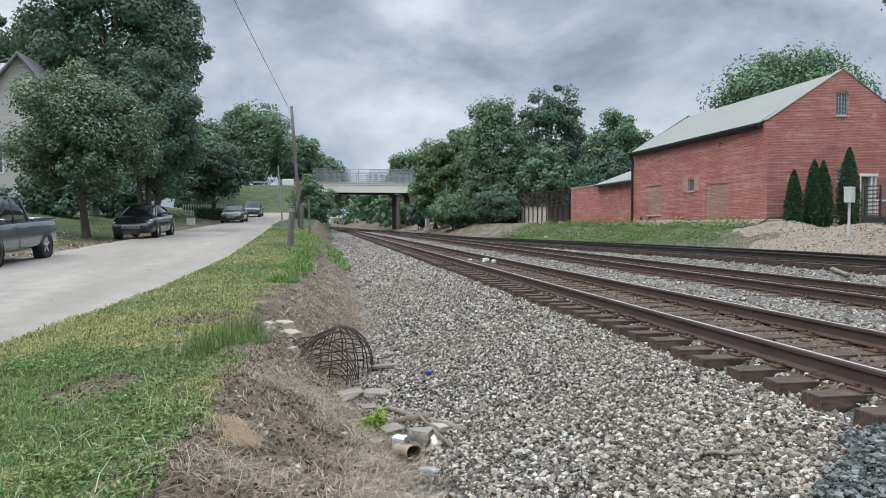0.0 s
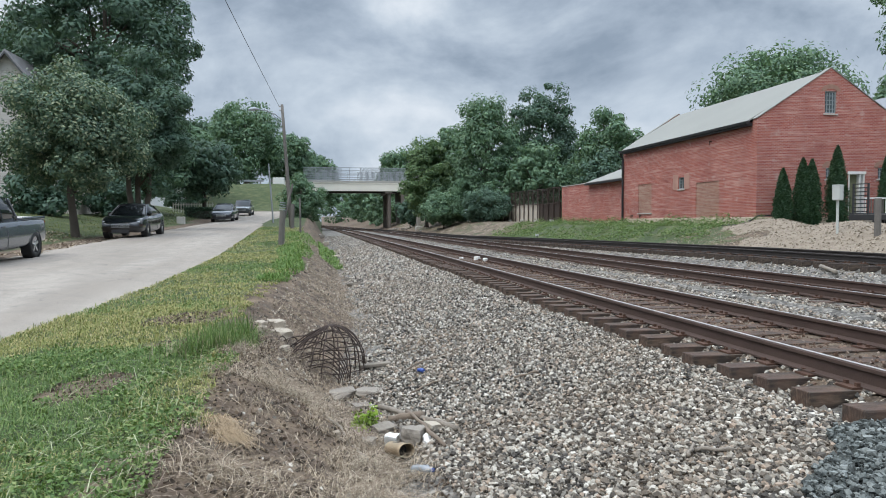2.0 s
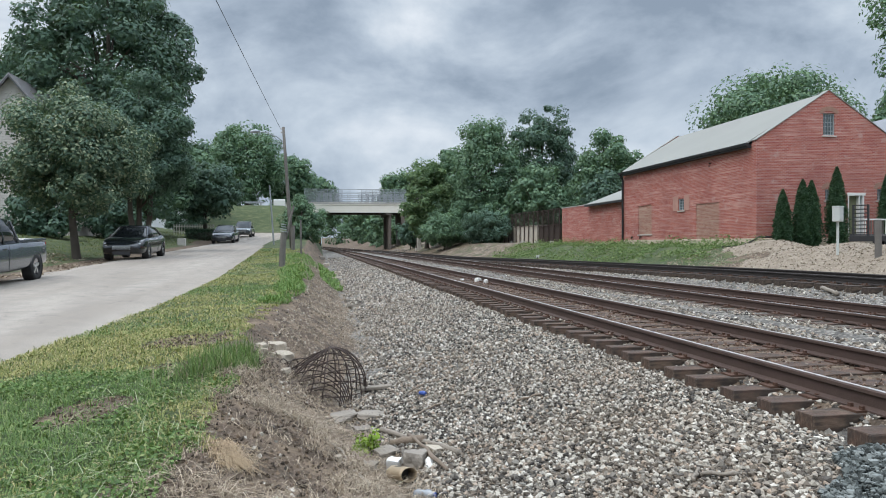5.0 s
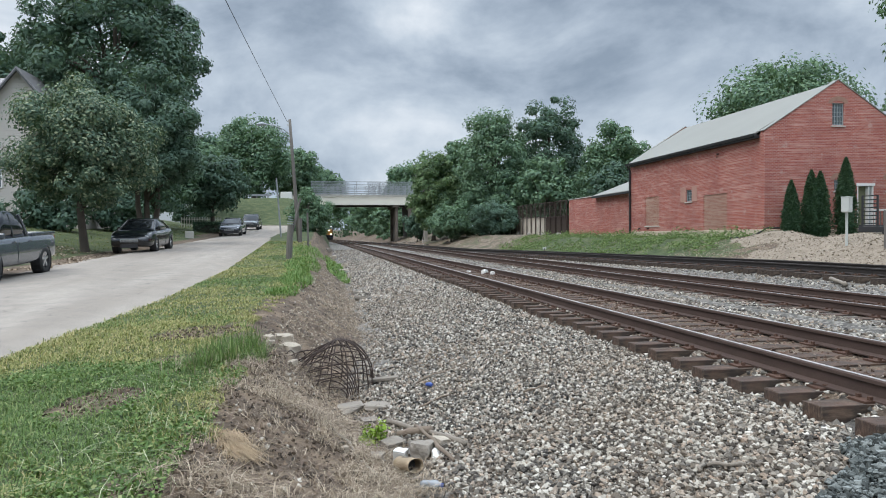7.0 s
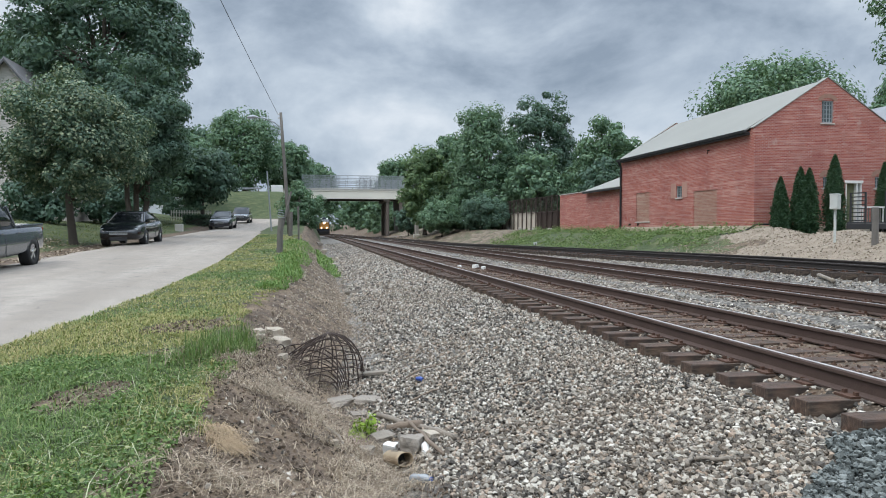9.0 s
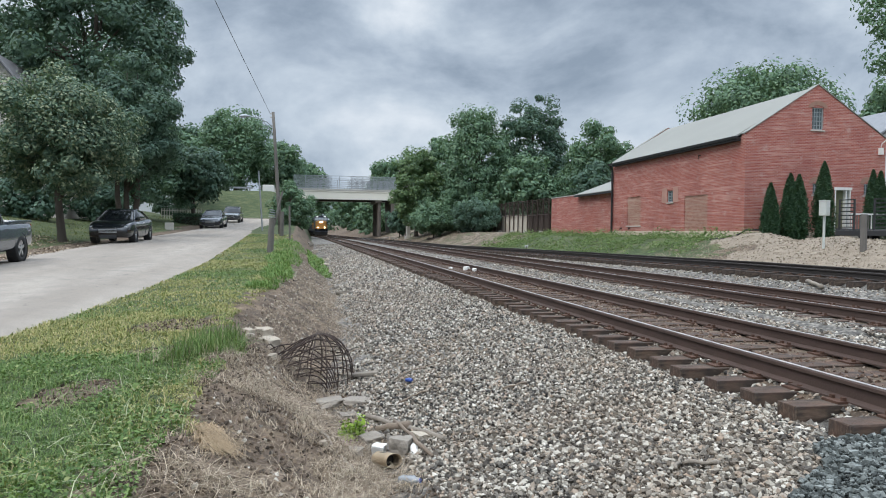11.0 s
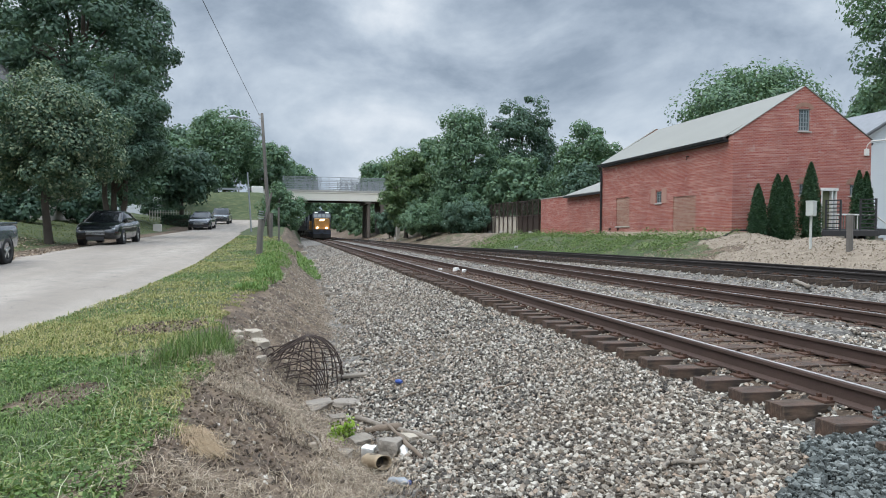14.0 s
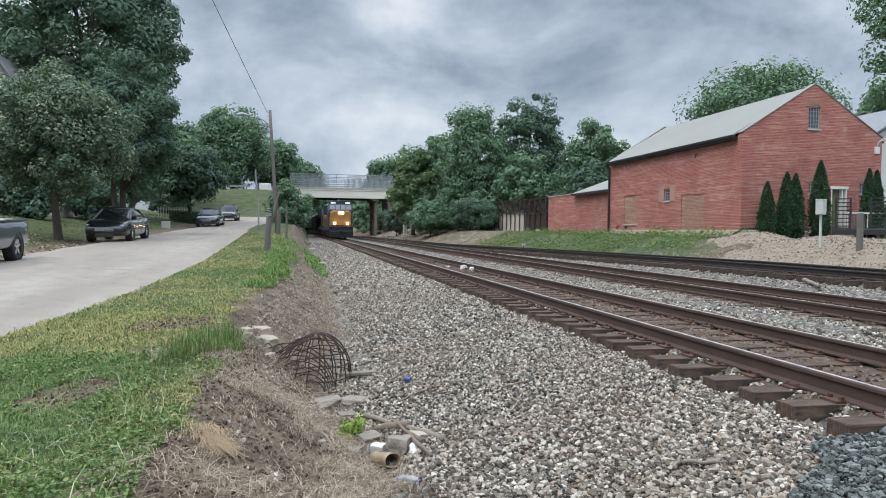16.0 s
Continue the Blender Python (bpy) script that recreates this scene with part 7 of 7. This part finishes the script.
hose = [on_ground(x, y, 0.05) for x, y in ((18.3, 31.0), (18.9, 30.8), (19.6, 30.9))] + [(20.3, 31.1, 1.18), (20.9, 31.35, 1.42)] + [(21.6, 31.4, 1.43), (23.0, 31.3, 1.35)]
tagged(part("hose", Shape().tube(hose, 0.045, 8), BLACK, smooth=True), "black corrugated drain hose at the building corner", "hose")
stand = thing("switch_marker", pose(14.0, 45.0, ground_z(14.0, 45.0)), "small pale switch marker on a dark stem beside the siding", "marker")
part("stem", Shape().tube([(0, 0, -0.1), (0, 0, 0.3)], 0.03, 8), DARKSTEEL, stand)
part("target", Shape().box(-0.12, 0.12, -0.02, 0.02, 0.22, 0.38, bevel=0.01), PALEBOX, stand)
stick("timber", "grey broken timber lying on the gravel", (11.4, 14.2), (11.8, 15.2), 0.05, "timber", lift=0.02)
rnd_ = random.Random(77)
for k in range(10):
    y = rnd_.uniform(84, 122)
    rock("rock", "dark rubble beside the far tracks", track3_x(y) + rnd_.uniform(2.0, 4.0), y, rnd_.uniform(0.25, 0.5), 300 + k, GREYROCK, (1.3, 0.8, 0.6), k * 31.0)
signal = thing("relay_post", pose(13.6, 100.0, ground_z(13.6, 100)), "grey concrete post beside the tracks", "post")
part("shaft", Shape().box(-0.25, 0.25, -0.25, 0.25, -0.3, 3.2, bevel=0.03), CONCRETE, signal)
part("foot", Shape().box(-0.45, 0.45, -0.45, 0.45, -0.3, 0.3, bevel=0.05), CONCRETE, signal)


far_pole = thing("telegraph_pole", pose(13.8, 103.5, ground_z(13.8, 103.5)), "dark wooden telegraph pole with two crossarms among the trackside trees", "utility pole")
part("pole", Shape().tube([(0, 0, -0.4), (0, 0, 10.6)], [0.13, 0.09], 10), WOOD, far_pole, smooth=True)
for k in range(2):
    arm = part("crossarm", Shape().box(-1.25, 1.25, -0.16, -0.06, 10.1 - 0.6 * k, 10.22 - 0.6 * k, bevel=0.01), WOOD, far_pole)
    for i in range(6):
        part("insulator", Shape().tube([(-1.15 + 0.46 * i, -0.11, 10.22 - 0.6 * k), (-1.15 + 0.46 * i, -0.11, 10.36 - 0.6 * k)], 0.035, 6), CONCRETE, arm)


# ---- the train: x across, y forward, z = 0 at the rail heads ----
def glow(name, color, strength):
    n = Nodes(name)
    return n.set(color, 0.3, **{"Emission Color": color, "Emission Strength": strength})


YELLOW = plain("weathered_yellow_orange_paint", (0.27, 0.135, 0.035), 0.5, 0, 2, 0.15, 0.15)
LOCOBLUE = plain("dark_navy_locomotive_paint", (0.022, 0.030, 0.048), 0.5, 0, 2, 0.25, 0.15)
SOOT = plain("sooty_black_underframe", (0.02, 0.019, 0.018), 0.8, 0.2, 6, 0.3, 0.4)
HOPPER = plain("dusty_black_hopper_steel", (0.028, 0.027, 0.027), 0.75, 0.2, 4, 0.35, 0.3)
HEADLAMP = glow("lit_headlamp", (1.0, 0.86, 0.62), 16.0)
DITCHLAMP = glow("lit_ditch_lamp", (1.0, 0.80, 0.52), 11.0)
LITBOARD = glow("lit_number_board", (0.85, 0.88, 0.85), 0.5)


def build_truck(parent, y, axles):
    f = part("truck_frame", Shape().box(-1.15, -0.95, y - 1.9, y + 1.9, 0.35, 0.85, bevel=0.05).box(0.95, 1.15, y - 1.9, y + 1.9, 0.35, 0.85, bevel=0.05), SOOT, parent)
    for k in range(axles):
        yy = y + (k - (axles - 1) / 2) * (1.7 if axles == 3 else 1.78)
        w = Shape()
        for sx in (-1, 1):
            lathe_x(w, [(0.82, 0.001), (0.82, 0.5), (0.70, 0.5), (0.70, 0.001)], sx, 18)
        w.tube([(-0.8, 0, 0), (0.8, 0, 0)], 0.08, 8)
        part("wheelset", w, SOOT, f, m=pose(0, yy, 0.5))


def build_locomotive():
    L = 22.3
    t = thing("locomotive", pose(0, 0, 0), "yellow-nosed dark blue diesel freight locomotive with lit headlights", "locomotive")
    part("frame", Shape().box(-1.5, 1.5, -L / 2 + 0.4, L / 2 - 0.5, 1.05, 1.55, bevel=0.04), SOOT, t)
    part("fuel_tank", Shape().prism([(-1.35, 1.05), (1.35, 1.05), (1.2, 0.32), (-1.2, 0.32)], "y", -2.6, 2.6), SOOT, t)
    # nose, cab, long hood
    part("nose", loft([(L / 2 - 3.0, 1.35, 1.62, 3.58), (L / 2 - 1.0, 1.3, 1.62, 3.52), (L / 2 - 0.85, 1.15, 1.66, 3.4)], lambda s: [(s[1] * 0.98, s[2]), (s[1], s[2] + 0.2), (s[1], s[3] - 0.25), (s[1] * 0.86, s[3] - 0.03), (s[1] * 0.6, s[3]), (-s[1] * 0.6, s[3]), (-s[1] * 0.86, s[3] - 0.03), (-s[1], s[3] - 0.25), (-s[1], s[2] + 0.2), (-s[1] * 0.98, s[2])]), YELLOW, t, "yellow-orange short nose")
    cab = part("cab", loft([(L / 2 - 5.2, 1.56, 1.55, 4.55), (L / 2 - 2.55, 1.56, 1.55, 4.55), (L / 2 - 2.0, 1.5, 1.55, 3.55)], lambda s: [(s[1], s[2]), (s[1], s[3] - 0.35), (s[1] * 0.88, s[3] - 0.08), (s[1] * 0.6, s[3]), (-s[1] * 0.6, s[3]), (-s[1] * 0.88, s[3] - 0.08), (-s[1], s[3] - 0.35), (-s[1], s[2])]), LOCOBLUE, t, "dark blue cab")
    part("cab_roof", Shape().prism([(-1.5, 4.38), (1.5, 4.38), (1.34, 4.64), (0.9, 4.74), (-0.9, 4.74), (-1.34, 4.64)], "y", L / 2 - 5.3, L / 2 - 2.45), LOCOBLUE, cab)
    part("window_band", Shape().prism([(L / 2 - 2.42, 4.3), (L / 2 - 2.0, 3.56), (L / 2 - 1.95, 3.56), (L / 2 - 2.37, 4.34)], "x", -1.5, 1.5), LOCOBLUE, cab)
    for x0, x1 in ((-1.34, -0.72), (-0.62, -0.08), (0.08, 0.62), (0.72, 1.34)):
        part("windscreen", Shape().prism([(L / 2 - 2.35, 4.22), (L / 2 - 2.03, 3.66), (L / 2 - 1.93, 3.66), (L / 2 - 2.3, 4.25)], "x", x0, x1), LOCOGLASS, cab)
    for x0 in (-1.2, 0.62):
        part("number_board", Shape().box(x0, x0 + 0.58, L / 2 - 2.44, L / 2 - 2.36, 4.42, 4.6), LITBOARD, cab, "lit number board")
    part("horn", Shape().tube([(0.2, L / 2 - 3.2, 4.85), (0.2, L / 2 - 2.8, 4.9)], [0.04, 0.1], 8), STEEL, cab)
    part("antenna", Shape().box(-0.5, 0.1, L / 2 - 3.8, L / 2 - 3.2, 4.74, 4.86, bevel=0.02), LOCOBLUE, cab)
    part("hood", Shape().prism([(-0.95, 1.55), (0.95, 1.55), (0.95, 4.1), (0.7, 4.4), (-0.7, 4.4), (-0.95, 4.1)], "y", -L / 2 + 0.8, L / 2 - 5.2), LOCOBLUE, t, "dark blue engine hood")
    part("radiator", Shape().prism([(-1.45, 3.3), (1.45, 3.3), (1.55, 4.35), (1.2, 4.6), (-1.2, 4.6), (-1.55, 4.35)], "y", -L / 2 + 0.9, -L / 2 + 5.4), LOCOBLUE, t)
    part("exhaust", Shape().box(-0.5, 0.5, -0.6, 0.8, 4.4, 4.68, bevel=0.04), SOOT, t)
    # lights
    for x in (-0.17, 0.17):
        part("headlight", Shape().tube([(x, L / 2 - 0.92, 3.22), (x, L / 2 - 0.74, 3.22)], 0.16, 14), HEADLAMP, t, "bright twin headlight")
    for x in (-0.78, 0.78):
        part("ditch_light", Shape().tube([(x, L / 2 - 0.84, 1.9), (x, L / 2 - 0.42, 1.9)], 0.13, 14), DITCHLAMP, t, "bright ditch light")
    # front end: pilot, plow, steps, coupler, rails
    part("pilot", Shape().box(-1.5, 1.5, L / 2 - 0.75, L / 2 - 0.5, 0.75, 1.55, bevel=0.03), LOCOBLUE, t)
    part("plow", Shape().prism([(-1.45, 0.18), (1.45, 0.18), (1.5, 0.85), (-1.5, 0.85)], "y", L / 2 - 0.5, L / 2 - 0.3), SOOT, t, "black snow plow")
    part("coupler", Shape().box(-0.14, 0.14, L / 2 - 0.5, L / 2 + 0.25, 0.78, 1.02, bevel=0.03), SOOT, t)
    for sx in (-1, 1):
        for k in range(4):
            part("step", Shape().box(sx * 1.3 - 0.2, sx * 1.3 + 0.2, L / 2 - 1.0, L / 2 - 0.75, 0.5 + 0.28 * k, 0.54 + 0.28 * k), YELLOW, t)
        rail = part("handrail", Shape().tube([(sx * 1.45, L / 2 - 0.55, 1.6), (sx * 1.45, L / 2 - 0.55, 2.6), (sx * 1.45, L / 2 - 1.8, 2.65)], 0.025, 6), YELLOW, t)
        part("side_rail", Shape().tube([(sx * 1.45, L / 2 - 5.3, 2.6), (sx * 1.45, -L / 2 + 0.9, 2.6)], 0.025, 6), LOCOBLUE, t)
        for k in range(7):
            part("stanchion", Shape().tube([(sx * 1.45, L / 2 - 5.5 - 2.4 * k, 1.5), (sx * 1.45, L / 2 - 5.5 - 2.4 * k, 2.6)], 0.02, 6), LOCOBLUE, t)
    part("front_rail", Shape().tube([(-1.0, L / 2 - 0.5, 1.6), (-1.0, L / 2 - 0.5, 2.3), (-0.35, L / 2 - 0.5, 2.3), (-0.35, L / 2 - 0.5, 1.6)], 0.022, 6), YELLOW, t)
    for y in (6.6, -6.6):
        build_truck(t, y, 3)
    return t


def build_hopper():
    L = 15.5
    t = thing("hopper_car", pose(0, 0, 0), "black open-top coal hopper car", "freight car", "coal train")
    part("body", Shape().prism([(-1.58, 1.5), (1.58, 1.5), (1.58, 3.75), (-1.58, 3.75)], "y", -L / 2 + 0.9, L / 2 - 0.9), HOPPER, t)
    part("end_slope", Shape().prism([(L / 2 - 0.9, 3.75), (L / 2 - 0.9, 2.4), (L / 2 - 0.5, 2.6), (L / 2 - 0.5, 3.75)], "x", -1.55, 1.55), HOPPER, t)
    part("end_slope", Shape().prism([(-L / 2 + 0.9, 3.75), (-L / 2 + 0.9, 2.4), (-L / 2 + 0.5, 2.6), (-L / 2 + 0.5, 3.75)], "x", -1.55, 1.55), HOPPER, t)
    part("top_chord", Shape().box(-1.64, -1.5, -L / 2 + 0.5, L / 2 - 0.5, 3.68, 3.82).box(1.5, 1.64, -L / 2 + 0.5, L / 2 - 0.5, 3.68, 3.82), HOPPER, t)
    for k in range(9):
        y = -L / 2 + 1.3 + k * (L - 2.6) / 8
        for sx in (-1, 1):
            part("rib", Shape().box(sx * 1.62 - 0.05, sx * 1.62 + 0.05, y - 0.07, y + 0.07, 1.5, 3.7), HOPPER, t)
    coal = loft([(-L / 2 + 1, 1.45, 3.7, 3.75), (-L / 2 + 3, 1.45, 3.7, 4.05), (0, 1.45, 3.7, 3.95), (L / 2 - 3, 1.45, 3.7, 4.08), (L / 2 - 1, 1.45, 3.7, 3.75)], lambda s: [(s[1], s[2]), (s[1] * 0.6, s[3]), (-s[1] * 0.6, s[3]), (-s[1], s[2])])
    part("coal", coal, SOOT, t, "heaped coal load")
    part("sill", Shape().box(-0.35, 0.35, -L / 2 - 0.1, L / 2 + 0.1, 0.85, 1.2), SOOT, t)
    part("chute", Shape().prism([(-3.2, 1.5), (3.2, 1.5), (2.0, 0.4), (1.2, 0.4), (0, 1.2), (-1.2, 0.4), (-2.0, 0.4)], "x", -1.2, 1.2), HOPPER, t)
    for y in (5.6, -5.6):
        build_truck(t, y, 2)
    return t


# the grey base colour holds the pale sky reflected in the windscreens
LOCOGLASS = plain("cab_glass_with_sky_grey", (0.15, 0.165, 0.175), 0.1, 0, 2, 0.2, 0.0)
loco = build_locomotive()
helper = copy_thing(loco, pose(0, -23.4, 0))
for child in list(helper.children_recursive):
    if child.name.startswith(("headlight", "ditch_light")):
        bpy.data.objects.remove(child)
tagged(helper, "trailing dark blue diesel freight locomotive with yellow nose")
hopper = build_hopper()
train = [(loco, 22.8), (helper, 22.8), (hopper, 16.3)] + [(copy_thing(hopper, pose(0, 0, 0)), 16.3) for _ in range(9)]
SPEED = 16.3


def motions():
    """The train runs towards the viewer along the first track; it has come into the straight by the end."""
    back = 0.0
    for ob, length in train:
        rows = []
        for k in range(17):
            y = 88.4 + SPEED * (16 - k) + back + length / 2
            a, b = y - length * 0.35, y + length * 0.35
            turn = math.degrees(math.atan2(track_x(b) - track_x(a), b - a))
            rows.append((float(k), pose((track_x(a) + track_x(b)) / 2, y, 0.0, 0, 0, 180 - turn)))
        walk(ob, rows)
        back += length


motions()
